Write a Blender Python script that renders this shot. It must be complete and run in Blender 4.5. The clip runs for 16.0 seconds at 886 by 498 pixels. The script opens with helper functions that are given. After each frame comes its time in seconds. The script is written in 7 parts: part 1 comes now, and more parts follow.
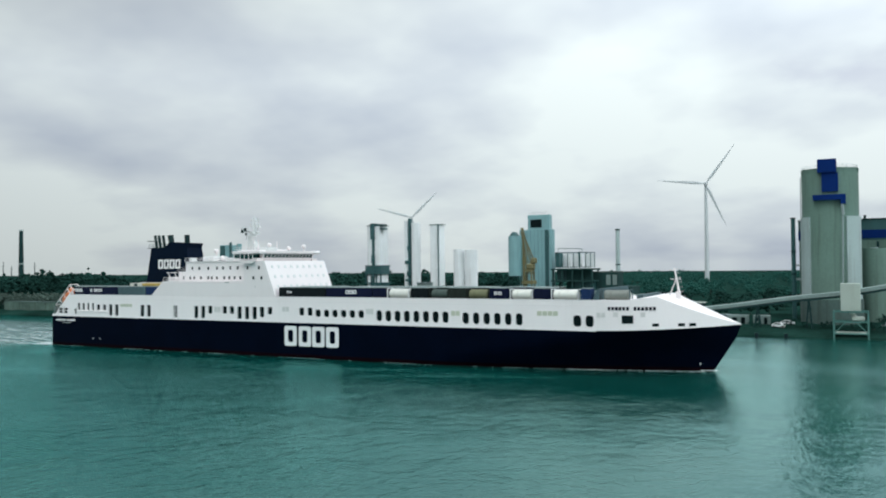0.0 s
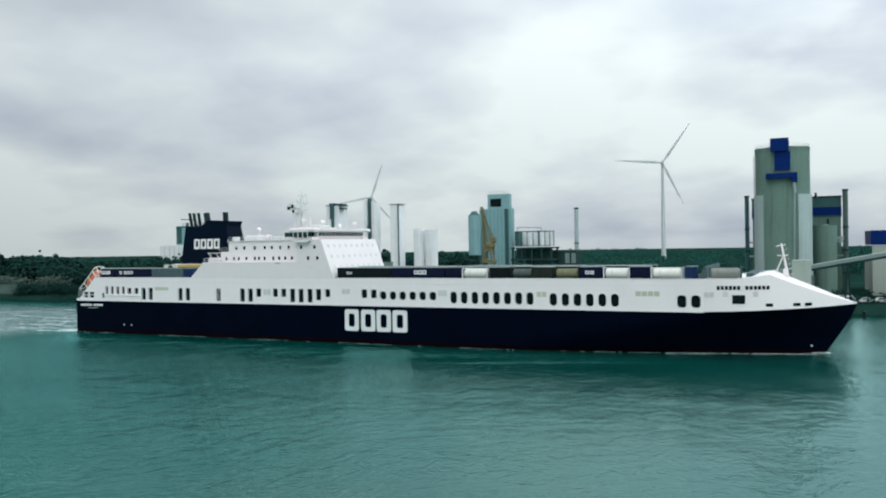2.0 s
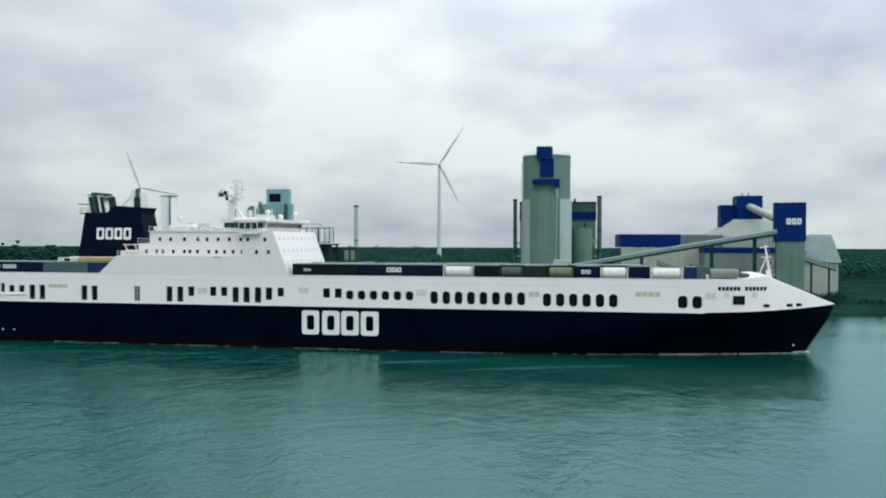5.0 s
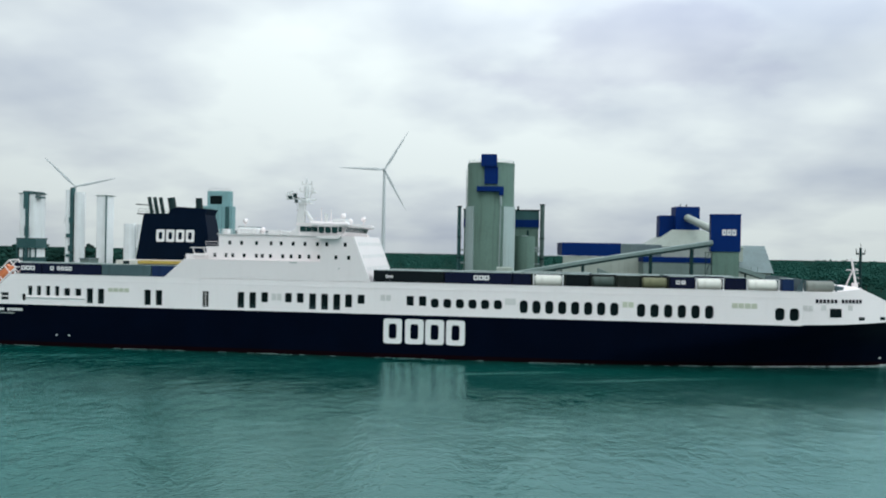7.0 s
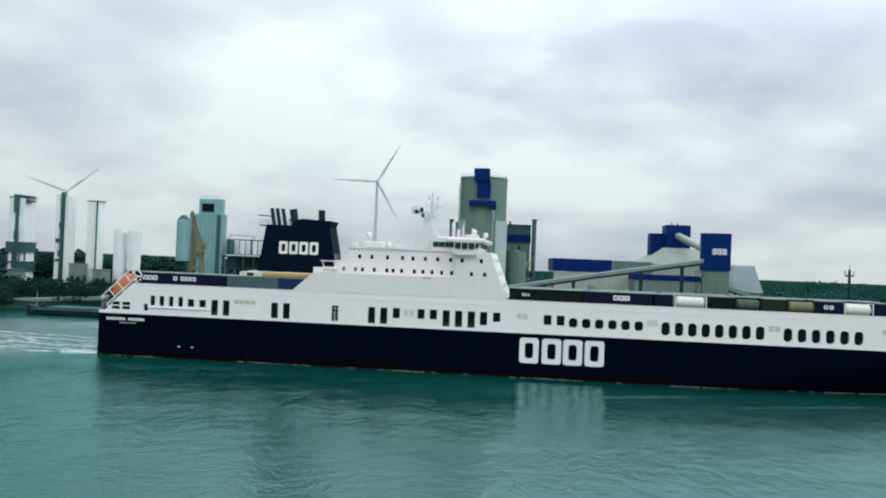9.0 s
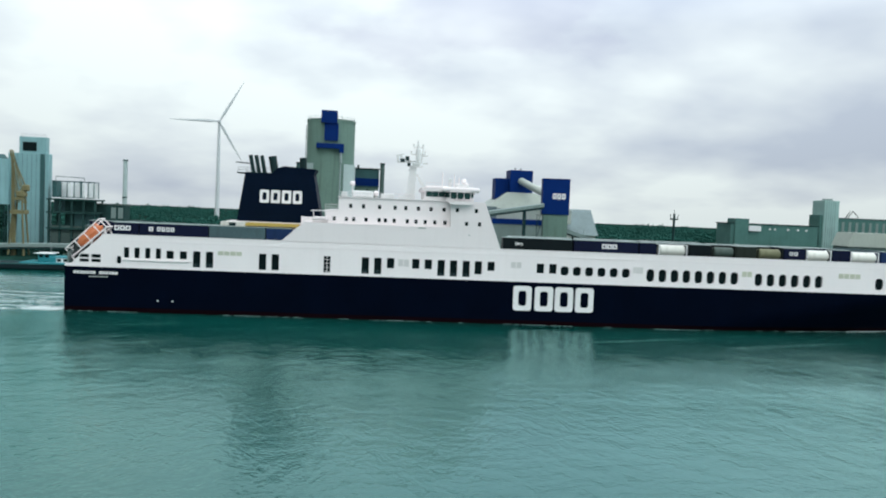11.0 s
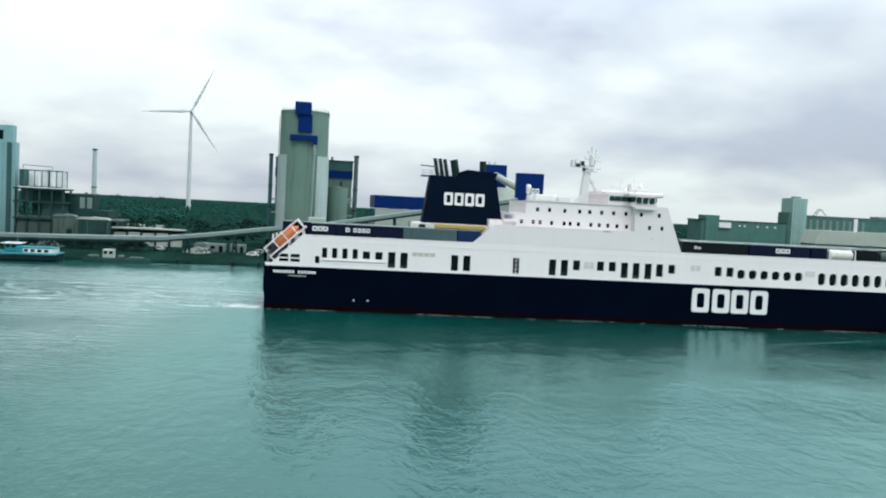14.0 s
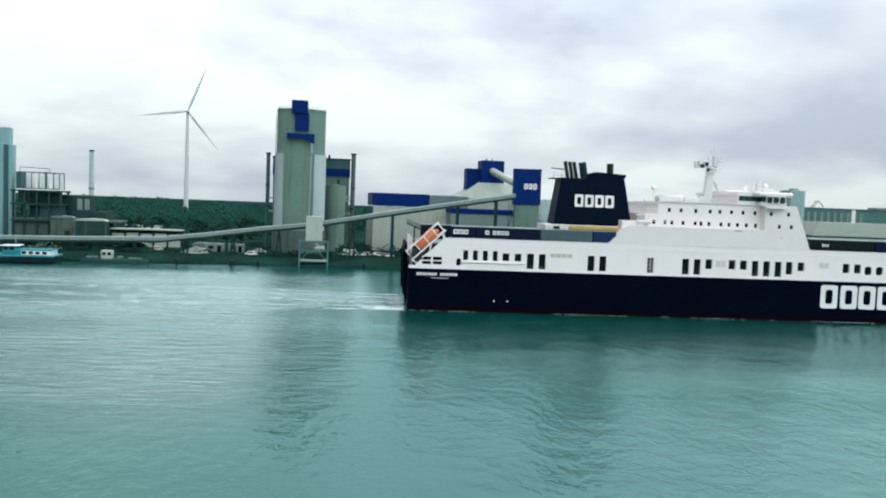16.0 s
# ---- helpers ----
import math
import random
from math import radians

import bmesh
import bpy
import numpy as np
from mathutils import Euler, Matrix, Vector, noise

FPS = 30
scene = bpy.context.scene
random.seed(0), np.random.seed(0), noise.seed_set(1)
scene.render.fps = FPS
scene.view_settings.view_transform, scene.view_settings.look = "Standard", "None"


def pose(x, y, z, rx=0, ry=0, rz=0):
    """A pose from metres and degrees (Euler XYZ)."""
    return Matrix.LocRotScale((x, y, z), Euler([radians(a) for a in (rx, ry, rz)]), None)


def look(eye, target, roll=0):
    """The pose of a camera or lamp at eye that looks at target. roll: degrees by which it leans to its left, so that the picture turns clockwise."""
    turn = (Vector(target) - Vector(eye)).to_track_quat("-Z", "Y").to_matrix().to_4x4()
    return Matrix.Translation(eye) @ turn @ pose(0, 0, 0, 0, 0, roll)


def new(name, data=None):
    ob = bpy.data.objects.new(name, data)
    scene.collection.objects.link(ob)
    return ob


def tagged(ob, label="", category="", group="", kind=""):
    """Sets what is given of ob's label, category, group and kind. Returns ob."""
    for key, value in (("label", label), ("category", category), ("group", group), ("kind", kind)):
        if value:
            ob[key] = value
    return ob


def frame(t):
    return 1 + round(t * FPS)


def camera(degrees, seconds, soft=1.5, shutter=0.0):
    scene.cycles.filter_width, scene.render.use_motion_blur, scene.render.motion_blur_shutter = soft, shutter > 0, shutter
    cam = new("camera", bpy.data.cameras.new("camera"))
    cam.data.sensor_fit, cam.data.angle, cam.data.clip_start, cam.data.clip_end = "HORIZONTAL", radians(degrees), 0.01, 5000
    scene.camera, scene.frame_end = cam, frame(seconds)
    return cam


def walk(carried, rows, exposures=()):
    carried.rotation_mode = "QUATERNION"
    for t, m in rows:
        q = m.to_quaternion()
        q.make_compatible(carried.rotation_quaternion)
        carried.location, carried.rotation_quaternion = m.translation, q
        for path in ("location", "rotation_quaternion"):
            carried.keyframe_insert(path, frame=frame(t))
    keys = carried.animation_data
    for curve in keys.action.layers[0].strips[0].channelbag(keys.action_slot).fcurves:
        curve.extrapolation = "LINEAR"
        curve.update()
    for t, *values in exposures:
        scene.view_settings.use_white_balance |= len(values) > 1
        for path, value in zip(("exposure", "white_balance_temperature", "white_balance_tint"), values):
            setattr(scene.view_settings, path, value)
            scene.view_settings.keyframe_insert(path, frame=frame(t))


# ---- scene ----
cam = camera(57.67, 16.0, soft=2.0)
EYE = 23.19
# seconds, yaw, pitch, roll of the hand-held camera, which stands at one spot high over the water
TURNS = [
    (0.0, 27.00, 1.16, 0.61),
    (0.5, 26.89, 0.95, 0.54),
    (1.0, 26.90, 0.92, 0.42),
    (1.5, 26.85, 1.13, 0.71),
    (2.0, 24.17, -0.34, 1.00),
    (2.5, 20.03, -1.43, 0.90),
    (3.0, 16.98, -2.37, 1.23),
    (3.5, 13.84, -1.37, 0.53),
    (4.0, 13.70, -0.32, 0.26),
    (4.5, 13.09, -0.51, 0.43),
    (4.7, 11.00, -0.70, 0.35),
    (6.8, 4.42, -0.26, -0.95),
    (7.0, 4.58, -0.22, -1.01),
    (7.5, 3.96, 1.75, -1.48),
    (8.0, 3.79, 0.46, -2.09),
    (8.5, 4.05, 0.67, -2.22),
    (9.0, 3.96, 0.73, -2.26),
    (9.5, 0.88, -1.65, -1.76),
    (9.7, -0.45, -1.70, -1.72),
    (11.8, -8.16, -3.39, -2.66),
    (12.0, -7.96, -3.39, -2.66),
    (12.5, -8.04, -3.41, -2.56),
    (13.0, -8.03, -3.21, -2.63),
    (13.5, -8.27, -3.28, -2.81),
    (14.0, -8.68, -3.20, -2.98),
    (14.5, -8.67, -3.37, -2.76),
    (15.0, -8.73, -3.42, -2.53),
    (15.5, -8.73, -3.31, -2.34),
    (16.0, -8.83, -3.43, -2.22),
]
walk(cam, [(t, pose(0, 0, EYE, 90 + pitch, roll, yaw)) for t, yaw, pitch, roll in TURNS],
     exposures=[(0.0, -0.22), (4.0, -0.26), (9.0, -0.22), (12.0, 0.0), (16.0, 0.03)])
# seconds, x, y of the ferry's stern corner, heading
COURSE = [
    (0, -220.96, 167.22, -0.49),
    (2, -190.66, 167.43, -0.99),
    (4, -160.43, 167.57, -1.49),
    (6, -130.29, 167.66, -1.99),
    (8, -100.23, 167.68, -2.49),
    (10, -70.25, 167.64, -2.99),
    (12, -40.35, 167.54, -3.49),
    (14, -10.53, 167.38, -3.98),
    (16, 19.21, 167.15, -4.48),
]

# ---- sky and light ----
world = bpy.data.worlds.new("overcast_sky")
scene.world = world
world.use_nodes = True


def overcast(tree):
    n, l = tree.nodes, tree.links
    n.clear()
    out = n.new("ShaderNodeOutputWorld")
    back = n.new("ShaderNodeBackground")
    sky = n.new("ShaderNodeTexSky")
    sky.sky_type, sky.sun_disc = "NISHITA", False
    sky.sun_elevation, sky.sun_rotation = radians(48), radians(200)
    co = n.new("ShaderNodeTexCoord")
    sep = n.new("ShaderNodeSeparateXYZ")
    l.new(co.outputs["Generated"], sep.inputs[0])
    # clouds lie on a flat ceiling: direction over height
    up = n.new("ShaderNodeMath")
    up.operation = "MAXIMUM"
    up.inputs[1].default_value = 0.0
    l.new(sep.outputs["Z"], up.inputs[0])
    add = n.new("ShaderNodeMath")
    add.inputs[1].default_value = 0.30
    l.new(up.outputs[0], add.inputs[0])
    dx, dy = n.new("ShaderNodeMath"), n.new("ShaderNodeMath")
    for d, axis in ((dx, "X"), (dy, "Y")):
        d.operation = "DIVIDE"
        l.new(sep.outputs[axis], d.inputs[0])
        l.new(add.outputs[0], d.inputs[1])
    com = n.new("ShaderNodeCombineXYZ")
    l.new(dx.outputs[0], com.inputs[0])
    l.new(dy.outputs[0], com.inputs[1])
    com.inputs[2].default_value = 3.7
    big, small = n.new("ShaderNodeTexNoise"), n.new("ShaderNodeTexNoise")
    for tex, scale, detail in ((big, 0.75, 3.0), (small, 2.0, 4.0)):
        tex.inputs["Scale"].default_value, tex.inputs["Detail"].default_value = scale, detail
        tex.inputs["Roughness"].default_value = 0.52
        l.new(com.outputs[0], tex.inputs["Vector"])
    mix = n.new("ShaderNodeMix")
    mix.data_type = "FLOAT"
    mix.inputs[0].default_value = 0.34
    l.new(big.outputs["Fac"], mix.inputs[2])
    l.new(small.outputs["Fac"], mix.inputs[3])
    ramp = n.new("ShaderNodeValToRGB")
    e = ramp.color_ramp.elements
    e[0].position, e[0].color = 0.40, (0.53, 0.605, 0.71, 1)
    e[1].position, e[1].color = 0.56, (0.885, 0.98, 0.985, 1)
    mid = e.new(0.49)
    mid.color = (0.715, 0.795, 0.85, 1)
    l.new(mix.outputs[0], ramp.inputs[0])
    # an overcast sky is brighter towards the zenith
    grow = n.new("ShaderNodeMath")
    grow.operation = "MULTIPLY_ADD"
    grow.inputs[1].default_value, grow.inputs[2].default_value = 1.5, 0.86
    l.new(up.outputs[0], grow.inputs[0])
    # brighter towards the hidden sun's side, dimmer behind and down the canal
    side = n.new("ShaderNodeVectorMath")
    side.operation = "DOT_PRODUCT"
    side.inputs[1].default_value = (0.03, 0.97, 0.2)
    l.new(co.outputs["Generated"], side.inputs[0])
    front = n.new("ShaderNodeMath")
    front.operation = "MAXIMUM"
    front.inputs[1].default_value = 0.0
    l.new(side.outputs["Value"], front.inputs[0])
    veer = n.new("ShaderNodeMath")
    veer.operation = "POWER"
    veer.inputs[1].default_value = 1.8
    l.new(front.outputs[0], veer.inputs[0])
    lift = n.new("ShaderNodeMath")
    lift.operation = "MULTIPLY_ADD"
    lift.inputs[1].default_value, lift.inputs[2].default_value = 0.36, 0.735
    l.new(veer.outputs[0], lift.inputs[0])
    both_ways = n.new("ShaderNodeMath")
    both_ways.operation = "MULTIPLY"
    l.new(grow.outputs[0], both_ways.inputs[0])
    # added above the view: sky brighter east, dimmer west, for the water's reflections
    height = n.new("ShaderNodeMapRange")
    for k, value in ((1, 0.22), (2, 0.48), (3, 0.0), (4, 1.0)):
        height.inputs[k].default_value = value
    l.new(sep.outputs["Z"], height.inputs[0])
    east = n.new("ShaderNodeMath")
    east.operation = "MULTIPLY_ADD"
    east.inputs[1].default_value, east.inputs[2].default_value = 1.6, 0.4
    l.new(sep.outputs["X"], east.inputs[0])
    thin = n.new("ShaderNodeMath")
    thin.operation = "MULTIPLY"
    l.new(height.outputs[0], thin.inputs[0])
    l.new(east.outputs[0], thin.inputs[1])
    share = n.new("ShaderNodeMath")
    share.operation = "MULTIPLY_ADD"
    l.new(thin.outputs[0], share.inputs[0])
    l.new(lift.outputs[0], share.inputs[1])
    l.new(lift.outputs[0], share.inputs[2])
    l.new(share.outputs[0], both_ways.inputs[1])
    veil = n.new("ShaderNodeMix")
    veil.data_type = "RGBA"
    veil.blend_type = "MULTIPLY"
    veil.inputs[0].default_value = 1.0
    l.new(ramp.outputs[0], veil.inputs[6])
    l.new(both_ways.outputs[0], veil.inputs[7])
    # a darker bank of cloud low over the works, with a ragged edge
    ahead = n.new("ShaderNodeMath")
    ahead.operation = "MAXIMUM"
    ahead.inputs[1].default_value = 0.15
    l.new(sep.outputs["Y"], ahead.inputs[0])
    rag = n.new("ShaderNodeTexNoise")
    rag.inputs["Scale"].default_value, rag.inputs["Detail"].default_value = 3.2, 5
    l.new(com.outputs[0], rag.inputs["Vector"])
    total = None
    for axis, middle, half in (("X", 0.17, 0.20), ("Z", 0.235, 0.062)):
        ratio, off, square = n.new("ShaderNodeMath"), n.new("ShaderNodeMath"), n.new("ShaderNodeMath")
        ratio.operation, off.operation, square.operation = "DIVIDE", "MULTIPLY_ADD", "POWER"
        l.new(sep.outputs[axis], ratio.inputs[0])
        l.new(ahead.outputs[0], ratio.inputs[1])
        off.inputs[1].default_value, off.inputs[2].default_value = 1 / half, -middle / half
        l.new(ratio.outputs[0], off.inputs[0])
        l.new(off.outputs[0], square.inputs[0])
        square.inputs[1].default_value = 2.0
        if total:
            plus = n.new("ShaderNodeMath")
            l.new(total.outputs[0], plus.inputs[0])
            l.new(square.outputs[0], plus.inputs[1])
            square = plus
        total = square
    tatter = n.new("ShaderNodeMath")
    tatter.operation = "MULTIPLY_ADD"
    tatter.inputs[1].default_value = -4.0
    l.new(rag.outputs["Fac"], tatter.inputs[0])
    l.new(total.outputs[0], tatter.inputs[2])
    bank = n.new("ShaderNodeMapRange")
    bank.interpolation_type = "SMOOTHSTEP"
    for k, value in ((1, -1.6), (2, -0.9), (3, 0.6), (4, 0.0)):
        bank.inputs[k].default_value = value
    l.new(tatter.outputs[0], bank.inputs[0])
    gloom = n.new("ShaderNodeMix")
    gloom.data_type = "RGBA"
    gloom.blend_type = "MULTIPLY"
    gloom.inputs[7].default_value = (0.80, 0.785, 0.865, 1)
    l.new(bank.outputs[0], gloom.inputs[0])
    l.new(veil.outputs[2], gloom.inputs[6])
    dim = n.new("ShaderNodeVectorMath")
    dim.operation = "SCALE"
    dim.inputs["Scale"].default_value = 0.06
    l.new(sky.outputs[0], dim.inputs[0])
    both = n.new("ShaderNodeMix")
    both.data_type = "RGBA"
    both.inputs[0].default_value = 0.94
    l.new(dim.outputs[0], both.inputs[6])
    l.new(gloom.outputs[2], both.inputs[7])
    l.new(both.outputs[2], back.inputs["Color"])
    back.inputs["Strength"].default_value = 1.0
    l.new(back.outputs[0], out.inputs[0])


overcast(world.node_tree)
sun = new("sun", bpy.data.lights.new("sun", "SUN"))
sun.data.energy, sun.data.angle, sun.data.color = 0.95, radians(30), (0.98, 1.0, 0.97)
sun.matrix_world = look((-60, -150, 180), (0, 0, 0))


# ---- materials ----
def mat(name, color, rough=0.6, metal=0.0, var=0.18, grain=1.2, stain=0.0, bump=0.0, stretch=(1, 1, 1), spec=0.5):
    """A painted or mineral surface: base colour varied at two scales, with optional running stains and fine relief."""
    m = bpy.data.materials.new(name)
    m.use_nodes = True
    n, l = m.node_tree.nodes, m.node_tree.links
    bs = n["Principled BSDF"]
    bs.inputs["Roughness"].default_value, bs.inputs["Metallic"].default_value = rough, metal
    bs.inputs["Specular IOR Level"].default_value = spec
    co = n.new("ShaderNodeTexCoord")
    mp = n.new("ShaderNodeMapping")
    mp.inputs["Scale"].default_value = stretch
    l.new(co.outputs["Object"], mp.inputs[0])
    coarse, fine = n.new("ShaderNodeTexNoise"), n.new("ShaderNodeTexNoise")
    coarse.inputs["Scale"].default_value, coarse.inputs["Detail"].default_value = grain * 0.14, 4
    fine.inputs["Scale"].default_value, fine.inputs["Detail"].default_value = grain * 1.9, 6
    l.new(mp.outputs[0], coarse.inputs["Vector"])
    l.new(mp.outputs[0], fine.inputs["Vector"])
    mx = n.new("ShaderNodeMix")
    mx.data_type = "FLOAT"
    mx.inputs[0].default_value = 0.4
    l.new(coarse.outputs["Fac"], mx.inputs[2])
    l.new(fine.outputs["Fac"], mx.inputs[3])
    ramp = n.new("ShaderNodeValToRGB")
    e = ramp.color_ramp.elements
    e[0].position, e[1].position = 0.3, 0.7
    e[0].color = tuple(c * (1 - var) for c in color) + (1,)
    e[1].color = tuple(min(1, c * (1 + var)) for c in color) + (1,)
    l.new(mx.outputs[0], ramp.inputs[0])
    tone = ramp.outputs[0]
    info = n.new("ShaderNodeObjectInfo")
    if stain:
        run = n.new("ShaderNodeTexNoise")
        mp2 = n.new("ShaderNodeMapping")
        mp2.inputs["Scale"].default_value = (0.9, 0.9, 0.06)
        l.new(co.outputs["Object"], mp2.inputs[0])
        l.new(mp2.outputs[0], run.inputs["Vector"])
        run.inputs["Scale"].default_value, run.inputs["Detail"].default_value = 1.0, 5
        r2 = n.new("ShaderNodeValToRGB")
        r2.color_ramp.elements[0].position, r2.color_ramp.elements[1].position = 0.52, 0.72
        r2.color_ramp.elements[1].color = (stain, stain, stain, 1)
        l.new(run.outputs["Fac"], r2.inputs[0])
        dirt = n.new("ShaderNodeMix")
        dirt.data_type = "RGBA"
        dirt.inputs[7].default_value = (color[0] * 0.55, color[1] * 0.5, color[2] * 0.45, 1)
        l.new(r2.outputs[0], dirt.inputs[0])
        l.new(tone, dirt.inputs[6])
        tone = dirt.outputs[2]
    vary = n.new("ShaderNodeHueSaturation")
    ma = n.new("ShaderNodeMath")
    ma.operation = "MULTIPLY_ADD"
    ma.inputs[1].default_value, ma.inputs[2].default_value = 0.12, 0.94
    l.new(info.outputs["Random"], ma.inputs[0])
    l.new(ma.outputs[0], vary.inputs["Value"])
    l.new(tone, vary.inputs["Color"])
    l.new(vary.outputs[0], bs.inputs["Base Color"])
    if bump:
        bu = n.new("ShaderNodeBump")
        bu.inputs["Strength"].default_value, bu.inputs["Distance"].default_value = bump, 0.08
        l.new(fine.outputs["Fac"], bu.inputs["Height"])
        l.new(bu.outputs[0], bs.inputs["Normal"])
    return m


def water_material(wake=False):
    """Silty canal water: a teal body under a rippled mirror, its reflections tinted by place; astern of the ferry it is
    churned and painted greyer.
    """
    m = bpy.data.materials.new("wake_water_grey_mirror" if wake else "canal_water")
    m.use_nodes = True
    n, l = m.node_tree.nodes, m.node_tree.links
    n.remove(n["Principled BSDF"])
    out = n["Material Output"]
    body, gloss, mix, fres = n.new("ShaderNodeBsdfDiffuse"), n.new("ShaderNodeBsdfGlossy"), n.new("ShaderNodeMixShader"), n.new("ShaderNodeFresnel")
    fres.inputs["IOR"].default_value = 1.64
    l.new(fres.outputs[0], mix.inputs[0])
    l.new(body.outputs[0], mix.inputs[1])
    l.new(gloss.outputs[0], mix.inputs[2])
    l.new(mix.outputs[0], out.inputs["Surface"])
    co = n.new("ShaderNodeNewGeometry")
    last = None
    # a short chop runs in the western reach; to the east it lies down to fine ripples
    place, drift, stray, wind = n.new("ShaderNodeSeparateXYZ"), n.new("ShaderNodeTexNoise"), n.new("ShaderNodeMath"), n.new("ShaderNodeMapRange")
    l.new(co.outputs["Position"], place.inputs[0])
    l.new(co.outputs["Position"], drift.inputs["Vector"])
    drift.inputs["Scale"].default_value, drift.inputs["Detail"].default_value = 0.02, 3
    stray.operation = "MULTIPLY_ADD"
    stray.inputs[1].default_value = 70.0
    l.new(drift.outputs["Fac"], stray.inputs[0])
    l.new(place.outputs["X"], stray.inputs[2])
    wind.interpolation_type = "SMOOTHSTEP"
    for k, value in ((1, -70.0), (2, 25.0), (3, 1.3), (4, 0.5)):
        wind.inputs[k].default_value = value
    l.new(stray.outputs[0], wind.inputs[0])
    for scale, sx, sy, rz, dist in ((0.05, 1, 1.5, 12, 0.40), (0.22, 1.0, 0.5, 28, 0.26), (0.65, 1, 0.6, -20, 0.17), (2.2, 1, 0.7, 24, 0.075)):
        mp = n.new("ShaderNodeMapping")
        mp.inputs["Scale"].default_value = (sx, sy, 1)
        mp.inputs["Rotation"].default_value = (0, 0, radians(rz))
        l.new(co.outputs["Position"], mp.inputs[0])
        tx = n.new("ShaderNodeTexNoise")
        tx.inputs["Scale"].default_value, tx.inputs["Detail"].default_value = scale, 4
        l.new(mp.outputs[0], tx.inputs["Vector"])
        bu = n.new("ShaderNodeBump")
        bu.inputs["Distance"].default_value, bu.inputs["Strength"].default_value = dist * 1.35, 1.0
        l.new(wind.outputs[0], bu.inputs["Strength"])
        l.new(tx.outputs["Fac"], bu.inputs["Height"])
        if last:
            l.new(last.outputs[0], bu.inputs["Normal"])
        last = bu
    ripple = last
    # sky reflection painted into the mirror's colour: dim teal west, brighter grey east
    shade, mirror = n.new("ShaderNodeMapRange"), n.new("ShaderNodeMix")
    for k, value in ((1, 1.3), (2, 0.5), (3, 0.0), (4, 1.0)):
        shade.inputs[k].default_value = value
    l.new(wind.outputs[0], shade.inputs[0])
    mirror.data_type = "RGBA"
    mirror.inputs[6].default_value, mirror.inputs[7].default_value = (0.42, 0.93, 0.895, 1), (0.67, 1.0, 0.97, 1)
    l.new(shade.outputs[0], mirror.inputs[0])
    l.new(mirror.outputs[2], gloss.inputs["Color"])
    for node in (gloss, fres):
        l.new(ripple.outputs[0], node.inputs["Normal"])
    # silt drifting under the surface
    silt = n.new("ShaderNodeTexNoise")
    silt.inputs["Scale"].default_value, silt.inputs["Detail"].default_value = 0.012, 3
    l.new(co.outputs["Position"], silt.inputs["Vector"])
    ramp = n.new("ShaderNodeValToRGB")
    ramp.color_ramp.elements[0].position, ramp.color_ramp.elements[1].position = 0.35, 0.68
    ramp.color_ramp.elements[0].color = (0.0008, 0.041, 0.034, 1)
    ramp.color_ramp.elements[1].color = (0.0012, 0.058, 0.048, 1)
    l.new(silt.outputs["Fac"], ramp.inputs[0])
    l.new(ramp.outputs[0], body.inputs["Color"])
    # breezes ruffle the surface in wide patches
    gust = n.new("ShaderNodeTexNoise")
    gust.inputs["Scale"].default_value, gust.inputs["Detail"].default_value = 0.018, 4
    mg = n.new("ShaderNodeMapping")
    mg.inputs["Location"].default_value = (40, 10, 0)
    mg.inputs["Scale"].default_value = (0.7, 1.6, 1)
    l.new(co.outputs["Position"], mg.inputs[0])
    l.new(mg.outputs[0], gust.inputs["Vector"])
    rr = n.new("ShaderNodeMapRange")
    for k, value in ((1, 0.4), (2, 0.65), (3, 0.07), (4, 0.17)):
        rr.inputs[k].default_value = value
    l.new(gust.outputs["Fac"], rr.inputs[0])
    fine = n.new("ShaderNodeMath")
    fine.operation = "MULTIPLY_ADD"
    fine.inputs[1].default_value, fine.inputs[2].default_value = -0.06, 0.07
    l.new(wind.outputs[0], fine.inputs[0])
    both = n.new("ShaderNodeMath")
    l.new(fine.outputs[0], both.inputs[0])
    l.new(rr.outputs[0], both.inputs[1])
    rr = both
    l.new(rr.outputs[0], gloss.inputs["Roughness"])
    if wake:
        # screw-stirred air and painted sky reflection: strongest along the track, none at the borders
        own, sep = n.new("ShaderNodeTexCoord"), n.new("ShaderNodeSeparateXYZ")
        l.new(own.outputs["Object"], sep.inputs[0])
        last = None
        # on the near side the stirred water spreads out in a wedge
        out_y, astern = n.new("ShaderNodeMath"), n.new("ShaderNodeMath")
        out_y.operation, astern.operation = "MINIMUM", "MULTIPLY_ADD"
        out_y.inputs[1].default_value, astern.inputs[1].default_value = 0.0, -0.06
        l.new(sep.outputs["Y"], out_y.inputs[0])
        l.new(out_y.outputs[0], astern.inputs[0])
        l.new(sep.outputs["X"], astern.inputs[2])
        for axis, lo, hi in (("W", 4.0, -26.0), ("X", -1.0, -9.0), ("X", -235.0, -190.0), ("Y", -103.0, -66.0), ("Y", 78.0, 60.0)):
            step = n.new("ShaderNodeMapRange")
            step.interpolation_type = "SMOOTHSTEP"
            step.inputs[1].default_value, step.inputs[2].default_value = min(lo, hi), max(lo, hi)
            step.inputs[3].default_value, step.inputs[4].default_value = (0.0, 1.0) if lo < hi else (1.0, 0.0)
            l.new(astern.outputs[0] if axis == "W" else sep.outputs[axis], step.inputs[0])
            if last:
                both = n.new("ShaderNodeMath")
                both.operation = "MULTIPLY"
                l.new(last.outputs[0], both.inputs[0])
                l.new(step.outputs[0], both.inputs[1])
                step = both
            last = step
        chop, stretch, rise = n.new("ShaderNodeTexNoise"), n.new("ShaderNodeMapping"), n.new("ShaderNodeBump")
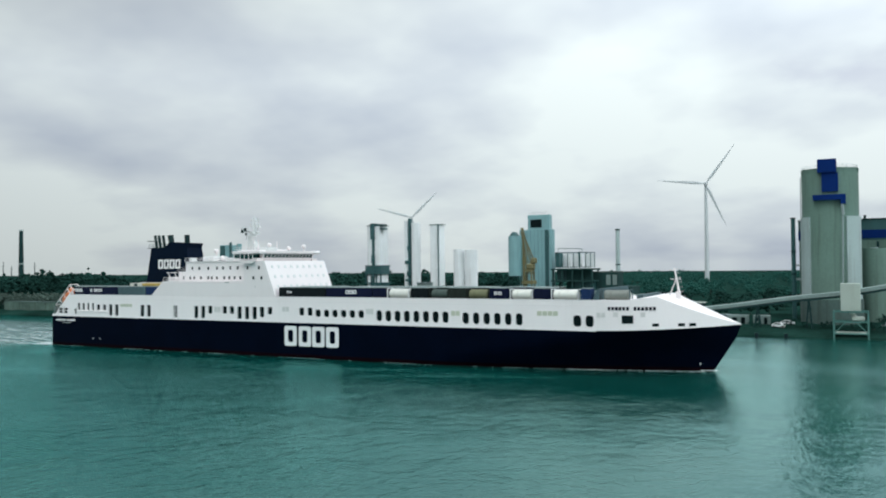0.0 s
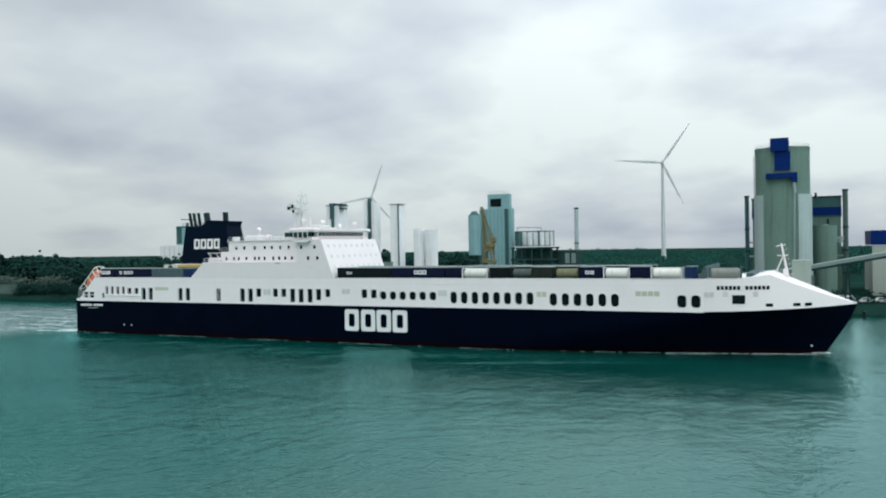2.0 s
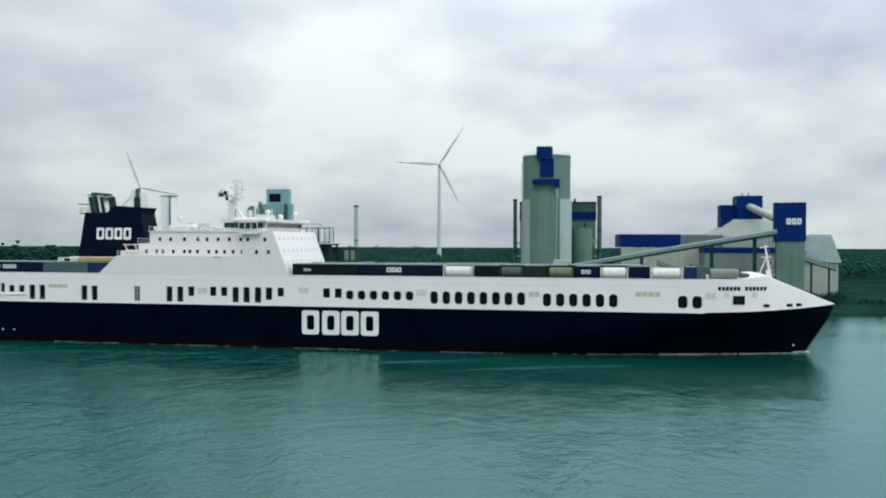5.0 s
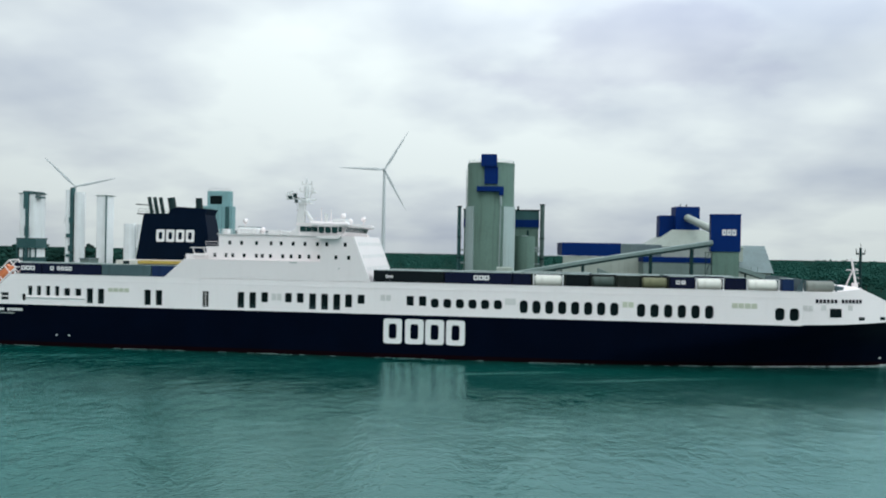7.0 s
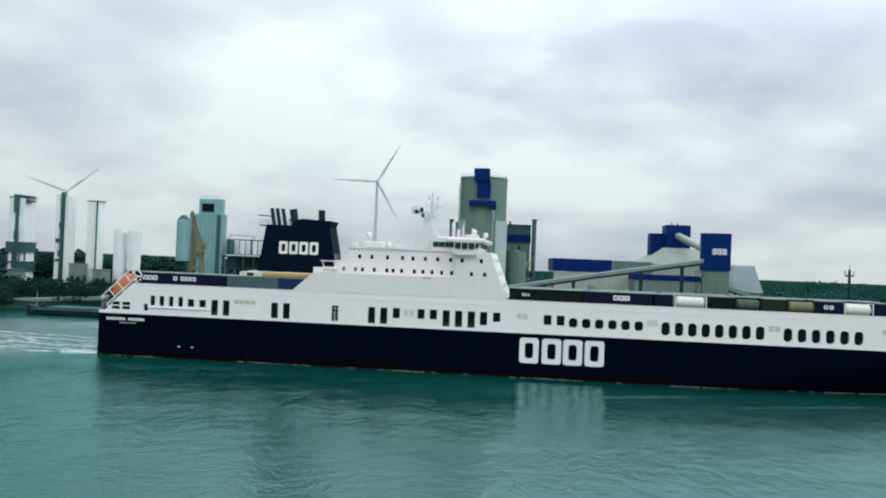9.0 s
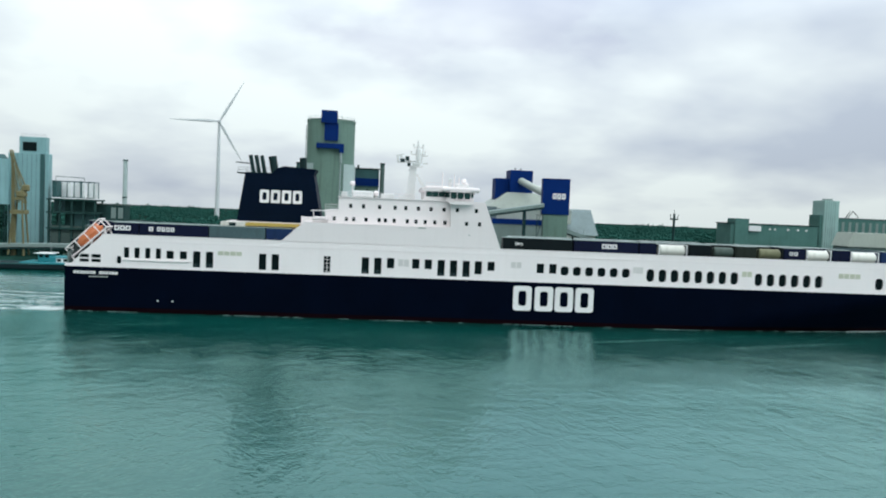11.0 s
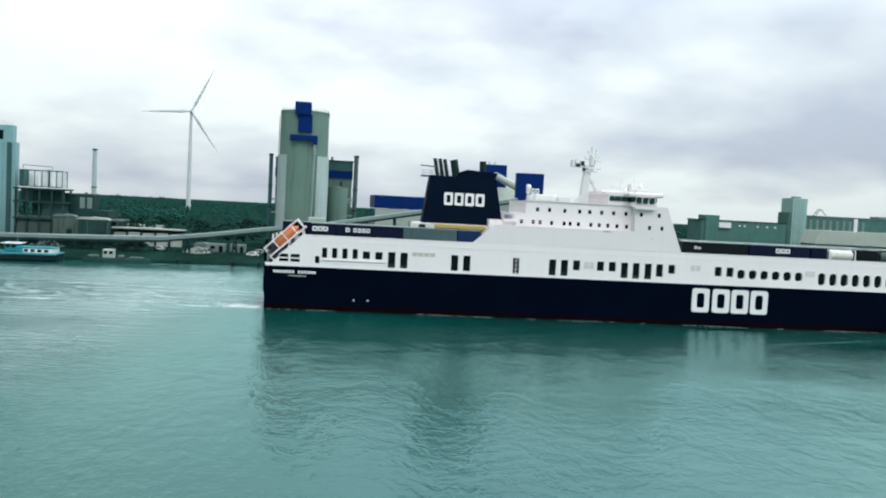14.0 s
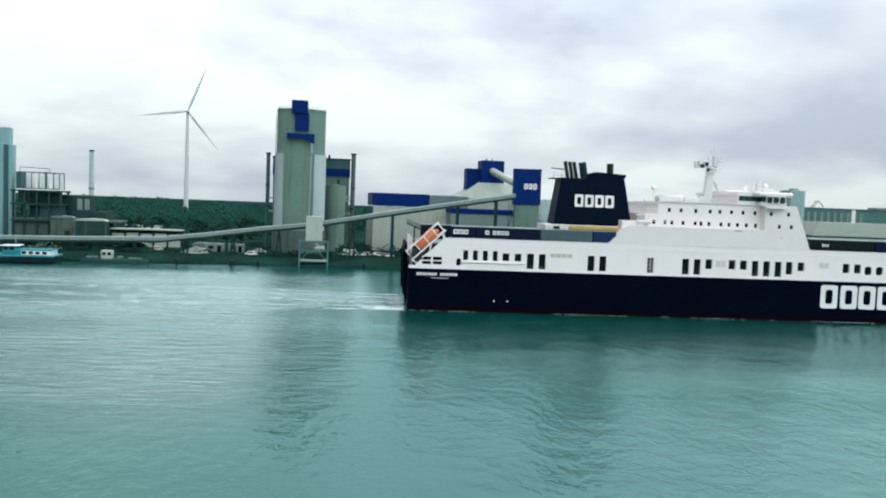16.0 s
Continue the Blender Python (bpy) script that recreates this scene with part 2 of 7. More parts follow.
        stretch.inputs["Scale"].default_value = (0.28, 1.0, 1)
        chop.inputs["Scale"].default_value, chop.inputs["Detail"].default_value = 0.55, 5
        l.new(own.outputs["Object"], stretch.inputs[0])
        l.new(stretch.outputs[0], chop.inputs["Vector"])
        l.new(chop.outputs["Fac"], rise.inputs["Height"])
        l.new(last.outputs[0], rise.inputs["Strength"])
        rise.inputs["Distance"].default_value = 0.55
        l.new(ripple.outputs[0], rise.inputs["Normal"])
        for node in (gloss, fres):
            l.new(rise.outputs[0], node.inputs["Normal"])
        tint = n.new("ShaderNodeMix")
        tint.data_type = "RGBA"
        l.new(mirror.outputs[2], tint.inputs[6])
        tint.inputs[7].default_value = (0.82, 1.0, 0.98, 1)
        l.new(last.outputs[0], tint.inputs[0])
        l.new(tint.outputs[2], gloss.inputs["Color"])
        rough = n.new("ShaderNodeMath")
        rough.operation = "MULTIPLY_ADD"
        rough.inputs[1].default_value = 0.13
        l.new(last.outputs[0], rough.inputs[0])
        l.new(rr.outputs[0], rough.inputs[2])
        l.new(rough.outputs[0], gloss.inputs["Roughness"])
    return m


WATER = water_material()
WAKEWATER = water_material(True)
NAVY = mat("navy_hull_paint", (0.0005, 0.0023, 0.0085), 0.5, var=0.25, stain=0.15, spec=0.02)
WHITE = mat("white_ship_paint", (0.80, 0.745, 0.742), 0.42, var=0.03, stain=0.05)
FUNNELBLUE = mat("blue_black_funnel_paint", (0.0012, 0.0060, 0.0170), 0.5, var=0.25, stain=0.15, spec=0.04)
RED = mat("red_boot_topping", (0.0058, 0.0015, 0.0028), 0.6, var=0.3, stain=0.2, spec=0.02)
DECK = mat("grey_green_deck_paint", (0.13, 0.17, 0.16), 0.7, var=0.3, bump=0.2)
# near-black colour stands for the unlit depth of the garage and stern recess
VOID = mat("garage_and_recess_shade", (0.02, 0.03, 0.032), 0.8, var=0.4)
# window glass; the same near-black also paints the unlit depth of open ports
PANE_AND_SHADE = mat("dark_glass_and_opening_shade", (0.004, 0.010, 0.011), 0.25, var=0.2, spec=0.08)
BRIDGEGLASS = mat("green_tinted_bridge_glass", (0.010, 0.045, 0.042), 0.2, var=0.2, spec=0.25)
LETTER = mat("white_lettering", (0.80, 0.775, 0.77), 0.45, var=0.05)
GREYLET = mat("grey_lettering", (0.35, 0.38, 0.36), 0.5, var=0.15)
BEIGE = mat("beige_notice_paint", (0.52, 0.53, 0.42), 0.5, var=0.12)
GRILLE = mat("pale_warm_grey_grille", (0.60, 0.575, 0.56), 0.5, var=0.08)
PALE = mat("pale_grey_panel", (0.60, 0.62, 0.61), 0.5, var=0.08)
YELLOW = mat("yellow_steel_paint", (0.5, 0.36, 0.08), 0.55, var=0.2, stain=0.3)
ORANGE = mat("orange_lifeboat_gelcoat", (0.60, 0.17, 0.06), 0.35, var=0.12)
BLACKPIPE = mat("black_sooty_steel", (0.006, 0.026, 0.027), 0.5, var=0.4, spec=0.2)
TARP_NAVY = mat("navy_trailer_tarpaulin", (0.004, 0.007, 0.026), 0.6, var=0.25, stain=0.3, spec=0.1)
TARP_BLACK = mat("black_trailer_tarpaulin", (0.005, 0.009, 0.011), 0.6, var=0.3, stain=0.3, spec=0.1)
TARP_GREY = mat("grey_green_trailer_tarpaulin", (0.065, 0.105, 0.115), 0.6, var=0.2, stain=0.3, spec=0.1)
TARP_BLUE = mat("blue_trailer_tarpaulin", (0.012, 0.03, 0.09), 0.6, var=0.2, stain=0.3, spec=0.1)
TARP_BROWN = mat("dark_olive_container_paint", (0.02, 0.026, 0.022), 0.7, var=0.25, stain=0.4, spec=0.1)
ROOFTARP = mat("pale_trailer_roof", (0.20, 0.25, 0.24), 0.7, var=0.25)
TANKSTEEL = mat("cream_tank_cladding", (0.68, 0.68, 0.62), 0.35, var=0.1, stain=0.3)
TANKDARK = mat("dark_tank_cladding", (0.060, 0.085, 0.075), 0.5, var=0.2, stain=0.4, spec=0.2)
TANKOLIVE = mat("olive_tank_cladding", (0.16, 0.165, 0.095), 0.5, var=0.2, stain=0.4, spec=0.2)
TANKGREY = mat("grey_tank_cladding", (0.19, 0.21, 0.185), 0.4, var=0.15, stain=0.35)
RUBBER = mat("black_tyre_rubber", (0.02, 0.02, 0.02), 0.85)
CONCRETE = mat("weathered_silo_concrete", (0.128, 0.212, 0.175), 0.85, var=0.14, grain=0.7, stain=0.55, bump=0.3)
CONCRETE_PALE = mat("pale_silo_concrete", (0.37, 0.46, 0.45), 0.8, var=0.1, grain=0.7, stain=0.4, bump=0.2)
CONCRETE_DARK = mat("dark_plant_concrete", (0.065, 0.108, 0.098), 0.9, var=0.22, grain=0.6, stain=0.6, bump=0.3)
CLADBLUE = mat("ultramarine_sheet_cladding", (0.002, 0.022, 0.128), 0.5, var=0.15, stain=0.15, spec=0.06)
CLADGREY = mat("grey_sheet_cladding", (0.18, 0.245, 0.23), 0.55, var=0.12, stain=0.3)
CLADPALE = mat("pale_sheet_cladding", (0.37, 0.42, 0.37), 0.55, var=0.1, stain=0.25)
ROOFGREY = mat("grey_fibre_cement_roof", (0.13, 0.18, 0.185), 0.75, var=0.2, stain=0.4)
TEAL = mat("teal_sheet_cladding", (0.20, 0.37, 0.385), 0.5, var=0.12, stain=0.35)
TEALDARK = mat("dark_teal_cladding", (0.022, 0.088, 0.09), 0.55, var=0.2, stain=0.3)
STEEL = mat("galvanised_steel", (0.30, 0.36, 0.36), 0.5, metal=0.3, var=0.2, stain=0.3)
STEELDARK = mat("dark_structural_steel", (0.010, 0.036, 0.036), 0.6, var=0.3, stain=0.3, spec=0.15)
OCHRE = mat("weathered_ochre_crane_paint", (0.15, 0.135, 0.06), 0.7, var=0.3, stain=0.5)
TOWERPALE = mat("pale_tower_cladding", (0.80, 0.83, 0.83), 0.6, var=0.08, stain=0.3)
DARKWORKS = mat("dark_wet_works_concrete", (0.024, 0.062, 0.058), 0.9, var=0.35, grain=0.8, stain=0.5, spec=0.1)
HEAPWALL = mat("stained_mossy_concrete", (0.085, 0.125, 0.105), 0.95, var=0.5, grain=1.0, stain=0.7, bump=0.4, spec=0.1)
# distance haze put into these two colours; the jetty frame reuses the second
HAZEPALE = mat("hazy_pale_green_cladding", (0.28, 0.43, 0.405), 0.7, var=0.12, stain=0.3, spec=0.1)
HAZEGREEN = mat("hazy_grey_green_cladding", (0.080, 0.185, 0.165), 0.7, var=0.2, stain=0.3, spec=0.1)
TURBINE = mat("pale_turbine_coating", (0.54, 0.59, 0.60), 0.4, var=0.04)
EARTH = mat("scrubby_bank_earth", (0.011, 0.034, 0.027), 0.95, var=0.6, grain=0.5, bump=0.6, spec=0.0)
YARD = mat("concrete_yard_paving", (0.14, 0.17, 0.16), 0.9, var=0.3, grain=0.3, bump=0.3)
BARK = mat("dark_bark", (0.05, 0.045, 0.035), 0.9, var=0.3)
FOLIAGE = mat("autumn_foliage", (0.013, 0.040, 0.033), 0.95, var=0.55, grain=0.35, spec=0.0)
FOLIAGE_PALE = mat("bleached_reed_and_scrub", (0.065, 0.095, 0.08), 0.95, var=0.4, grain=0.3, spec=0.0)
# distance haze is mixed into the leaf colour of the far trees
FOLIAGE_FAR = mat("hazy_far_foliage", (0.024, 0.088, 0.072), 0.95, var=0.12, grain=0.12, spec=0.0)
SPRAY = mat("white_bow_spray", (0.60, 0.68, 0.68), 0.8, var=0.15)
FROTH = mat("thin_side_froth", (0.17, 0.23, 0.23), 0.8, var=0.3)
FOAM = mat("churned_foam", (0.44, 0.52, 0.52), 0.8, var=0.3)
BOATTEAL = mat("turquoise_boat_paint", (0.008, 0.20, 0.235), 0.4, var=0.12, stain=0.2)
BARGEDARK = mat("black_barge_paint", (0.008, 0.018, 0.022), 0.5, var=0.3, stain=0.3, spec=0.1)
GLOWWHITE = mat("white_vehicle_paint", (0.75, 0.77, 0.77), 0.35, var=0.05)
REDCAR = mat("dark_vehicle_paint", (0.06, 0.07, 0.08), 0.3, var=0.1)


# ---- shapes ----
def box(bm, x0, x1, y0, y1, z0, z1):
    v = [bm.verts.new((x, y, z)) for z in (z0, z1) for y in (y0, y1) for x in (x0, x1)]
    for a in ((0, 2, 3, 1), (4, 5, 7, 6), (0, 1, 5, 4), (2, 6, 7, 3), (0, 4, 6, 2), (1, 3, 7, 5)):
        bm.faces.new([v[i] for i in a])


def bevbox(bm, x0, x1, y0, y1, z0, z1, r=0.08):
    b = bmesh.new()
    box(b, x0, x1, y0, y1, z0, z1)
    bmesh.ops.bevel(b, geom=b.edges[:], offset=r, segments=1, affect="EDGES")
    merge(bm, b)


def merge(bm, b):
    m = {}
    for v in b.verts:
        m[v] = bm.verts.new(v.co)
    for f in b.faces:
        bm.faces.new([m[v] for v in f.verts])
    b.free()


def tube(bm, p, q, r, r2=None, n=8, caps=True):
    """A straight or tapering round bar from p to q."""
    p, q = Vector(p), Vector(q)
    r2 = r if r2 is None else r2
    ax = (q - p).normalized()
    a = ax.orthogonal().normalized()
    b = ax.cross(a)
    ring = []
    for c, s in ((p, r), (q, r2)):
        ring.append([bm.verts.new(c + s * (math.cos(k * 2 * math.pi / n) * a + math.sin(k * 2 * math.pi / n) * b)) for k in range(n)])
    for k in range(n):
        bm.faces.new((ring[0][k], ring[0][(k + 1) % n], ring[1][(k + 1) % n], ring[1][k]))
    if caps:
        bm.faces.new(ring[0][::-1])
        bm.faces.new(ring[1])


def prism(bm, outline, y0, y1):
    """A plate: an outline in x and z, from y0 to y1."""
    a = [bm.verts.new((x, y0, z)) for x, z in outline]
    b = [bm.verts.new((x, y1, z)) for x, z in outline]
    n = len(outline)
    bm.faces.new(a)
    bm.faces.new(b[::-1])
    for i in range(n):
        bm.faces.new((a[i], b[i], b[(i + 1) % n], a[(i + 1) % n]))


def rounded(cx, cz, w, h, r, n=4):
    pts = []
    for sx, sz, a0 in ((1, 1, 0), (-1, 1, 90), (-1, -1, 180), (1, -1, 270)):
        for k in range(n + 1):
            a = radians(a0 + 90 * k / n)
            pts.append((cx + sx * (w / 2 - r) + r * math.cos(a), cz + sz * (h / 2 - r) + r * math.sin(a)))
    return pts


def mesh_of(name, bm, material):
    bmesh.ops.recalc_face_normals(bm, faces=bm.faces[:])
    me = bpy.data.meshes.new(name)
    bm.to_mesh(me)
    bm.free()
    me.materials.append(material)
    return me


def part(name, bm, material, parent=None, label="", smooth=False):
    me = mesh_of(name, bm, material)
    ob = new(name, me)
    if smooth:
        me.polygons.foreach_set("use_smooth", [True] * len(me.polygons))
        me.set_sharp_from_angle(angle=radians(35))
    if parent:
        ob.parent = parent
    if label:
        ob["label"] = label
    return ob


def piece(name, me, parent, at=(0, 0, 0), rz=0.0, label=""):
    """One more object on a mesh that already exists."""
    ob = new(name, me)
    ob.parent = parent
    ob.location = at
    ob.rotation_euler = (0, 0, rz)
    if label:
        ob["label"] = label
    return ob


def thing(name, at, rz=0.0, label="", category="", group="", kind=""):
    ob = new(name)
    ob.empty_display_size = 0.5
    ob.location = at
    ob.rotation_euler = (0, 0, rz)
    return tagged(ob, label, category, group, kind)


def solid(name, fn, material, parent=None, label="", smooth=False):
    bm = bmesh.new()
    fn(bm)
    return part(name, bm, material, parent, label, smooth)


# ---- large structure: water, far land, quay ----
BANK = 264.0


def sheet(bm, x0, x1, y0, y1, z, nx=1, ny=1):
    g = [[bm.verts.new((x0 + (x1 - x0) * i / nx, y0 + (y1 - y0) * j / ny, z)) for i in range(nx + 1)] for j in range(ny + 1)]
    for j in range(ny):
        for i in range(nx):
            bm.faces.new((g[j][i], g[j][i + 1], g[j + 1][i + 1], g[j + 1][i]))


def facing_up(ob):
    """Turns a sheet over where its faces look down."""
    for f in ob.data.polygons:
        if f.normal.z < 0:
            f.flip()
    ob.data.update()
    return ob


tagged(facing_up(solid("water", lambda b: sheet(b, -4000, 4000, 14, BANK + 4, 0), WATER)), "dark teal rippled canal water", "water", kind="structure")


def land(bm):
    """The far shore: an uneven earth slope, then flat land as far as the horizon."""
    rnd = random.Random(4)
    xs = [-4500, -2500, -1500] + [-1000 + 8 * i for i in range(220)] + [900, 1500, 2500, 4500]
    prof = [(0, -1.5), (0.6, 0.5), (3.5, 1.5), (7, 2.4), (14, 2.6), (60, 2.8), (250, 3.0), (800, 2.0), (1100, 0.6), (4700, -26.0)]
    rows = []
    for x in xs:
        j = rnd.uniform(-0.9, 0.9)
        rows.append([bm.verts.new((x, BANK + d + (j if k < 4 else 0), z + (rnd.uniform(-0.25, 0.25) if 0 < k < 5 else 0))) for k, (d, z) in enumerate(prof)])
    for a, b in zip(rows, rows[1:]):
        for k in range(len(prof) - 1):
            bm.faces.new((a[k], b[k], b[k + 1], a[k + 1]))


tagged(solid("ground", land, EARTH), "dark scrubby earth of the far canal bank", "ground", kind="structure")


def near_land(bm):
    box(bm, -4500, 4500, -4500, 14, -2, 2.0)


tagged(solid("ground_near", near_land, YARD), "flat grey quay behind the viewer", "ground", kind="structure")


# ---- the ferry: x from stern to bow, y from the near side inwards, z from the waterline ----
BEAM = 26.4
ferry = thing("ferry", (0, 0, 0), 0, "long navy and white cargo ferry under way, trailers on its deck", "ship")


def half_beam(u, s):
    """Half the beam at u for the level s: 0 the waterline, 1 the top of the navy hull."""
    full, end = 122 + 50 * s, 194 + 5.8 * s
    if u <= full:
        return BEAM / 2
    k = min(1.0, (u - full) / (end - full))
    return BEAM / 2 * (1 - k ** (1.7 + 0.45 * s)) + 0.02


def navy_top(u):
    return 8.95 + 1.2 * max(0.0, (u - 165) / 35) ** 1.6


def hull_rows(levels, zs, nu=70):
    rows = []
    for s in levels:
        end = 194 + 5.8 * s
        row = []
        for i in range(nu + 1):
            q = i / nu
            u = end * (q * 0.62 / 0.5 if q < 0.5 else 0.62 + (q - 0.5) * 0.76)
            row.append((u, half_beam(u, max(0, s)), zs(u, s)))
        rows.append(row)
    return rows


def skin(bm, rows, cap_top=False):
    near = [[bm.verts.new((u, BEAM / 2 - b, z)) for u, b, z in r] for r in rows]
    far = [[bm.verts.new((u, BEAM / 2 + b, z)) for u, b, z in r] for r in rows]
    for g in (near, far):
        for a, b in zip(g, g[1:]):
            for i in range(len(a) - 1):
                bm.faces.new((a[i], a[i + 1], b[i + 1], b[i]))
    for k in range(len(rows) - 1):
        bm.faces.new((near[k][0], near[k + 1][0], far[k + 1][0], far[k][0]))
        bm.faces.new((near[k][-1], near[k + 1][-1], far[k + 1][-1], far[k][-1]))
    if cap_top:
        for i in range(len(rows[0]) - 1):
            bm.faces.new((near[-1][i], near[-1][i + 1], far[-1][i + 1], far[-1][i]))


RED_TOP = 0.9
hull = solid("hull", lambda b: skin(b, hull_rows([RED_TOP / 9, 0.3, 0.45, 0.6, 0.8, 1.0], lambda u, s: s * 9 if s < 0.99 else navy_top(u)), True), NAVY, ferry, "navy painted steel hull", True)
solid("boot_topping", lambda b: skin(b, hull_rows([-0.2, 0.0, RED_TOP / 9], lambda u, s: s * 9)), RED, hull, "dull red band along the waterline", True)

# openings along the white side: centre, width, foot, head, rounding
OPENINGS = [(3.7, 1.9, 9.8, 11.4, 0.05), (6.0, 1.9, 9.8, 11.4, 0.05), (10.5, 0.95, 9.7, 11.2, 0.3)]
OPENINGS += [(u, 1.05, 10.9, 13.0, 0.12) for u in (11.95, 14.0, 16.1, 18.2)]
OPENINGS += [(u, 1.45, 11.0, 12.6, 0.1) for u in (20.5, 23.1)]
OPENINGS += [(u, 1.5, 9.45, 12.7, 0.1) for u in (25.75, 28.3, 38.85, 41.4)]
OPENINGS += [(51.8, 1.4, 9.4, 12.7, 0.08), (59.55, 1.5, 9.4, 12.75, 0.1), (62.1, 1.5, 9.4, 12.75, 0.1), (64.7, 1.5, 10.7, 12.8, 0.1)]
OPENINGS += [(u, 1.5, 10.8, 12.8, 0.1) for u in (69.85, 72.4)]
OPENINGS += [(u, 1.5, 9.5, 12.8, 0.1) for u in (75.05, 77.6, 80.2)]
OPENINGS += [(82.7, 1.5, 10.1, 12.8, 0.1), (85.35, 1.5, 10.9, 12.8, 0.12), (95.6, 1.55, 10.8, 12.8, 0.1), (98.2, 1.55, 10.8, 12.8, 0.1)]
OPENINGS += [(100.7 + 2.58 * i, 1.7, 10.5, 12.4, 0.62) for i in range(6)]
OPENINGS += [(118.8 + 2.57 * i, 1.65, 9.85, 12.5, 0.7) for i in range(8)]
OPENINGS += [(142.0 + 2.62 * i, 1.65, 9.75, 12.4, 0.7) for i in range(6)]
OPENINGS += [(168.4, 1.8, 9.8, 12.25, 0.65), (171.1, 1.8, 9.8, 12.25, 0.65)]
SIDE_END, TOP_EDGE, FOOT = 172.6, 15.5, 8.95


def stern_edge(u):
    """Top of the white plating: it rises from the stern rail to the deck edge beside the lifeboat."""
    return min(TOP_EDGE, 9.55 + max(0.0, u - 1.3) * 0.98)


def side_plating(bm):
    """The white side between hull and deck edge, with every opening cut through it and its reveal."""
    cuts = sorted(OPENINGS)
    x = 0.0
    quad = lambda a, b, c, d: bm.faces.new([bm.verts.new((p[0], 0, p[1])) for p in (a, b, c, d)])

    def strip(x0, x1):
        if x1 <= 8.2:
            stops = [x0] + [q for q in (1.3, 7.37) if x0 < q < x1] + [x1]
            for p, q in zip(stops, stops[1:]):
                quad((p, FOOT), (q, FOOT), (q, stern_edge(q)), (p, stern_edge(p)))
        else:
            quad((x0, FOOT), (x1, FOOT), (x1, TOP_EDGE), (x0, TOP_EDGE))

    for u, w, z0, z1, r in cuts:
        a, b = u - w / 2 - 0.08, u + w / 2 + 0.08
        if x < a:
            for s, e in ((x, min(a, 8.2)), (max(x, 8.2), a)):
                if e > s:
                    strip(s, e)
        pts = rounded(u, (z0 + z1) / 2, w, z1 - z0, min(r, w / 2 - 0.01))
        ring = [bm.verts.new((px, 0, pz)) for px, pz in pts]
        back = [bm.verts.new((px, 0.45, pz)) for px, pz in pts]
        m = len(pts)
        q = m // 4
        corner = [bm.verts.new((cx, 0, cz)) for cx, cz in ((b, stern_edge(b)), (a, stern_edge(a)), (a, FOOT), (b, FOOT))]
        for k in range(m):
            bm.faces.new((ring[k], ring[(k + 1) % m], back[(k + 1) % m], back[k]))
        for c in range(4):
            for k in range(q - 1):
                bm.faces.new((ring[c * q + k], corner[c], ring[c * q + k + 1]))
            bm.faces.new((ring[c * q + q - 1], corner[c], corner[(c + 1) % 4], ring[((c + 1) % 4) * q]))
        x = b
    strip(x, SIDE_END)


upper = solid("upper_hull", side_plating, WHITE, ferry, "white side plating with rows of openings")


def far_side(bm):
    box(bm, 8, SIDE_END, BEAM - 0.3, BEAM, FOOT, TOP_EDGE)
    box(bm, 8, SIDE_END, 0.3, BEAM - 0.3, 13.4, 13.9)
    box(bm, 2.0, 8, 5.4, BEAM - 0.3, 13.4, 13.9)
    box(bm, 0.3, 0.6, 0.3, BEAM - 0.3, FOOT, 11.8)


solid("weather_deck", far_side, DECK, ferry, "grey-green deck carrying the trailers")
solid("garage_bulkhead", lambda b: box(b, 0.8, SIDE_END, 2.2, 2.5, FOOT, 13.4), VOID, ferry, "garage wall painted dark as the unlit inside")

def fittings(bm):
    box(bm, 8.0, SIDE_END, -0.05, 0.0, 14.15, 14.3)
    box(bm, 8.2, 42.5, -0.06, 0.12, TOP_EDGE - 0.1, TOP_EDGE + 0.06)
    box(bm, 87.2, SIDE_END, -0.06, 0.12, TOP_EDGE - 0.1, TOP_EDGE + 0.06)
    box(bm, 11, 24.5, -0.25, 0, 10.45, 10.6)
    box(bm, 0.2, SIDE_END, -0.05, 0.0, 8.88, 9.02)


solid("rubbing_strake", fittings, WHITE, upper)
# dark panels in the unglazed openings paint the garage's unlit depth
OPENING_SHADE = {}
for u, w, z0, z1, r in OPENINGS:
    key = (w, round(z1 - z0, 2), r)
    if key not in OPENING_SHADE:
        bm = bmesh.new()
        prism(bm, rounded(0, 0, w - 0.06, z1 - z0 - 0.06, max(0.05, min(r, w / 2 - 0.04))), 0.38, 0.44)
        OPENING_SHADE[key] = mesh_of("window", bm, PANE_AND_SHADE)
    piece("window", OPENING_SHADE[key], upper, (u, 0, (z0 + z1) / 2))
bm = bmesh.new()
for k in range(4):
    box(bm, -0.7, 0.7, 0.1, 0.16, -1.45 + 0.8 * k, -1.38 + 0.8 * k)
box(bm, -0.05, 0.05, 0.1, 0.16, -1.65, 1.65)
LOUVRE = mesh_of("window_bars", bm, WHITE)
for u in (3.7, 6.0):
    solid("window_bar", lambda b: (box(b, u - 0.95, u + 0.95, 0.05, 0.4, 10.45, 10.7)), WHITE, upper)
for u in (51.8,):
    piece("window_bars", LOUVRE, upper, (u, 0, 11.05))
bm = bmesh.new()
for k in range(3):
    box(bm, -0.72, 0.72, 0.2, 0.26, -1.5 + 0.3 * k, -1.44 + 0.3 * k)
RAIL = mesh_of("guard_rail", bm, TARP_GREY)
for u in (25.75, 28.3, 59.55, 62.1, 75.05, 77.6, 80.2):
    piece("guard_rail", RAIL, upper, (u, 0, 11.0))

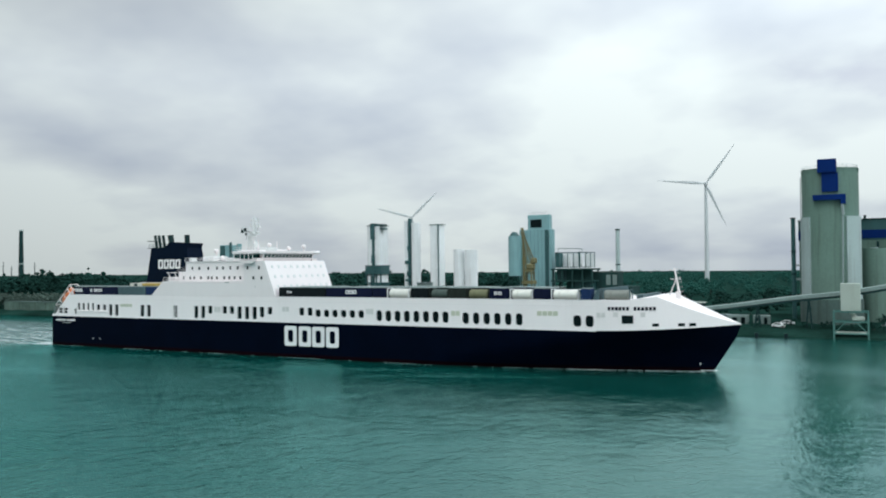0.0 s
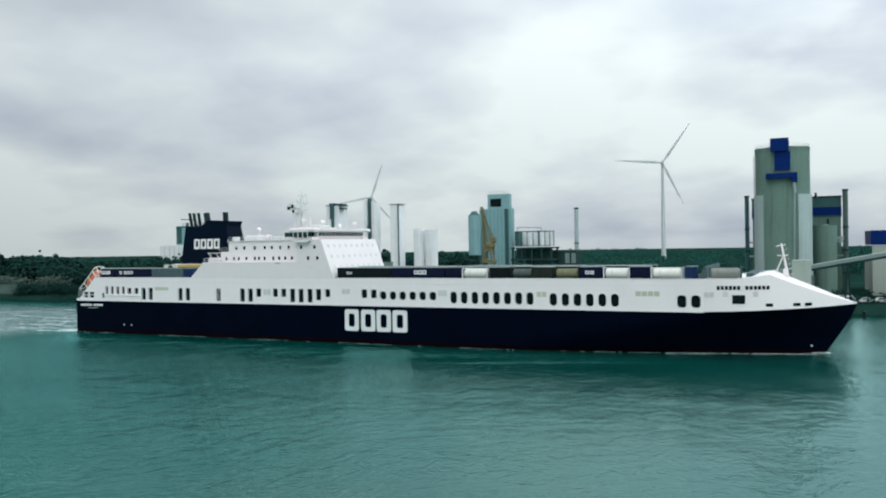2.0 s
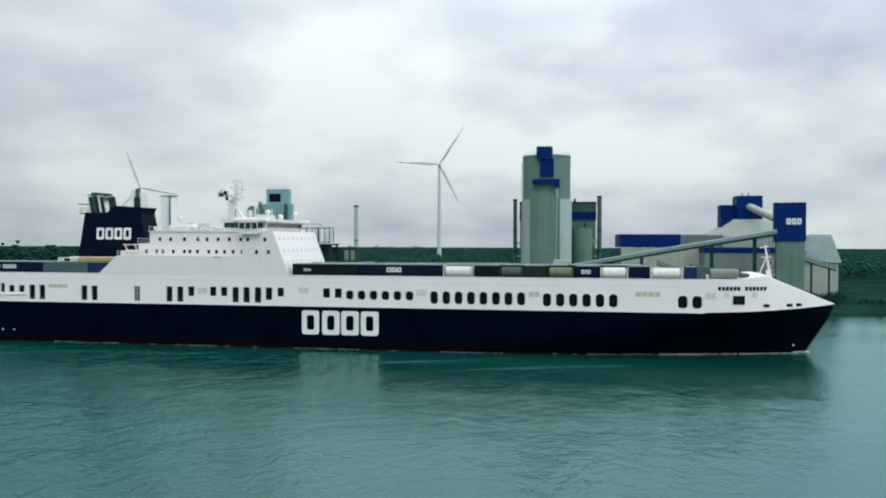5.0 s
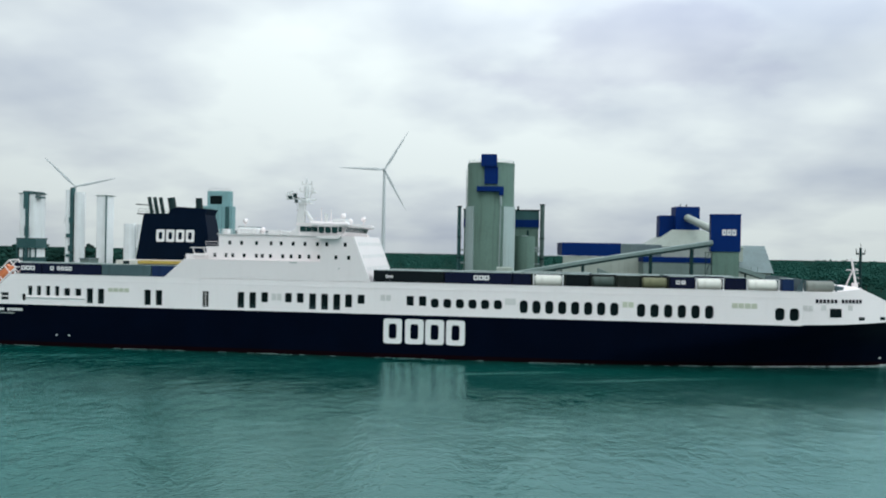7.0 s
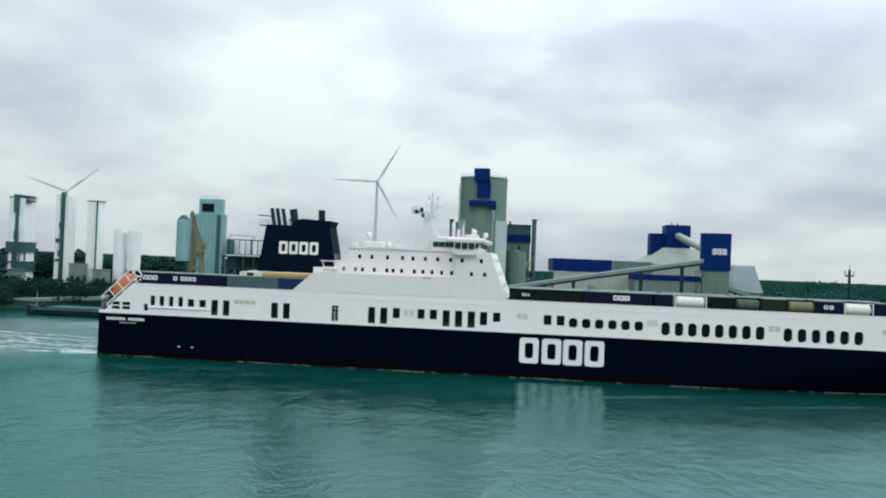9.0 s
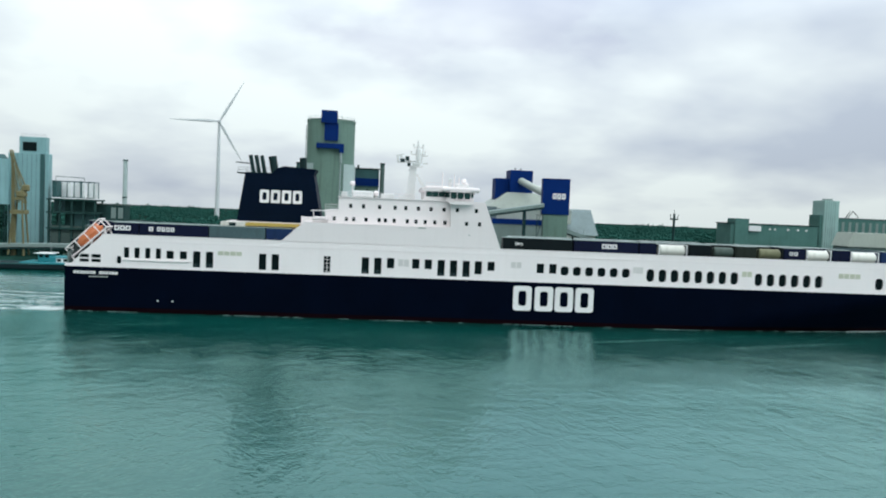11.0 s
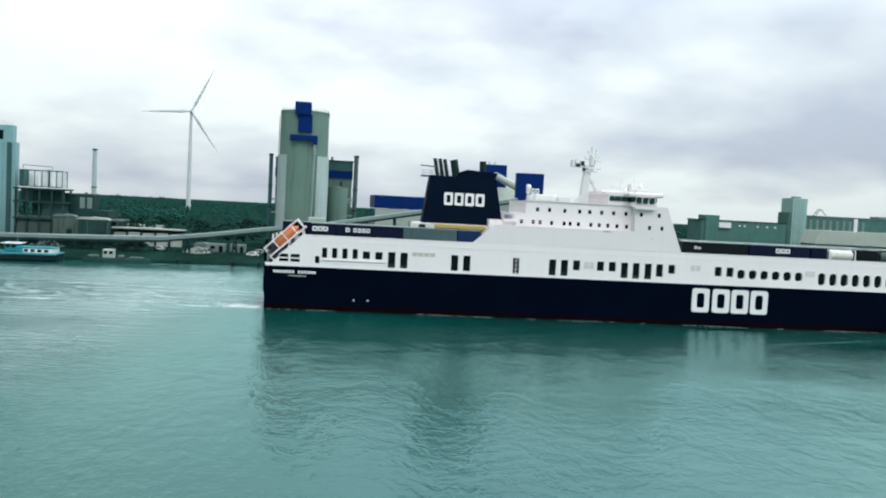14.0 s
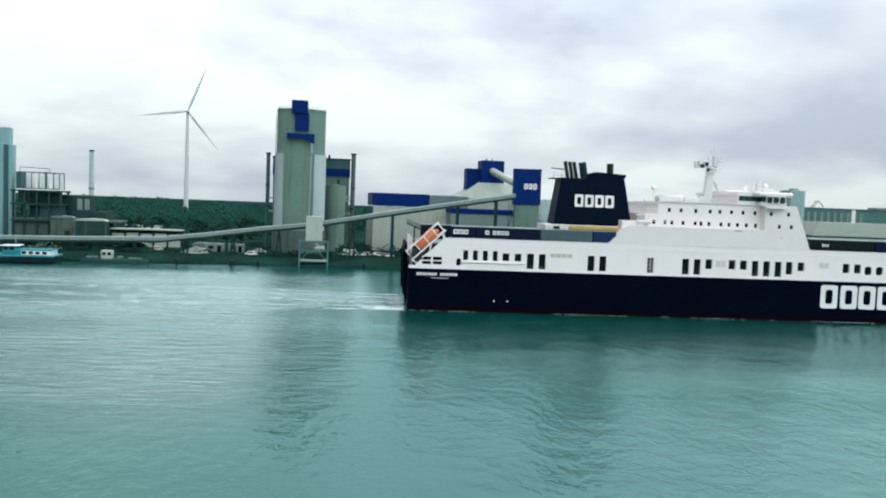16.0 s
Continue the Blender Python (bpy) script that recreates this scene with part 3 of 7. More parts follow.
# pale notices painted on the side
for name, u0, u1, z0, z1, m, cells in (("notice", 29.9, 34.8, 12.1, 12.9, BEIGE, 4), ("grille", 66.2, 68.5, 11.2, 12.6, GRILLE, 2), ("grille", 89.4, 91.7, 11.7, 12.9, GRILLE, 2),
                                       ("grille", 115.0, 117.3, 11.5, 12.8, GRILLE, 1), ("notice", 138.3, 140.6, 11.6, 12.7, BEIGE, 2), ("notice", 159.3, 164.2, 12.0, 13.0, BEIGE, 4), ("grille", 172.6, 174.6, 11.9, 12.9, GRILLE, 2)):
    def plates(bm):
        w = (u1 - u0) / cells
        for k in range(cells):
            box(bm, u0 + k * w + 0.06, u0 + (k + 1) * w - 0.1, -0.03, 0.0, z0, z1)
            for j in range(3):
                box(bm, u0 + k * w + 0.2, u0 + (k + 1) * w - 0.3, -0.05, -0.03, z0 + 0.15 + j * 0.27, z0 + 0.27 + j * 0.27)
    solid(name, plates, m, upper)


# the white bow: sides, whaleback top
def bow_top(u):
    if u < 178.5:
        return TOP_EDGE
    if u < 184.5:
        return TOP_EDGE + (u - 178.5) / 6 * 0.7
    return 16.2 - 5.9 * (1 - max(0.0, 1 - (u - 184.5) / 15.3) ** 1.12)


def white_bow(bm):
    us = [SIDE_END, 174, 176, 178.5, 181, 183, 184.5, 186.5, 189, 191.5, 194, 196, 198, 199.2, 199.8]
    cols = []
    for u in us:
        b1 = half_beam(u, 1.0)
        zt = bow_top(u)
        lean = 0.10 * (zt - navy_top(u)) * min(1, (u - SIDE_END) / 12)
        b2 = max(0.02, b1 - lean)
        c = BEAM / 2
        crown = 0.3 * min(1, b2 / 6) if u > 181 else 0
        cols.append([bm.verts.new(q) for q in ((u, c - b1, navy_top(u)), (u, c - b2, zt), (u, c - b2 * 0.75, zt + crown * 0.75), (u, c, zt + crown), (u, c + b2 * 0.75, zt + crown * 0.75), (u, c + b2, zt), (u, c + b1, navy_top(u)))])
    for a, b in zip(cols, cols[1:]):
        for k in range(6):
            bm.faces.new((a[k], b[k], b[k + 1], a[k + 1]))
    bm.faces.new(cols[-1])


bow = solid("bow_whaleback", white_bow, WHITE, ferry, "white whaleback bow with hawse openings", True)


def bow_y(u, z):
    b1 = half_beam(u, 1.0)
    return BEAM / 2 - b1 + 0.10 * (z - navy_top(u)) * min(1, (u - SIDE_END) / 12)


def slot(name, u, z, w, h, m, depth=0.06):
    """A dark port in the curved bow plating."""
    bm = bmesh.new()
    a, b = u - w / 2, u + w / 2
    q = [(a, z - h / 2), (b, z - h / 2), (b, z + h / 2), (a, z + h / 2)]
    front = [bm.verts.new((p, bow_y(p, zz) - 0.05, zz)) for p, zz in q]
    back = [bm.verts.new((p, bow_y(p, zz) + 0.3, zz)) for p, zz in q]
    bm.faces.new(front)
    bm.faces.new(back[::-1])
    for i in range(4):
        bm.faces.new((front[i], back[i], back[(i + 1) % 4], front[(i + 1) % 4]))
    part(name, bm, m, bow)


slot("bow_window", 179.0, 11.5, 2.3, 1.7, PANE_AND_SHADE)
for u in (184.4, 189.2, 191.2):
    slot("hawse_port", u, 10.4, 1.25, 0.62, PANE_AND_SHADE)
for u, w in ((176.6, 1.0), (182.0, 0.9)):
    slot("grille", u, 12.5, w, 1.0, GRILLE)
# the ship's name, as plain bars
for k in range(13):
    if k != 6:
        slot("name_bar", 175.3 + 0.74 * k, 13.75, 0.52, 0.72, NAVY)


# the big white mark on the hull: four plain slotted blocks
def block_mark(bm, w, h, r, slot_w, slot_h, d=0.05):
    pts = rounded(0, 0, w, h, r)
    inn = rounded(0, 0, slot_w, slot_h, min(slot_w, slot_h) * 0.3)
    m = len(pts)
    f = [[bm.verts.new((x, y, z)) for x, z in ring] for ring, y in ((pts, -d), (inn, -d), (pts, 0.02), (inn, 0.02))]
    for k in range(m):
        j = (k + 1) % m
        bm.faces.new((f[0][k], f[0][j], f[1][j], f[1][k]))
        bm.faces.new((f[0][k], f[2][k], f[2][j], f[0][j]))
        bm.faces.new((f[1][k], f[1][j], f[3][j], f[3][k]))


bm = bmesh.new()
block_mark(bm, 3.85, 5.1, 0.6, 1.65, 3.1)
BLOCK = mesh_of("hull_mark", bm, LETTER)
for u in (92.1, 96.6, 100.8, 105.1):
    piece("hull_mark", BLOCK, hull, (u, -0.02, 5.5), label="plain white painted block")
bm = bmesh.new()
block_mark(bm, 0.5, 0.55, 0.08, 0.12, 0.2, 0.03)
SMALL = mesh_of("name_bar", bm, LETTER)
for k in range(14):
    if k != 7:
        piece("name_bar", SMALL, hull, (2.0 + 0.62 * k, -0.02, 7.75))
bm = bmesh.new()
box(bm, -0.15, 0.15, -0.03, 0, -0.13, 0.13)
TINY = mesh_of("port_bar", bm, GREYLET)
for k in range(9):
    piece("port_bar", TINY, hull, (4.9 + 0.42 * k, 0, 6.95))
bm = bmesh.new()
tube(bm, (0, -0.08, 0), (0, 0.1, 0), 0.20, n=10)
PORT = mesh_of("discharge_port", bm, PALE)
for u, z in ((18.3, 2.45), (21.2, 2.45), (191.6, 1.7)):
    piece("discharge_port", PORT, hull, (u, BEAM / 2 - half_beam(u, z / 9), z))

# ---- deckhouse ----
HOUSE = [(42.4, 15.4), (46.9, 19.5), (76.6, 19.5), (76.6, 24.9), (83.6, 24.9), (87.2, 15.4)]
TIERS = [(50.9, 19.4), (50.9, 22.2), (53.6, 22.2), (53.6, 24.85), (76.7, 24.85), (76.7, 19.4)]
house = solid("deckhouse", lambda b: prism(b, HOUSE, 0.02, BEAM), WHITE, ferry, "white accommodation block with two rows of cabin windows")
solid("upper_tier", lambda b: prism(b, TIERS, 2.2, BEAM - 2.2), WHITE, house)
solid("tier_edge", lambda b: (box(b, 53.4, 76.6, 1.95, 2.2, 24.8, 25.0)), WHITE, house)
solid("deckhouse_base", lambda b: box(b, 42.5, 87.1, 0.0, 2.0, 15.38, 15.56), WHITE, house)
bm = bmesh.new()
bevbox(bm, -0.32, 0.32, -0.04, 0.12, -0.42, 0.42, 0.06)
CABIN = mesh_of("cabin_window", bm, PANE_AND_SHADE)
for u in (55.9, 58.5, 61.8, 65.0, 67.2, 69.8, 72.4, 75.1):
    piece("cabin_window", CABIN, house, (u + 0.2, 2.18, 23.1))
for u in (52.6, 55.1, 56.6, 59.1, 61.8, 63.1, 64.9, 67.6, 69.4, 71.3, 73.3, 75.4):
    piece("cabin_window", CABIN, house, (u + 0.2, 2.18, 20.4))
for u, z in ((77.9, 23.1), (81.8, 23.1), (79.9, 20.4), (82.6, 20.4)):
    piece("cabin_window", CABIN, house, (u, 0, z))
solid("house_notice", lambda b: (box(b, 70.0, 71.6, -0.04, 0.02, 19.05, 19.3), box(b, 80.4, 80.7, -0.04, 0.02, 18.0, 18.2)), GREYLET, house)
FRONT = mesh_of("front_window", (lambda b: (bevbox(b, -0.1, 0.06, -0.42, 0.42, -0.42, 0.42, 0.04), b)[1])(bmesh.new()), PALE)
for row, z in enumerate((23.3, 20.7, 18.1)):
    for k in range(9):
        ob = piece("front_window", FRONT, house, (83.6 + (24.9 - z) * 0.379 + 0.04, 2.4 + k * 2.7, z))
        ob.rotation_euler = (0, radians(-20.8), 0)


def rails(bm, pts, posts=1.5, levels=(0.5, 1.05), r=0.035):
    for a, b in zip(pts, pts[1:]):
        a, b = Vector(a), Vector(b)
        for h in levels:
            tube(bm, a + Vector((0, 0, h)), b + Vector((0, 0, h)), r, n=5)
        n = max(1, int((b - a).length / posts))
        for k in range(n + 1):
            p = a.lerp(b, k / n)
            tube(bm, p, p + Vector((0, 0, levels[-1])), r, n=5)


solid("railing", lambda b: (rails(b, [(47, 0.2, 19.5), (58, 0.2, 19.5)]), rails(b, [(51, 1.7, 22.2), (53.5, 1.7, 22.2)]), rails(b, [(53.8, 1.7, 24.9), (69, 1.7, 24.9)]), rails(b, [(71.5, 2.4, 27.55), (81, 2.4, 27.55)])), WHITE, house)


def wheelhouse(bm):
    out = [(71.2, 24.85), (80.6, 24.85), (81.0, 25.5), (81.6, 26.9), (82.5, 27.0), (82.5, 27.6), (70.6, 27.6), (70.6, 27.0), (71.2, 26.9)]
    prism(bm, out, 2.2, BEAM - 2.2)
    for y0, y1 in ((0.0, 2.4), (BEAM - 2.4, BEAM)):
        box(bm, 75.6, 81.2, y0, y1, 24.85, 25.55)
        bevbox(bm, 74.6, 82.4, y0 - 0.5, y1, 26.75, 27.75, 0.3)
    bevbox(bm, 71.5, 77.0, 9, 18, 27.6, 28.1, 0.15)


wheel = solid("wheelhouse", wheelhouse, WHITE, ferry, "white wheelhouse with a dark window band and wings")
solid("rescue_boat", lambda b: (bevbox(b, 46.9, 50.0, 0.3, 1.9, 19.9, 20.7, 0.3), tube(b, (47.3, 1.8, 19.4), (47.0, 0.4, 22.0), 0.12, n=6), tube(b, (49.7, 1.8, 19.4), (49.4, 0.4, 22.0), 0.12, n=6), tube(b, (46.6, 0.3, 21.9), (50.6, 0.3, 21.9), 0.1, n=6)), WHITE, house, "small white rescue boat in its davit").location = (1.6, 0, 0)
solid("wing_pod", lambda b: (prism(b, [(75.9, 24.75), (76.6, 24.25), (80.3, 24.25), (80.9, 24.75), (80.8, 25.0), (76.0, 25.0)], -1.0, 0.4), [box(b, u, u + 0.12, -0.95, -0.83, 25.0, 27.0) for u in (76.2, 77.6, 79.0, 80.4)], box(b, 76.2, 80.5, -0.95, -0.85, 26.75, 27.0)), WHITE, wheel)
bm = bmesh.new()
bevbox(bm, -0.62, 0.62, -0.05, 0.06, -0.55, 0.55, 0.05)
BRIDGEWIN = mesh_of("bridge_window", bm, BRIDGEGLASS)
for k in range(7):
    piece("bridge_window", BRIDGEWIN, wheel, (72.1 + 1.28 * k, 2.18, 26.25))
bm = bmesh.new()
bevbox(bm, -0.5, 0.5, -0.04, 0.04, -0.5, 0.5, 0.05)
WINGWIN = mesh_of("wing_window", bm, BRIDGEGLASS)
for k in range(3):
    piece("wing_window", WINGWIN, wheel, (76.97 + 1.4 * k, -0.86, 25.9))
for k in range(4):
    piece("bridge_window", BRIDGEWIN, wheel, (76.4 + 1.35 * k, 0.0, 26.25))
for k in range(14):
    ob = piece("bridge_window", BRIDGEWIN, wheel, (81.34, 3.3 + 1.52 * k, 26.25))
    ob.rotation_euler = (radians(23), 0, radians(90))


def mast(bm):
    c = BEAM / 2 - 0.9
    # trunk flaring to its foot, with a forward stay
    prism(bm, [(66.2, 24.9), (70.4, 24.9), (70.3, 26.2), (70.6, 32.4), (69.2, 32.4), (68.6, 26.6)], c - 0.7, c + 0.7)
    prism(bm, [(70.4, 30.6), (70.9, 30.6), (73.0, 27.5), (72.2, 27.5)], c - 0.5, c + 0.5)
    # head with its platforms
    bevbox(bm, 69.6, 71.4, c - 0.8, c + 0.8, 32.3, 33.3, 0.3)
    bevbox(bm, 70.3, 71.3, c - 0.5, c + 0.5, 33.3, 36.2, 0.3)
    tube(bm, (71.5, c + 0.4, 33.0), (72.0, c + 0.4, 37.0), 0.16, 0.1, n=6)
    tube(bm, (70.8, c, 36.3), (70.7, c, 37.9), 0.35, 0.12)
    box(bm, 69.0, 72.0, c - 1.2, c + 1.2, 32.1, 32.3)
    box(bm, 66.2, 69.4, c - 0.7, c + 0.7, 33.0, 33.3)
    for u in (66.4, 67.2, 68.3):
        bevbox(bm, u - 0.25, u + 0.25, c - 0.5, c + 0.5, 33.3, 34.5 - 0.2 * (u < 67), 0.08)
    tube(bm, (66.0, c, 34.4), (67.8, c, 34.9), 0.14, n=6)
    for z, w in ((34.9, 1.5), (36.4, 1.0)):
        tube(bm, (70.8 - w, c, z), (70.8 + w, c, z), 0.12, n=5)
        for k in (-1, 1):
            tube(bm, (70.8 + k * w, c, z), (70.8 + k * w, c, z + 0.7), 0.15, n=5)
    for z in (32.9, 34.6):
        tube(bm, (71.9, c, z), (73.0, c, z + 0.1), 0.22, n=6)
    for k in range(5):
        tube(bm, (68.6 + 0.1 * k, c - 0.95, 26 + 1.2 * k), (70.3, c - 0.95, 26 + 1.2 * k), 0.05, n=5)


solid("radar_mast", mast, PALE, ferry, "pale grey radar mast with aerials").location = (-1.0, 0, 0)
solid("signal_flag", lambda b: (box(b, 65.1, 66.0, 11.0, 11.1, 33.0, 33.8), box(b, 66.2, 67.0, 11.0, 11.1, 33.4, 34.3), box(b, 66.6, 67.3, 11.0, 11.1, 32.2, 32.9), tube(b, (67.1, 11.05, 31.0), (66.9, 11.05, 34.4), 0.03, n=5), tube(b, (64.9, 11.05, 33.6), (69.0, 11.3, 33.2), 0.05, n=5)), BLACKPIPE, ferry).location = (0.9, 0, 0)
DOME = bmesh.new()
bmesh.ops.create_icosphere(DOME, subdivisions=2, radius=0.62)
DOME = mesh_of("satellite_dome", DOME, WHITE)
for u, v, z in ((55.8, 12, 28.0), (81.2, 20, 29.0), (61.0, 9, 26.0), (79.0, 16, 28.4), (79.6, 7, 29.2)):
    piece("satellite_dome", DOME, ferry, (u, v, z))
solid("dome_pole", lambda b: [tube(b, (u, v, z), (u, v, z2), 0.12, n=6) for u, v, z, z2 in ((55.8, 12, 24.8, 27.6), (81.2, 20, 27.5, 28.7), (61, 9, 24.8, 25.6), (79, 16, 27.6, 28.1), (78.9, 11, 27.7, 30.2), (75, 6, 27.7, 31), (79.6, 7, 27.6, 28.8), (77.4, 5, 27.6, 30.6))], WHITE, ferry)
solid("roof_equipment", lambda b: (bevbox(b, 56, 60.5, 6, 12, 24.9, 26.4, 0.3), bevbox(b, 62, 65, 9, 17, 24.9, 26.0, 0.2), bevbox(b, 54, 55.2, 3, 5, 24.9, 26, 0.2), bevbox(b, 76.2, 76.8, 4, 5, 27.5, 29.6, 0.1), bevbox(b, 77.8, 80.6, 4.5, 9, 27.5, 28.5, 0.15)), PALE, house)

# ---- funnel ----
def funnel_body(bm):
    lo = [(32.0, 7.8), (49.7, 7.8), (49.7, 15.0), (32.0, 15.0)]
    hi = [(33.4, 8.4), (47.8, 8.4), (47.8, 14.4), (33.4, 14.4)]
    a = [bm.verts.new((x, y, 18.9)) for x, y in lo]
    b = [bm.verts.new((x, y, 29.2)) for x, y in hi]
    for i in range(4):
        bm.faces.new((a[i], a[(i + 1) % 4], b[(i + 1) % 4], b[i]))
    bm.faces.new(a[::-1])
    bm.faces.new(b)
    prism(bm, [(38.8, 29.1), (47.6, 29.1), (48.2, 30.5), (41.4, 30.9), (40.0, 30.4)], 8.5, 14.6)


funnel = solid("funnel", funnel_body, FUNNELBLUE, ferry, "navy funnel with exhaust pipes and a white mark")
PIPE = mesh_of("exhaust_pipe", (lambda b: (tube(b, (0, 0, 0), (-0.8, 0, 4.1), 0.42, n=10), b)[1])(bmesh.new()), BLACKPIPE)
for u, v in ((35.1, 9.1), (36.2, 9.5), (37.3, 10.1)):
    piece("exhaust_pipe", PIPE, funnel, (u, v, 28.9))
solid("exhaust_stack", lambda b: tube(b, (39.3, 11.0, 29.2), (38.6, 11.0, 33.0), 0.85, n=12), BLACKPIPE, funnel)
solid("rear_exhaust", lambda b: tube(b, (45.2, 11.2, 30), (45.1, 11.2, 33.0), 0.75, n=12), BLACKPIPE, funnel)
solid("exhaust_casing", lambda b: (box(b, 33.5, 39.2, 8.7, 14.3, 29.15, 29.4), rails(b, [(31.8, 9.0, 29.3), (39.2, 9.0, 29.3)]), box(b, 31.6, 34.2, 8.8, 14.2, 29.1, 29.3), tube(b, (31.2, 9.0, 31.4), (35.0, 9.6, 31.2), 0.12, n=5)), BLACKPIPE, funnel)
bm = bmesh.new()
block_mark(bm, 1.95, 2.75, 0.3, 0.85, 1.6, 0.05)
FUNMARK = mesh_of("funnel_mark", bm, LETTER)
for k in range(4):
    ob = piece("funnel_mark", FUNMARK, funnel, (37.6 + 2.3 * k, 8.1, 24.4), label="plain white painted block")
    ob.rotation_euler = (radians(-3.3), 0, 0)
solid("funnel_casing", lambda b: (box(b, 30, 51, 7.4, 16.0, 13.9, 19.0), box(b, 46, 51, 3.0, 5.5, 15.4, 20.5)), WHITE, ferry)
solid("yellow_gantry", lambda b: (box(b, 34.5, 45.5, 3.9, 7.3, 18.15, 18.8), tube(b, (31, 4, 13.9), (31, 4, 17.9), 0.2), tube(b, (44, 4, 13.9), (44, 4, 17.9), 0.2)), YELLOW, ferry, "yellow walkway at the funnel foot")
solid("gantry_end", lambda b: box(b, 29.5, 34.5, 3.9, 7.3, 18.0, 18.85), TANKSTEEL, ferry)
solid("gantry_port", lambda b: box(b, 31.2, 32.6, 3.84, 4.0, 18.05, 18.7), BLACKPIPE, ferry)

# ---- stern: free-fall lifeboat on its ramp ----
boat_at = Matrix.Translation((3.7, 3.0, 14.7)) @ Matrix.Rotation(radians(-43), 4, "Y") @ Matrix.Scale(0.80, 4)


def boat_shell(bm):
    rings = []
    for k in range(9):
        q = k / 8
        x = -4.3 + 8.6 * q
        r = 1.75 * (1 - abs(2 * q - 1) ** 3) + 0.08
        rings.append([bm.verts.new(boat_at @ Vector((x, r * math.cos(a * math.pi / 5), 0.95 * r * math.sin(a * math.pi / 5)))) for a in range(10)])
    for a, b in zip(rings, rings[1:]):
        for i in range(10):
            bm.faces.new((a[i], a[(i + 1) % 10], b[(i + 1) % 10], b[i]))
    bm.faces.new(rings[0])
    bm.faces.new(rings[-1][::-1])
    cab = [boat_at @ Vector(q) for q in ((2.0, -0.8, 0.9), (3.4, -0.8, 0.8), (3.2, -0.6, 1.8), (2.2, -0.6, 1.8), (2.0, 0.8, 0.9), (3.4, 0.8, 0.8), (3.2, 0.6, 1.8), (2.2, 0.6, 1.8))]
    c = [bm.verts.new(q) for q in cab]
    for f in ((0, 1, 2, 3), (7, 6, 5, 4), (0, 4, 5, 1), (3, 2, 6, 7), (1, 5, 6, 2), (0, 3, 7, 4)):
        bm.faces.new([c[i] for i in f])


def davit(bm):
    for y in (-1.75, 1.75):
        lo, hi = boat_at @ Vector((-6.2, y, -1.3)), boat_at @ Vector((5.6, y, -1.3))
        tube(bm, lo, hi, 0.2, n=6)
        tube(bm, boat_at @ Vector((-6.0, y, 1.3)), boat_at @ Vector((5.2, y, 1.5)), 0.14, n=6)
        for q in (-6.0, -3, 0, 3, 5.2):
            tube(bm, boat_at @ Vector((q, y, -1.3)), boat_at @ Vector((q, y, 1.45)), 0.12, n=6)
        base = Vector((lo.x, lo.y, 9.3))
        tube(bm, lo, base + Vector((1.5, 0, 0)), 0.2, n=6)
        tube(bm, boat_at @ Vector((4.5, y, -1.3)), Vector((8.0, 3.2 + y, 13.9)), 0.2, n=6)
        tube(bm, boat_at @ Vector((0.5, y, -1.3)), Vector((4.0, 3.2 + y, 10.0)), 0.16, n=6)
    for q in (-6, 5.4):
        tube(bm, boat_at @ Vector((q, -1.75, -1.3)), boat_at @ Vector((q, 1.75, -1.3)), 0.16, n=6)
        tube(bm, boat_at @ Vector((q, -1.75, 1.4)), boat_at @ Vector((q, 1.75, 1.4)), 0.12, n=6)


lifeboat = solid("lifeboat", boat_shell, ORANGE, ferry, "orange free-fall lifeboat on its ramp at the stern", True)
solid("launch_ramp", davit, WHITE, lifeboat, "white tubular launching ramp")
solid("stern_deck", lambda b: (box(b, 0.3, 8.5, 0.4, BEAM - 0.4, 8.9, 9.1), box(b, 8.4, 8.7, 2.0, BEAM - 0.4, 9.0, 13.35)), PALE, ferry)
# dark panels painted as the shade beneath the lifeboat
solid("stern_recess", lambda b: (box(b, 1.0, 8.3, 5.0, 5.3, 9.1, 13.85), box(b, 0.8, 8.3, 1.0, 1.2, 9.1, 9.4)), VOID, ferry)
solid("stern_ramp", lambda b: (prism(b, [(-0.05, 1.6), (-0.5, 1.6), (-0.8, 3.0), (-0.85, 13.2), (-0.6, 14.0), (-0.3, 14.0), (-0.05, 9.0)], 5, 21), box(b, -1.1, -0.8, 6.4, 7.0, 3, 12.5), box(b, -1.1, -0.8, 19.2, 19.8, 3, 12.5)), NAVY, ferry, "navy stern door, closed")
solid("stern_post", lambda b: [box(b, 0.4, 0.8, y, y + 0.4, 9.0, 15.0) for y in (6.5, 13, 20, 25.6)], WHITE, ferry)


def foremast(bm):
    c = BEAM / 2
    tube(bm, (187.4, c, 15.4), (186.2, c, 22.2), 0.3, 0.16)
    tube(bm, (185.0, c, 15.8), (186.6, c, 19.8), 0.14, n=6)
    box(bm, 185.5, 187.4, c - 0.8, c + 0.8, 19.6, 19.75)
    tube(bm, (185.2, c, 21.6), (187.0, c, 21.9), 0.1, n=6)
    box(bm, 186.5, 187.4, c - 0.5, c + 0.5, 15.5, 17.0)
    for k in range(6):
        tube(bm, (187.7 - 0.17 * k, c, 16 + k), (188.3 - 0.2 * k, c, 16 + k), 0.05, n=5)


solid("foremast", foremast, WHITE, ferry, "slender white foremast on the bow")
solid("bow_windbreak", lambda b: (prism(b, [(171.5, 15.4), (172.6, 17.9), (172.9, 17.9), (172.9, 15.4)], 1, BEAM - 1), box(b, 180.2, 181.5, 4, 22, 15.4, 16.5)), TARP_GREY, ferry)

# ---- cargo: each trailer and tank is a thing of its own, carried by the ferry ----
CARGO = []
DECK_Z = 13.9


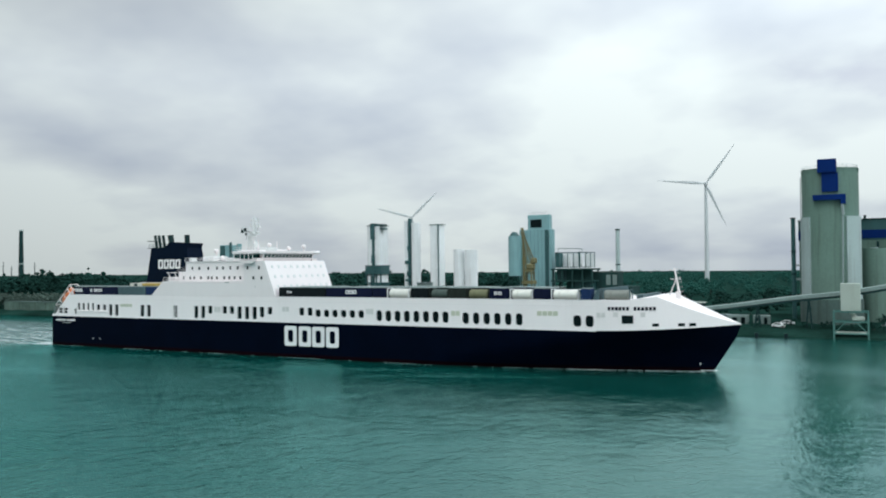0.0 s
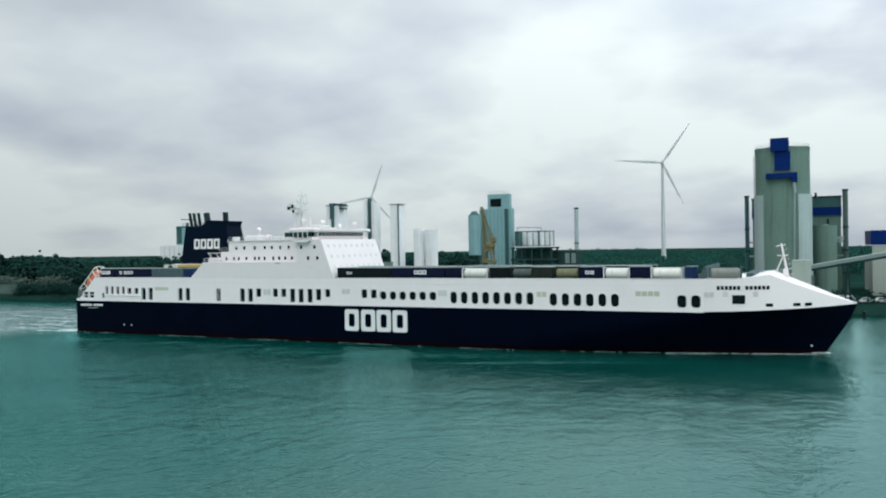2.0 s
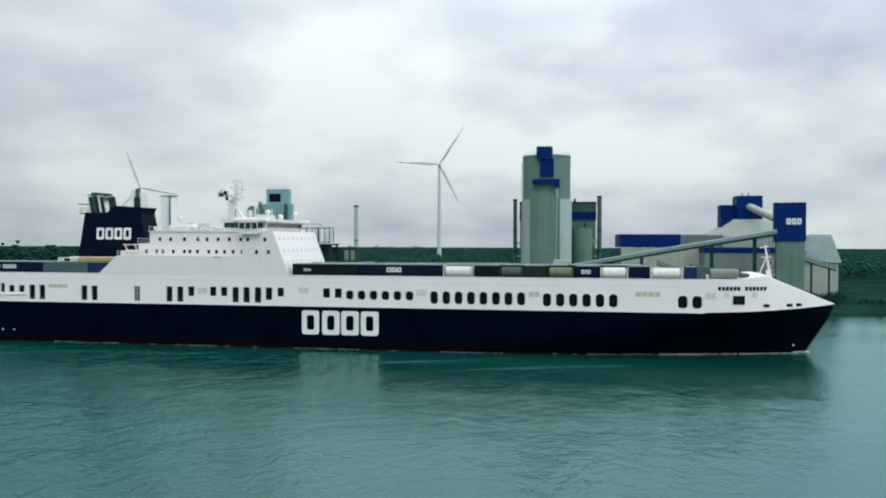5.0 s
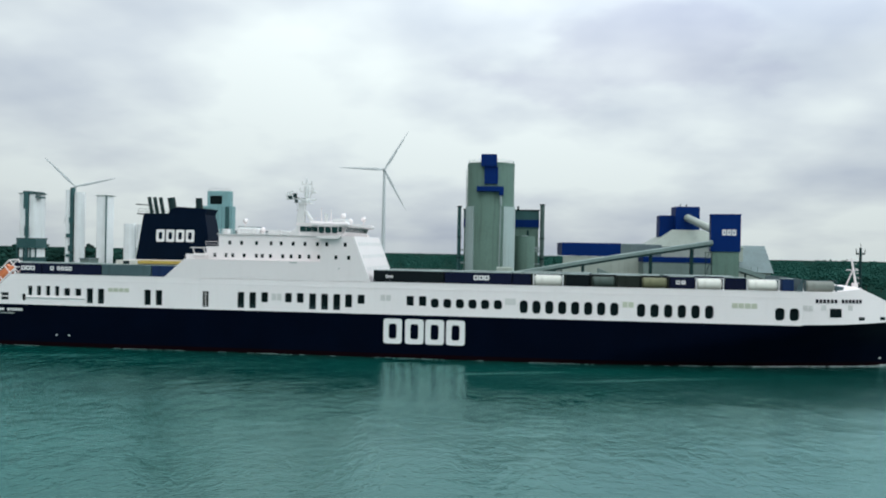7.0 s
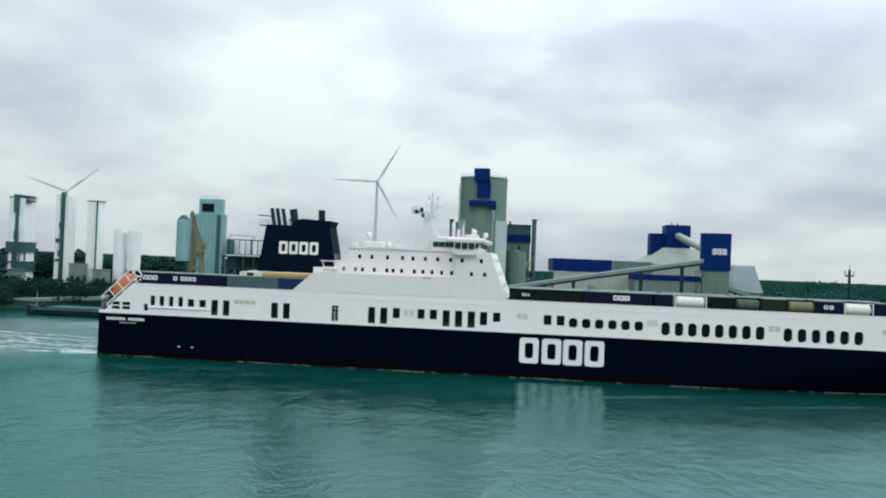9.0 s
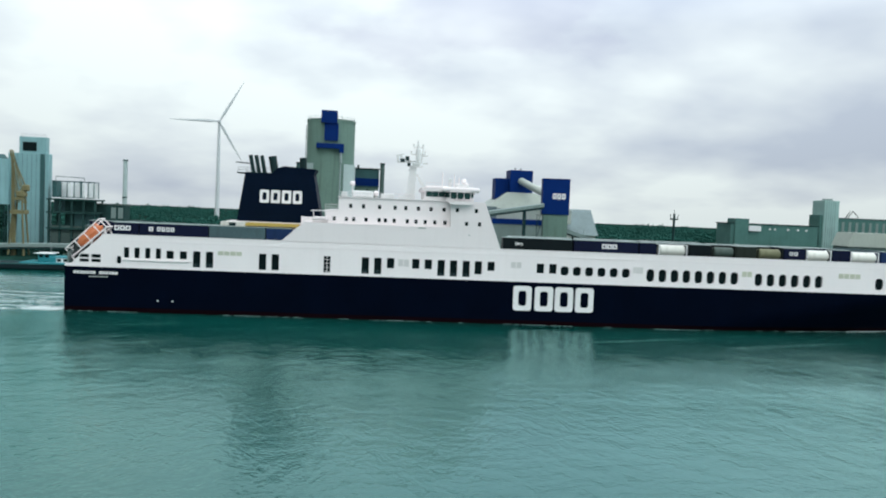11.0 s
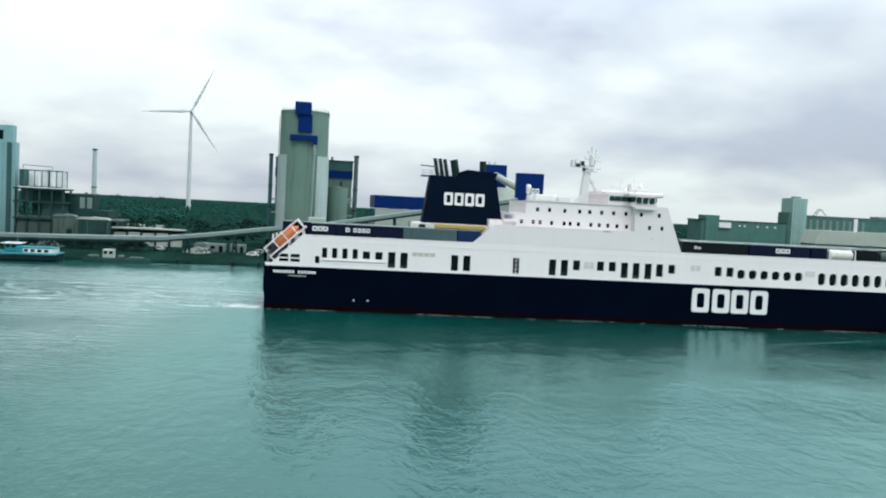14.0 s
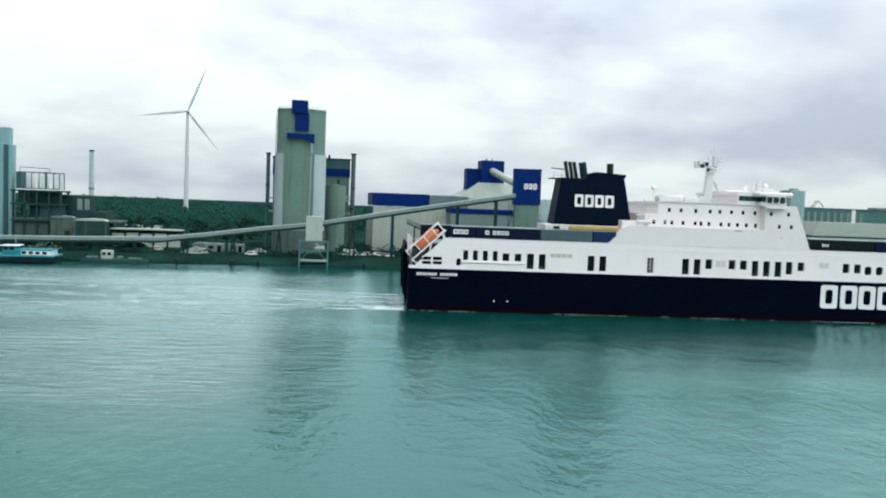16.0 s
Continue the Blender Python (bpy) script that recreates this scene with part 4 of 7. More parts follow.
def trailer(u, v, length, tarp, mark, label, height=4.0):
    t = thing("trailer", (0, 0, 0), 0, label, "trailer", "trailers on the ferry's deck")
    body = solid("tarpaulin", lambda b: bevbox(b, 0, length, 0, 2.55, 1.25, height, 0.07), tarp, t)
    solid("roof", lambda b: bevbox(b, -0.02, length + 0.02, -0.03, 2.58, height - 0.04, height + 0.08, 0.03), ROOFTARP, t)
    solid("chassis", lambda b: (box(b, 0.1, length - 0.1, 0.7, 1.85, 0.95, 1.25), box(b, 2.2, 2.4, 0.5, 0.7, 0, 1.0), box(b, 2.2, 2.4, 1.85, 2.05, 0, 1.0)), STEELDARK, t)
    for k in range(3):
        solid("wheel", lambda b: (tube(b, (length - 4.6 + 1.3 * k, 0.1, 0.52), (length - 4.6 + 1.3 * k, 0.5, 0.52), 0.52, n=12), tube(b, (length - 4.6 + 1.3 * k, 2.05, 0.52), (length - 4.6 + 1.3 * k, 2.45, 0.52), 0.52, n=12)), RUBBER, t)
    for a, w, h, z in mark:
        solid("mark", lambda b: block_mark(b, w, h, 0.12, w * 0.42, h * 0.45, 0.03), LETTER, body).location = (a + w / 2, 0, z + h / 2)
    CARGO.append((t, u, v))
    return t


def tank(u, v, length, m, label, rack=None):
    t = thing("tank_container", (0, 0, 0), 0, label, "tank container", "tank containers on the ferry's deck")
    solid("tank", lambda b: ([tube(b, (x0, 1.22, 2.6), (x1, 1.22, 2.6), r0, r1, n=16) for x0, x1, r0, r1 in ((0.25, 0.6, 0.8, 1.12), (0.6, length - 0.6, 1.12, 1.12), (length - 0.6, length - 0.25, 1.12, 0.8))]), m, t, smooth=True)

    def fr(b):
        for x in (0.0, length - 0.18):
            for y in (0, 2.26):
                box(b, x, x + 0.18, y, y + 0.18, 1.2, 3.85)
            for z in (1.2, 3.68):
                box(b, x, x + 0.18, 0.18, 2.26, z, z + 0.17)
        box(b, 0, length, 0.5, 1.9, 0.9, 1.2)
        box(b, 0.5, 0.8, 0.4, 2.0, 0, 0.9)
        box(b, length - 1.2, length - 0.7, 0.2, 2.2, 0, 0.9)
        box(b, 0.6, length - 0.6, 0.95, 1.5, 3.72, 3.8)
    solid("frame", fr, rack or GLOWWHITE, t)
    CARGO.append((t, u, v))
    return t


SMALLMARK = [(1.9, 0.85, 0.85, 2.5), (3.5, 0.7, 0.85, 2.5), (4.4, 0.7, 0.85, 2.5), (5.3, 0.7, 0.85, 2.5), (6.2, 0.7, 0.85, 2.5)]
MIDLOGO = [(5.9, 1.0, 0.95, 2.45), (7.0, 1.0, 0.95, 2.45), (8.1, 1.0, 0.95, 2.45)]
FAINT = [(2.6, 0.5, 0.6, 2.5), (3.2, 0.4, 0.5, 2.5), (3.7, 0.4, 0.5, 2.5)]
trailer(8.9, 0.9, 5.0, TARP_NAVY, [(0.3, 1.0, 0.95, 2.45), (1.4, 1.0, 0.95, 2.45), (2.5, 1.0, 0.95, 2.45)], "short navy curtain-sided trailer with white marks")
trailer(14.1, 0.9, 13.6, TARP_NAVY, SMALLMARK, "navy curtain-sided trailer with a white emblem")
trailer(27.9, 0.9, 11.2, TARP_GREY, [], "grey-green curtain-sided trailer behind the bulwark")
trailer(39.3, 0.9, 5.0, TARP_BLUE, [], "blue curtain-sided trailer beside the deckhouse")
trailer(87.7, 0.9, 14.6, TARP_BLACK, FAINT, "black curtain-sided trailer with a small pale mark")
trailer(102.6, 0.9, 13.6, TARP_NAVY, MIDLOGO, "navy curtain-sided trailer with white marks")
trailer(116.5, 0.9, 3.6, TARP_NAVY, [], "navy box trailer on the open deck")
tank(120.6, 0.9, 6.1, TANKSTEEL, "cream tank container in a white frame")
trailer(127.2, 0.9, 4.6, TARP_BLACK, [], "black box trailer on the open deck")
tank(132.2, 0.9, 5.0, TANKDARK, "dark grey-green tank container in a dark frame", TARP_BROWN)
trailer(137.3, 0.9, 4.4, TARP_BROWN, [], "dark olive box container on a trailer")
tank(142.0, 0.9, 5.4, TANKOLIVE, "olive tank container in a dark frame", TARP_BROWN)
trailer(147.6, 0.9, 4.8, TARP_NAVY, [(1.2, 0.8, 0.75, 2.5), (2.2, 0.8, 0.75, 2.5)], "navy box trailer with white marks")
tank(152.6, 0.9, 5.4, TANKSTEEL, "cream tank container in a white frame")
trailer(158.2, 0.9, 4.0, TARP_NAVY, [], "navy box trailer on the open deck")
tank(162.3, 0.9, 6.2, TANKSTEEL, "white tank container in a white frame")
trailer(169.0, 0.9, 2.2, TARP_BLUE, [], "small blue box container near the bow")
tank(173.4, 1.6, 6.0, TANKGREY, "dull grey tank container near the bow", TARP_GREY)
for row in (1, 2, 3):
    for k, u in enumerate((88.7, 103.2, 117.6, 131.9, 146.3)):
        trailer(u + 0.6 * row, 0.9 + 3.1 * row, 13.6, (TARP_BLACK, TARP_NAVY, TARP_NAVY, TARP_BROWN)[(k + row) % 4], [], "curtain-sided trailer in an inner lane of the deck", 3.9 + 0.1 * ((k + row) % 3))
trailer(2.6, 5.7, 13.0, TARP_NAVY, [], "navy curtain-sided trailer parked aft behind the lifeboat")
trailer(16.2, 5.9, 13.2, TARP_BLACK, [], "black curtain-sided trailer in an inner lane of the deck")


# ---- foam round the ferry: rigid patches that travel with it ----
def foam_patch(bm, rnd, x, y, lx, ly, z=0.03):
    n = 7
    ring = [bm.verts.new((x + lx * math.cos(2 * math.pi * k / n) * rnd.uniform(0.5, 1), y + ly * math.sin(2 * math.pi * k / n) * rnd.uniform(0.5, 1), z)) for k in range(n)]
    top = bm.verts.new((x, y, z + 0.06))
    for k in range(n):
        bm.faces.new((ring[k], ring[(k + 1) % n], top))


def wake(bm):
    rnd = random.Random(11)
    for band in (0.6, 5.0, 12.0, 20.5, 25.6):
        for k in range(120):
            d = rnd.uniform(0, 1) ** 1.3 * 210
            y = band + (band - 13) * d * 0.010 + rnd.gauss(0, 0.5 + d * 0.012)
            foam_patch(bm, rnd, -1.5 - d, y, rnd.uniform(0.8, 5.0), rnd.uniform(0.05, 0.2))
    for k in range(260):
        d = rnd.uniform(0, 1) ** 2 * 60
        foam_patch(bm, rnd, -1.2 - d, rnd.uniform(4, 23), rnd.uniform(0.4, 2.6), rnd.uniform(0.05, 0.22))


def stern_churn(bm, rnd):
    for k in range(160):
        d = abs(rnd.gauss(0, 5))
        foam_patch(bm, rnd, -0.6 - d, rnd.uniform(-0.4, 3.5) - d * 0.1, rnd.uniform(0.2, 1.1), rnd.uniform(0.06, 0.22), 0.05)


def bow_wave(bm):
    rnd = random.Random(5)
    stern_churn(bm, rnd)
    for k in range(150):
        d = rnd.uniform(0, 1) ** 1.8 * 30
        u = 194.6 - d
        y = BEAM / 2 - half_beam(min(u, 193.9), 0) - 0.15 - abs(rnd.gauss(0, 0.25 + d * 0.01))
        foam_patch(bm, rnd, u, y, rnd.uniform(0.2, 0.9), rnd.uniform(0.06, 0.22), rnd.uniform(0.02, 0.35) if d < 3 else 0.04)


def side_froth(bm):
    rnd = random.Random(6)
    for k in range(330):
        u = rnd.uniform(0, 1) ** 0.7 * 168
        if math.sin(u * 0.21) + 0.6 * math.sin(u * 0.57 + 1.0) < rnd.uniform(-0.7, 1.3):
            continue
        y = BEAM / 2 - half_beam(u, 0) - 0.08 - abs(rnd.gauss(0, 0.12))
        foam_patch(bm, rnd, u, y, rnd.uniform(0.2, 1.5), rnd.uniform(0.02, 0.06), 0.025)


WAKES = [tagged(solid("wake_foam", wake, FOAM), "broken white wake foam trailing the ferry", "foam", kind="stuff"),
         tagged(solid("bow_foam", bow_wave, SPRAY), "white foam at the ferry's bow and stern", "foam", kind="stuff"),
         tagged(solid("side_froth", side_froth, FROTH), "thin broken froth along the ferry's waterline", "foam", kind="stuff")]


def swell(bm):
    """Low diverging waves that leave the ferry's near side and trail aft."""
    rnd = random.Random(8)
    for k in range(28):
        u = 186 - 6.2 * k + rnd.uniform(-2, 2)
        ln, w, h = rnd.uniform(45, 80), rnd.uniform(1.3, 2.6), rnd.uniform(0.14, 0.25)
        ln = min(ln, (u - 1) / 0.94)
        rows = []
        for i in range(17):
            q = i / 16
            x, y = u - ln * q * 0.94, -2.0 - ln * q * 0.30 - 2.2 * q * q + rnd.uniform(-0.2, 0.2)
            s = math.sin(math.pi * min(1, q * 1.15 + 0.02)) ** 0.7 if q < 0.87 else 0.02
            rows.append([bm.verts.new((x + 0.3 * d * w, y + d * w, -0.02 + h * s * math.cos(d * math.pi / 2) ** 2)) for d in (-1, -0.6, -0.25, 0, 0.25, 0.6, 1)])
        for a, b in zip(rows, rows[1:]):
            for i in range(6):
                bm.faces.new((a[i], a[i + 1], b[i + 1], b[i]))


WAKES.append(tagged(facing_up(solid("wake_swell", swell, WATER, smooth=True)), "low dark diverging waves beside the ferry", "waves", kind="stuff"))


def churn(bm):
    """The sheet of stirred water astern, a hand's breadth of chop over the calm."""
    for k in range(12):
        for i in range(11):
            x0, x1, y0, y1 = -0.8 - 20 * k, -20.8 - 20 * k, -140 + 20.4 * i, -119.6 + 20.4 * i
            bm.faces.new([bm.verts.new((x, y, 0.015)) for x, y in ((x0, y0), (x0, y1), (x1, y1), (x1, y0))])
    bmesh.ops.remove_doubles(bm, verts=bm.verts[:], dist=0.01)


WAKES.append(tagged(facing_up(solid("wake_water", churn, WAKEWATER)), "stirred water behind the ferry, tinted for grey sky reflection", "water", kind="stuff"))


# ---- the far bank: bearing and depth give the place ----
def bx(az, y):
    return y * math.tan(radians(az - 27))


def bz(e, az, y):
    return EYE + e * y / math.cos(radians(az - 27))


GROUND = 2.5

# cement silo
SY = 300.0
sx = (bx(24.1, SY) + bx(27.4, SY)) / 2
silo = thing("cement_silo", (sx, SY, GROUND), 0, "tall weathered concrete cement silo with a blue lift head", "silo")
R = 8.7


def shell(bm, r, z0, z1, n=48):
    """An upright drum, closed on top."""
    lo = [bm.verts.new((r * math.cos(2 * math.pi * k / n), r * math.sin(2 * math.pi * k / n), z0)) for k in range(n)]
    hi = [bm.verts.new((v.co.x, v.co.y, z1)) for v in lo]
    for k in range(n):
        bm.faces.new((lo[k], lo[(k + 1) % n], hi[(k + 1) % n], hi[k]))
    bm.faces.new(hi)


TOPZ = bz(0.1020, 25.7, SY) - GROUND
solid("shaft", lambda b: shell(b, R, 0, TOPZ), CONCRETE, silo, smooth=True)
solid("rim", lambda b: [tube(b, (0, 0, z), (0, 0, z + h), R + 0.12, n=48) for z, h in ((TOPZ - 0.9, 0.35), (TOPZ - 0.2, 0.25))], CONCRETE, silo)
SHOULDER = bz(0.049, 25.7, SY) - GROUND


def pilaster(bm, a0, a1, z0, z1, d=0.5):
    n = 10
    pts = [radians(a0 + (a1 - a0) * k / n) for k in range(n + 1)]
    lo_o = [bm.verts.new(((R + d) * math.cos(a), (R + d) * math.sin(a), z0)) for a in pts]
    hi_o = [bm.verts.new(((R + d) * math.cos(a), (R + d) * math.sin(a), z1)) for a in pts]
    hi_i = [bm.verts.new(((R - 0.1) * math.cos(a), (R - 0.1) * math.sin(a), z1)) for a in pts]
    lo_i = [bm.verts.new(((R - 0.1) * math.cos(a), (R - 0.1) * math.sin(a), z0)) for a in pts]
    for k in range(n):
        bm.faces.new((lo_o[k], lo_o[k + 1], hi_o[k + 1], hi_o[k]))
        bm.faces.new((hi_o[k], hi_o[k + 1], hi_i[k + 1], hi_i[k]))
    for k in (0, n):
        bm.faces.new((lo_o[k], hi_o[k], hi_i[k], lo_i[k]))


FOOTZ = bz(-0.042, 25.7, SY) - GROUND
for a0, a1 in ((182, 228), (303, 358)):
    solid("pale_flank", lambda b: pilaster(b, a0, a1, FOOTZ, SHOULDER), CONCRETE_PALE, silo, "paler concrete flank")
solid("base_ring", lambda b: shell(b, R + 0.9, 0, FOOTZ), CONCRETE_DARK, silo, smooth=True)
CX = lambda az: bx(az, SY - R) - sx


def lift(bm):
    y = -R - 0.6
    b2 = bmesh.new()
    box(b2, CX(25.04), CX(26.15), y - 0.6, 3, bz(0.0995, 25.5, SY - R) - GROUND, bz(0.1145, 25.5, SY - R) - GROUND)
    box(b2, CX(25.28), CX(26.25), y, 0, bz(0.078, 25.5, SY - R) - GROUND, bz(0.0995, 25.5, SY - R) - GROUND)
    merge(bm, b2)
    box(bm, CX(24.75), CX(26.66), y - 0.9, 0, bz(0.0685, 25.5, SY - R) - GROUND, bz(0.0745, 25.5, SY - R) - GROUND)
    box(bm, CX(26.36), CX(26.66), y - 0.9, 0, bz(0.0637, 25.5, SY - R) - GROUND, bz(0.0685, 25.5, SY - R) - GROUND)


solid("lift_head", lift, CLADBLUE, silo, "ultramarine sheet-metal lift head")
solid("roof_rail", lambda b: [rails(b, [(R * 0.97 * math.cos(a), R * 0.97 * math.sin(a), TOPZ), (R * 0.97 * math.cos(a + 0.4), R * 0.97 * math.sin(a + 0.4), TOPZ)]) for a in [0.4 * k for k in range(16)]], STEEL, silo)
solid("downpipe", lambda b: (tube(b, (CX(26.45), -R - 0.9, bz(0.0637, 25.5, SY) - GROUND), (CX(26.5), -R - 0.9, bz(0.05, 25.5, SY) - GROUND), 0.45), tube(b, (CX(26.48), -R - 0.7, SHOULDER), (CX(26.4), -R - 0.7, FOOTZ), 0.25)), STEEL, silo)
solid("ladder", lambda b: (tube(b, (-R - 0.3, -0.5, 2), (-R - 0.3, -0.5, TOPZ - 2), 0.12, n=5), tube(b, (-R - 0.3, 0.4, 2), (-R - 0.3, 0.4, TOPZ - 2), 0.12, n=5)), STEEL, silo)

# mill building behind the silo
MY = 318.0
mill = thing("mill_building", (bx(23.9, MY), MY, GROUND), 0, "concrete mill building with a blue band under its roof", "industrial building")
MW = bx(29.16, MY) - bx(23.9, MY)
MH = bz(0.045, 26, MY) - GROUND
solid("wall", lambda b: box(b, 0, MW, 0, 24, 0, MH - 7), CONCRETE, mill)
solid("upper_storey", lambda b: box(b, -0.2, MW + 0.2, -0.2, 24.2, MH - 7, MH), TEALDARK, mill)
solid("blue_band", lambda b: box(b, -0.25, MW + 0.25, -0.35, 24.3, bz(0.0249, 28, MY) - GROUND, bz(0.0341, 28, MY) - GROUND), CLADBLUE, mill)
solid("roof", lambda b: box(b, -0.4, MW + 0.4, -0.5, 24.5, MH, MH + 0.5), STEELDARK, mill)
solid("vent", lambda b: (box(b, MW - 8.4, MW - 7.6, 1, 2, MH, MH + 1.8), box(b, MW - 4.6, MW - 3.8, -0.6, 0, bz(0.015, 28.3, MY) - GROUND, bz(0.021, 28.3, MY) - GROUND)), STEELDARK, mill)
solid("window_strip", lambda b: [box(b, MW - 7.5 + 1.6 * k, MW - 6.7 + 1.6 * k, -0.3, 0.1, 3, 5.5) for k in range(4)], PANE_AND_SHADE, mill)
for az, e1, w in ((23.55, 0.050, 1.5), (29.42, 0.0535, 1.7)):
    ch = thing("duct_stack", (bx(az, MY - 3), MY - 3, GROUND), 0, "dark vertical exhaust duct beside the mill", "stack", "ducts at the mill")
    top = bz(e1, az, MY - 3) - GROUND
    solid("duct", lambda b: tube(b, (0, 0, 0), (0, 0, top), w / 2, n=14), TEALDARK if az < 25 else CONCRETE_DARK, ch, smooth=True)
    solid("collar", lambda b: [tube(b, (0, 0, z), (0, 0, z + 0.5), w / 2 + 0.2, n=14) for z in (8, 16, 24, top - 0.5)], STEELDARK, ch)
    solid("bracket", lambda b: [box(b, min(0, 3 if az < 25 else -3), max(0, 3 if az < 25 else -3), -0.3, 0.3, z, z + 0.6) for z in (14, 19)], STEEL, ch)
tank2 = thing("raw_meal_silo", ((bx(27.5, 309) + bx(28.9, 309)) / 2, 309, GROUND), 0, "small round concrete silo beside the mill", "silo")
solid("shaft", lambda b: shell(b, 3.9, 0, bz(0.0135, 28, 309) - GROUND, 28), CONCRETE, tank2, smooth=True)
solid("hatch", lambda b: tube(b, (0, 0, 24), (0, 0, 25.2), 1.2, n=12), STEEL, tank2)
solid("side_landing", lambda b: box(b, 3.5, 6, -0.5, 0.5, 20, 21), STEEL, tank2)

# jetty loader: white box on an open frame at the water's edge
JY = 268.0
jetty = thing("jetty_loader", (bx(26.82, JY), JY, 0), 0, "white loading hopper on a steel frame over the quay", "loader")
jx = bx(27.39, JY) - bx(26.82, JY)
fx = (bx(27.8, JY) - bx(25.85, JY)) / 2
z_top, z_mid = bz(-0.0248, 26.8, JY), bz(-0.055, 26.8, JY)
solid("hopper", lambda b: bevbox(b, -jx, jx, -2.6, 2.6, z_mid, z_top, 0.1), CLADPALE, jetty, "pale grey sheet-metal hopper")


def jframe(bm):
    for x in (-fx, fx):
        for y in (-3.2, 3.2):
            box(bm, x - 0.22, x + 0.22, y - 0.22, y + 0.22, -1, z_mid)
    for z in (z_mid - 0.4, z_mid - 3.4, 1.6):
        for y in (-3.2, 3.2):
            box(bm, -fx, fx, y - 0.15, y + 0.15, z, z + 0.4)
        for x in (-fx, fx):
            box(bm, x - 0.15, x + 0.15, -3.2, 3.2, z, z + 0.4)
    tube(bm, (-fx, -3.2, 1.8), (-fx * 0.3, -3.2, z_mid - 3.2), 0.14, n=6)
    tube(bm, (fx, -3.2, 1.8), (fx * 0.3, -3.2, z_mid - 3.2), 0.14, n=6)


solid("frame", jframe, HAZEGREEN, jetty, "open grey-green steel frame")
solid("chute", lambda b: (tube(b, (0, 0, z_mid), (1.5, -1, z_mid - 2.6), 0.8, 0.5, n=10), bevbox(b, 0.2, 3.6, -2.5, 1, z_mid - 2.9, z_mid - 1.7, 0.3), box(b, -fx, fx, -3.2, 3.2, 1.9, 2.1)), CLADPALE, jetty)

# long conveyor gallery, from the left along the bank, up to the transfer tower
CY = 276.0
BELT = [(-6.0, -0.062), (1.0, -0.0575), (7.07, -0.0563), (11.35, -0.0562), (16.55, -0.0551), (19.58, -0.0490), (23.39, -0.0395), (26.5, -0.0335), (34.05, -0.0090), (40.9, 0.0118)]
pts = [Vector((bx(a, CY), CY, bz(e, a, CY))) for a, e in BELT]
conveyor = thing("conveyor", (0, 0, 0), 0, "long covered conveyor gallery climbing along the quay", "conveyor")


def gallery(bm, lo, hi, w):
    rows = []
    for p in pts:
        rows.append([bm.verts.new((p.x, p.y + y, p.z + z)) for y, z in ((-w, lo), (w, lo), (w, hi - 0.25), (0, hi), (-w, hi - 0.25))])
    for a, b in zip(rows, rows[1:]):
        for k in range(5):
            bm.faces.new((a[k], b[k], b[(k + 1) % 5], a[(k + 1) % 5]))
    bm.faces.new(rows[0])
    bm.faces.new(rows[-1][::-1])


solid("gallery", lambda b: gallery(b, -1.15, 0.15, 1.5), CLADGREY, conveyor, "grey sheet-clad gallery")
solid("soffit_beam", lambda b: gallery(b, -1.85, -1.15, 1.46), STEELDARK, conveyor)


def trestle(bm, p, foot=GROUND):
    if p.x > 20:
        box(bm, p.x - 0.5, p.x + 0.5, p.y - 0.6, p.y + 0.6, foot - 0.5, p.z - 1.6)
        return
    for s in (-1, 1):
        tube(bm, (p.x - 0.9, p.y + s * 1.2, foot - 0.5), (p.x, p.y + s * 1.2, p.z - 1.5), 0.22, n=6)
        tube(bm, (p.x + 0.9, p.y + s * 1.2, foot - 0.5), (p.x, p.y + s * 1.2, p.z - 1.5), 0.22, n=6)
    box(bm, p.x - 0.4, p.x + 0.4, p.y - 1.4, p.y + 1.4, p.z - 2.1, p.z - 1.6)
    k = 1
    while foot + 3 * k < p.z - 2:
        box(bm, p.x - 0.8, p.x + 0.8, p.y - 1.25, p.y - 1.1, foot + 3 * k, foot + 3 * k + 0.2)
        k += 1


for a in (-3, 2.5, 7.5, 11.2, 15.0, 18.2, 21.3, 24.4, 29.5, 32.3, 36.9, 39.6):
    for (a0, _), (a1, _), p, q in zip(BELT, BELT[1:], pts, pts[1:]):
        if a0 <= a <= a1:
            solid("trestle", lambda b: trestle(b, p.lerp(q, (bx(a, CY) - p.x) / (q.x - p.x))), STEELDARK, conveyor)

# transfer tower with the blue head
TY = 284.0
tower = thing("transfer_tower", (bx(41.7, TY), TY, GROUND), radians(-10), "concrete transfer tower with a blue clad head", "tower")
tw = (bx(42.62, TY) - bx(40.8, TY)) / 2
t0, t1 = bz(-0.001, 41.7, TY) - GROUND, bz(0.0415, 41.7, TY) - GROUND
solid("head", lambda b: bevbox(b, -tw, tw, -4, 4, t0, t1, 0.08), CLADBLUE, tower, "ultramarine sheet-clad head")
solid("shaft", lambda b: box(b, -tw * 0.86, tw * 0.92, -3.6, 3.6, 0, t0), CONCRETE, tower)
solid("cornice", lambda b: box(b, -tw - 0.1, tw + 0.1, -4.1, 4.1, t1, t1 + 0.3), CLADBLUE, tower)
for k, w in enumerate((1.1, 1.1, 1.1)):
    solid("head_mark", lambda b: block_mark(b, 1.4, 2.1, 0.4, 0.35, 0.7, 0.06), LETTER, tower, "plain white block").location = (-0.5 + 1.6 * k, -4.0, (t0 + t1) / 2 + 0.3)
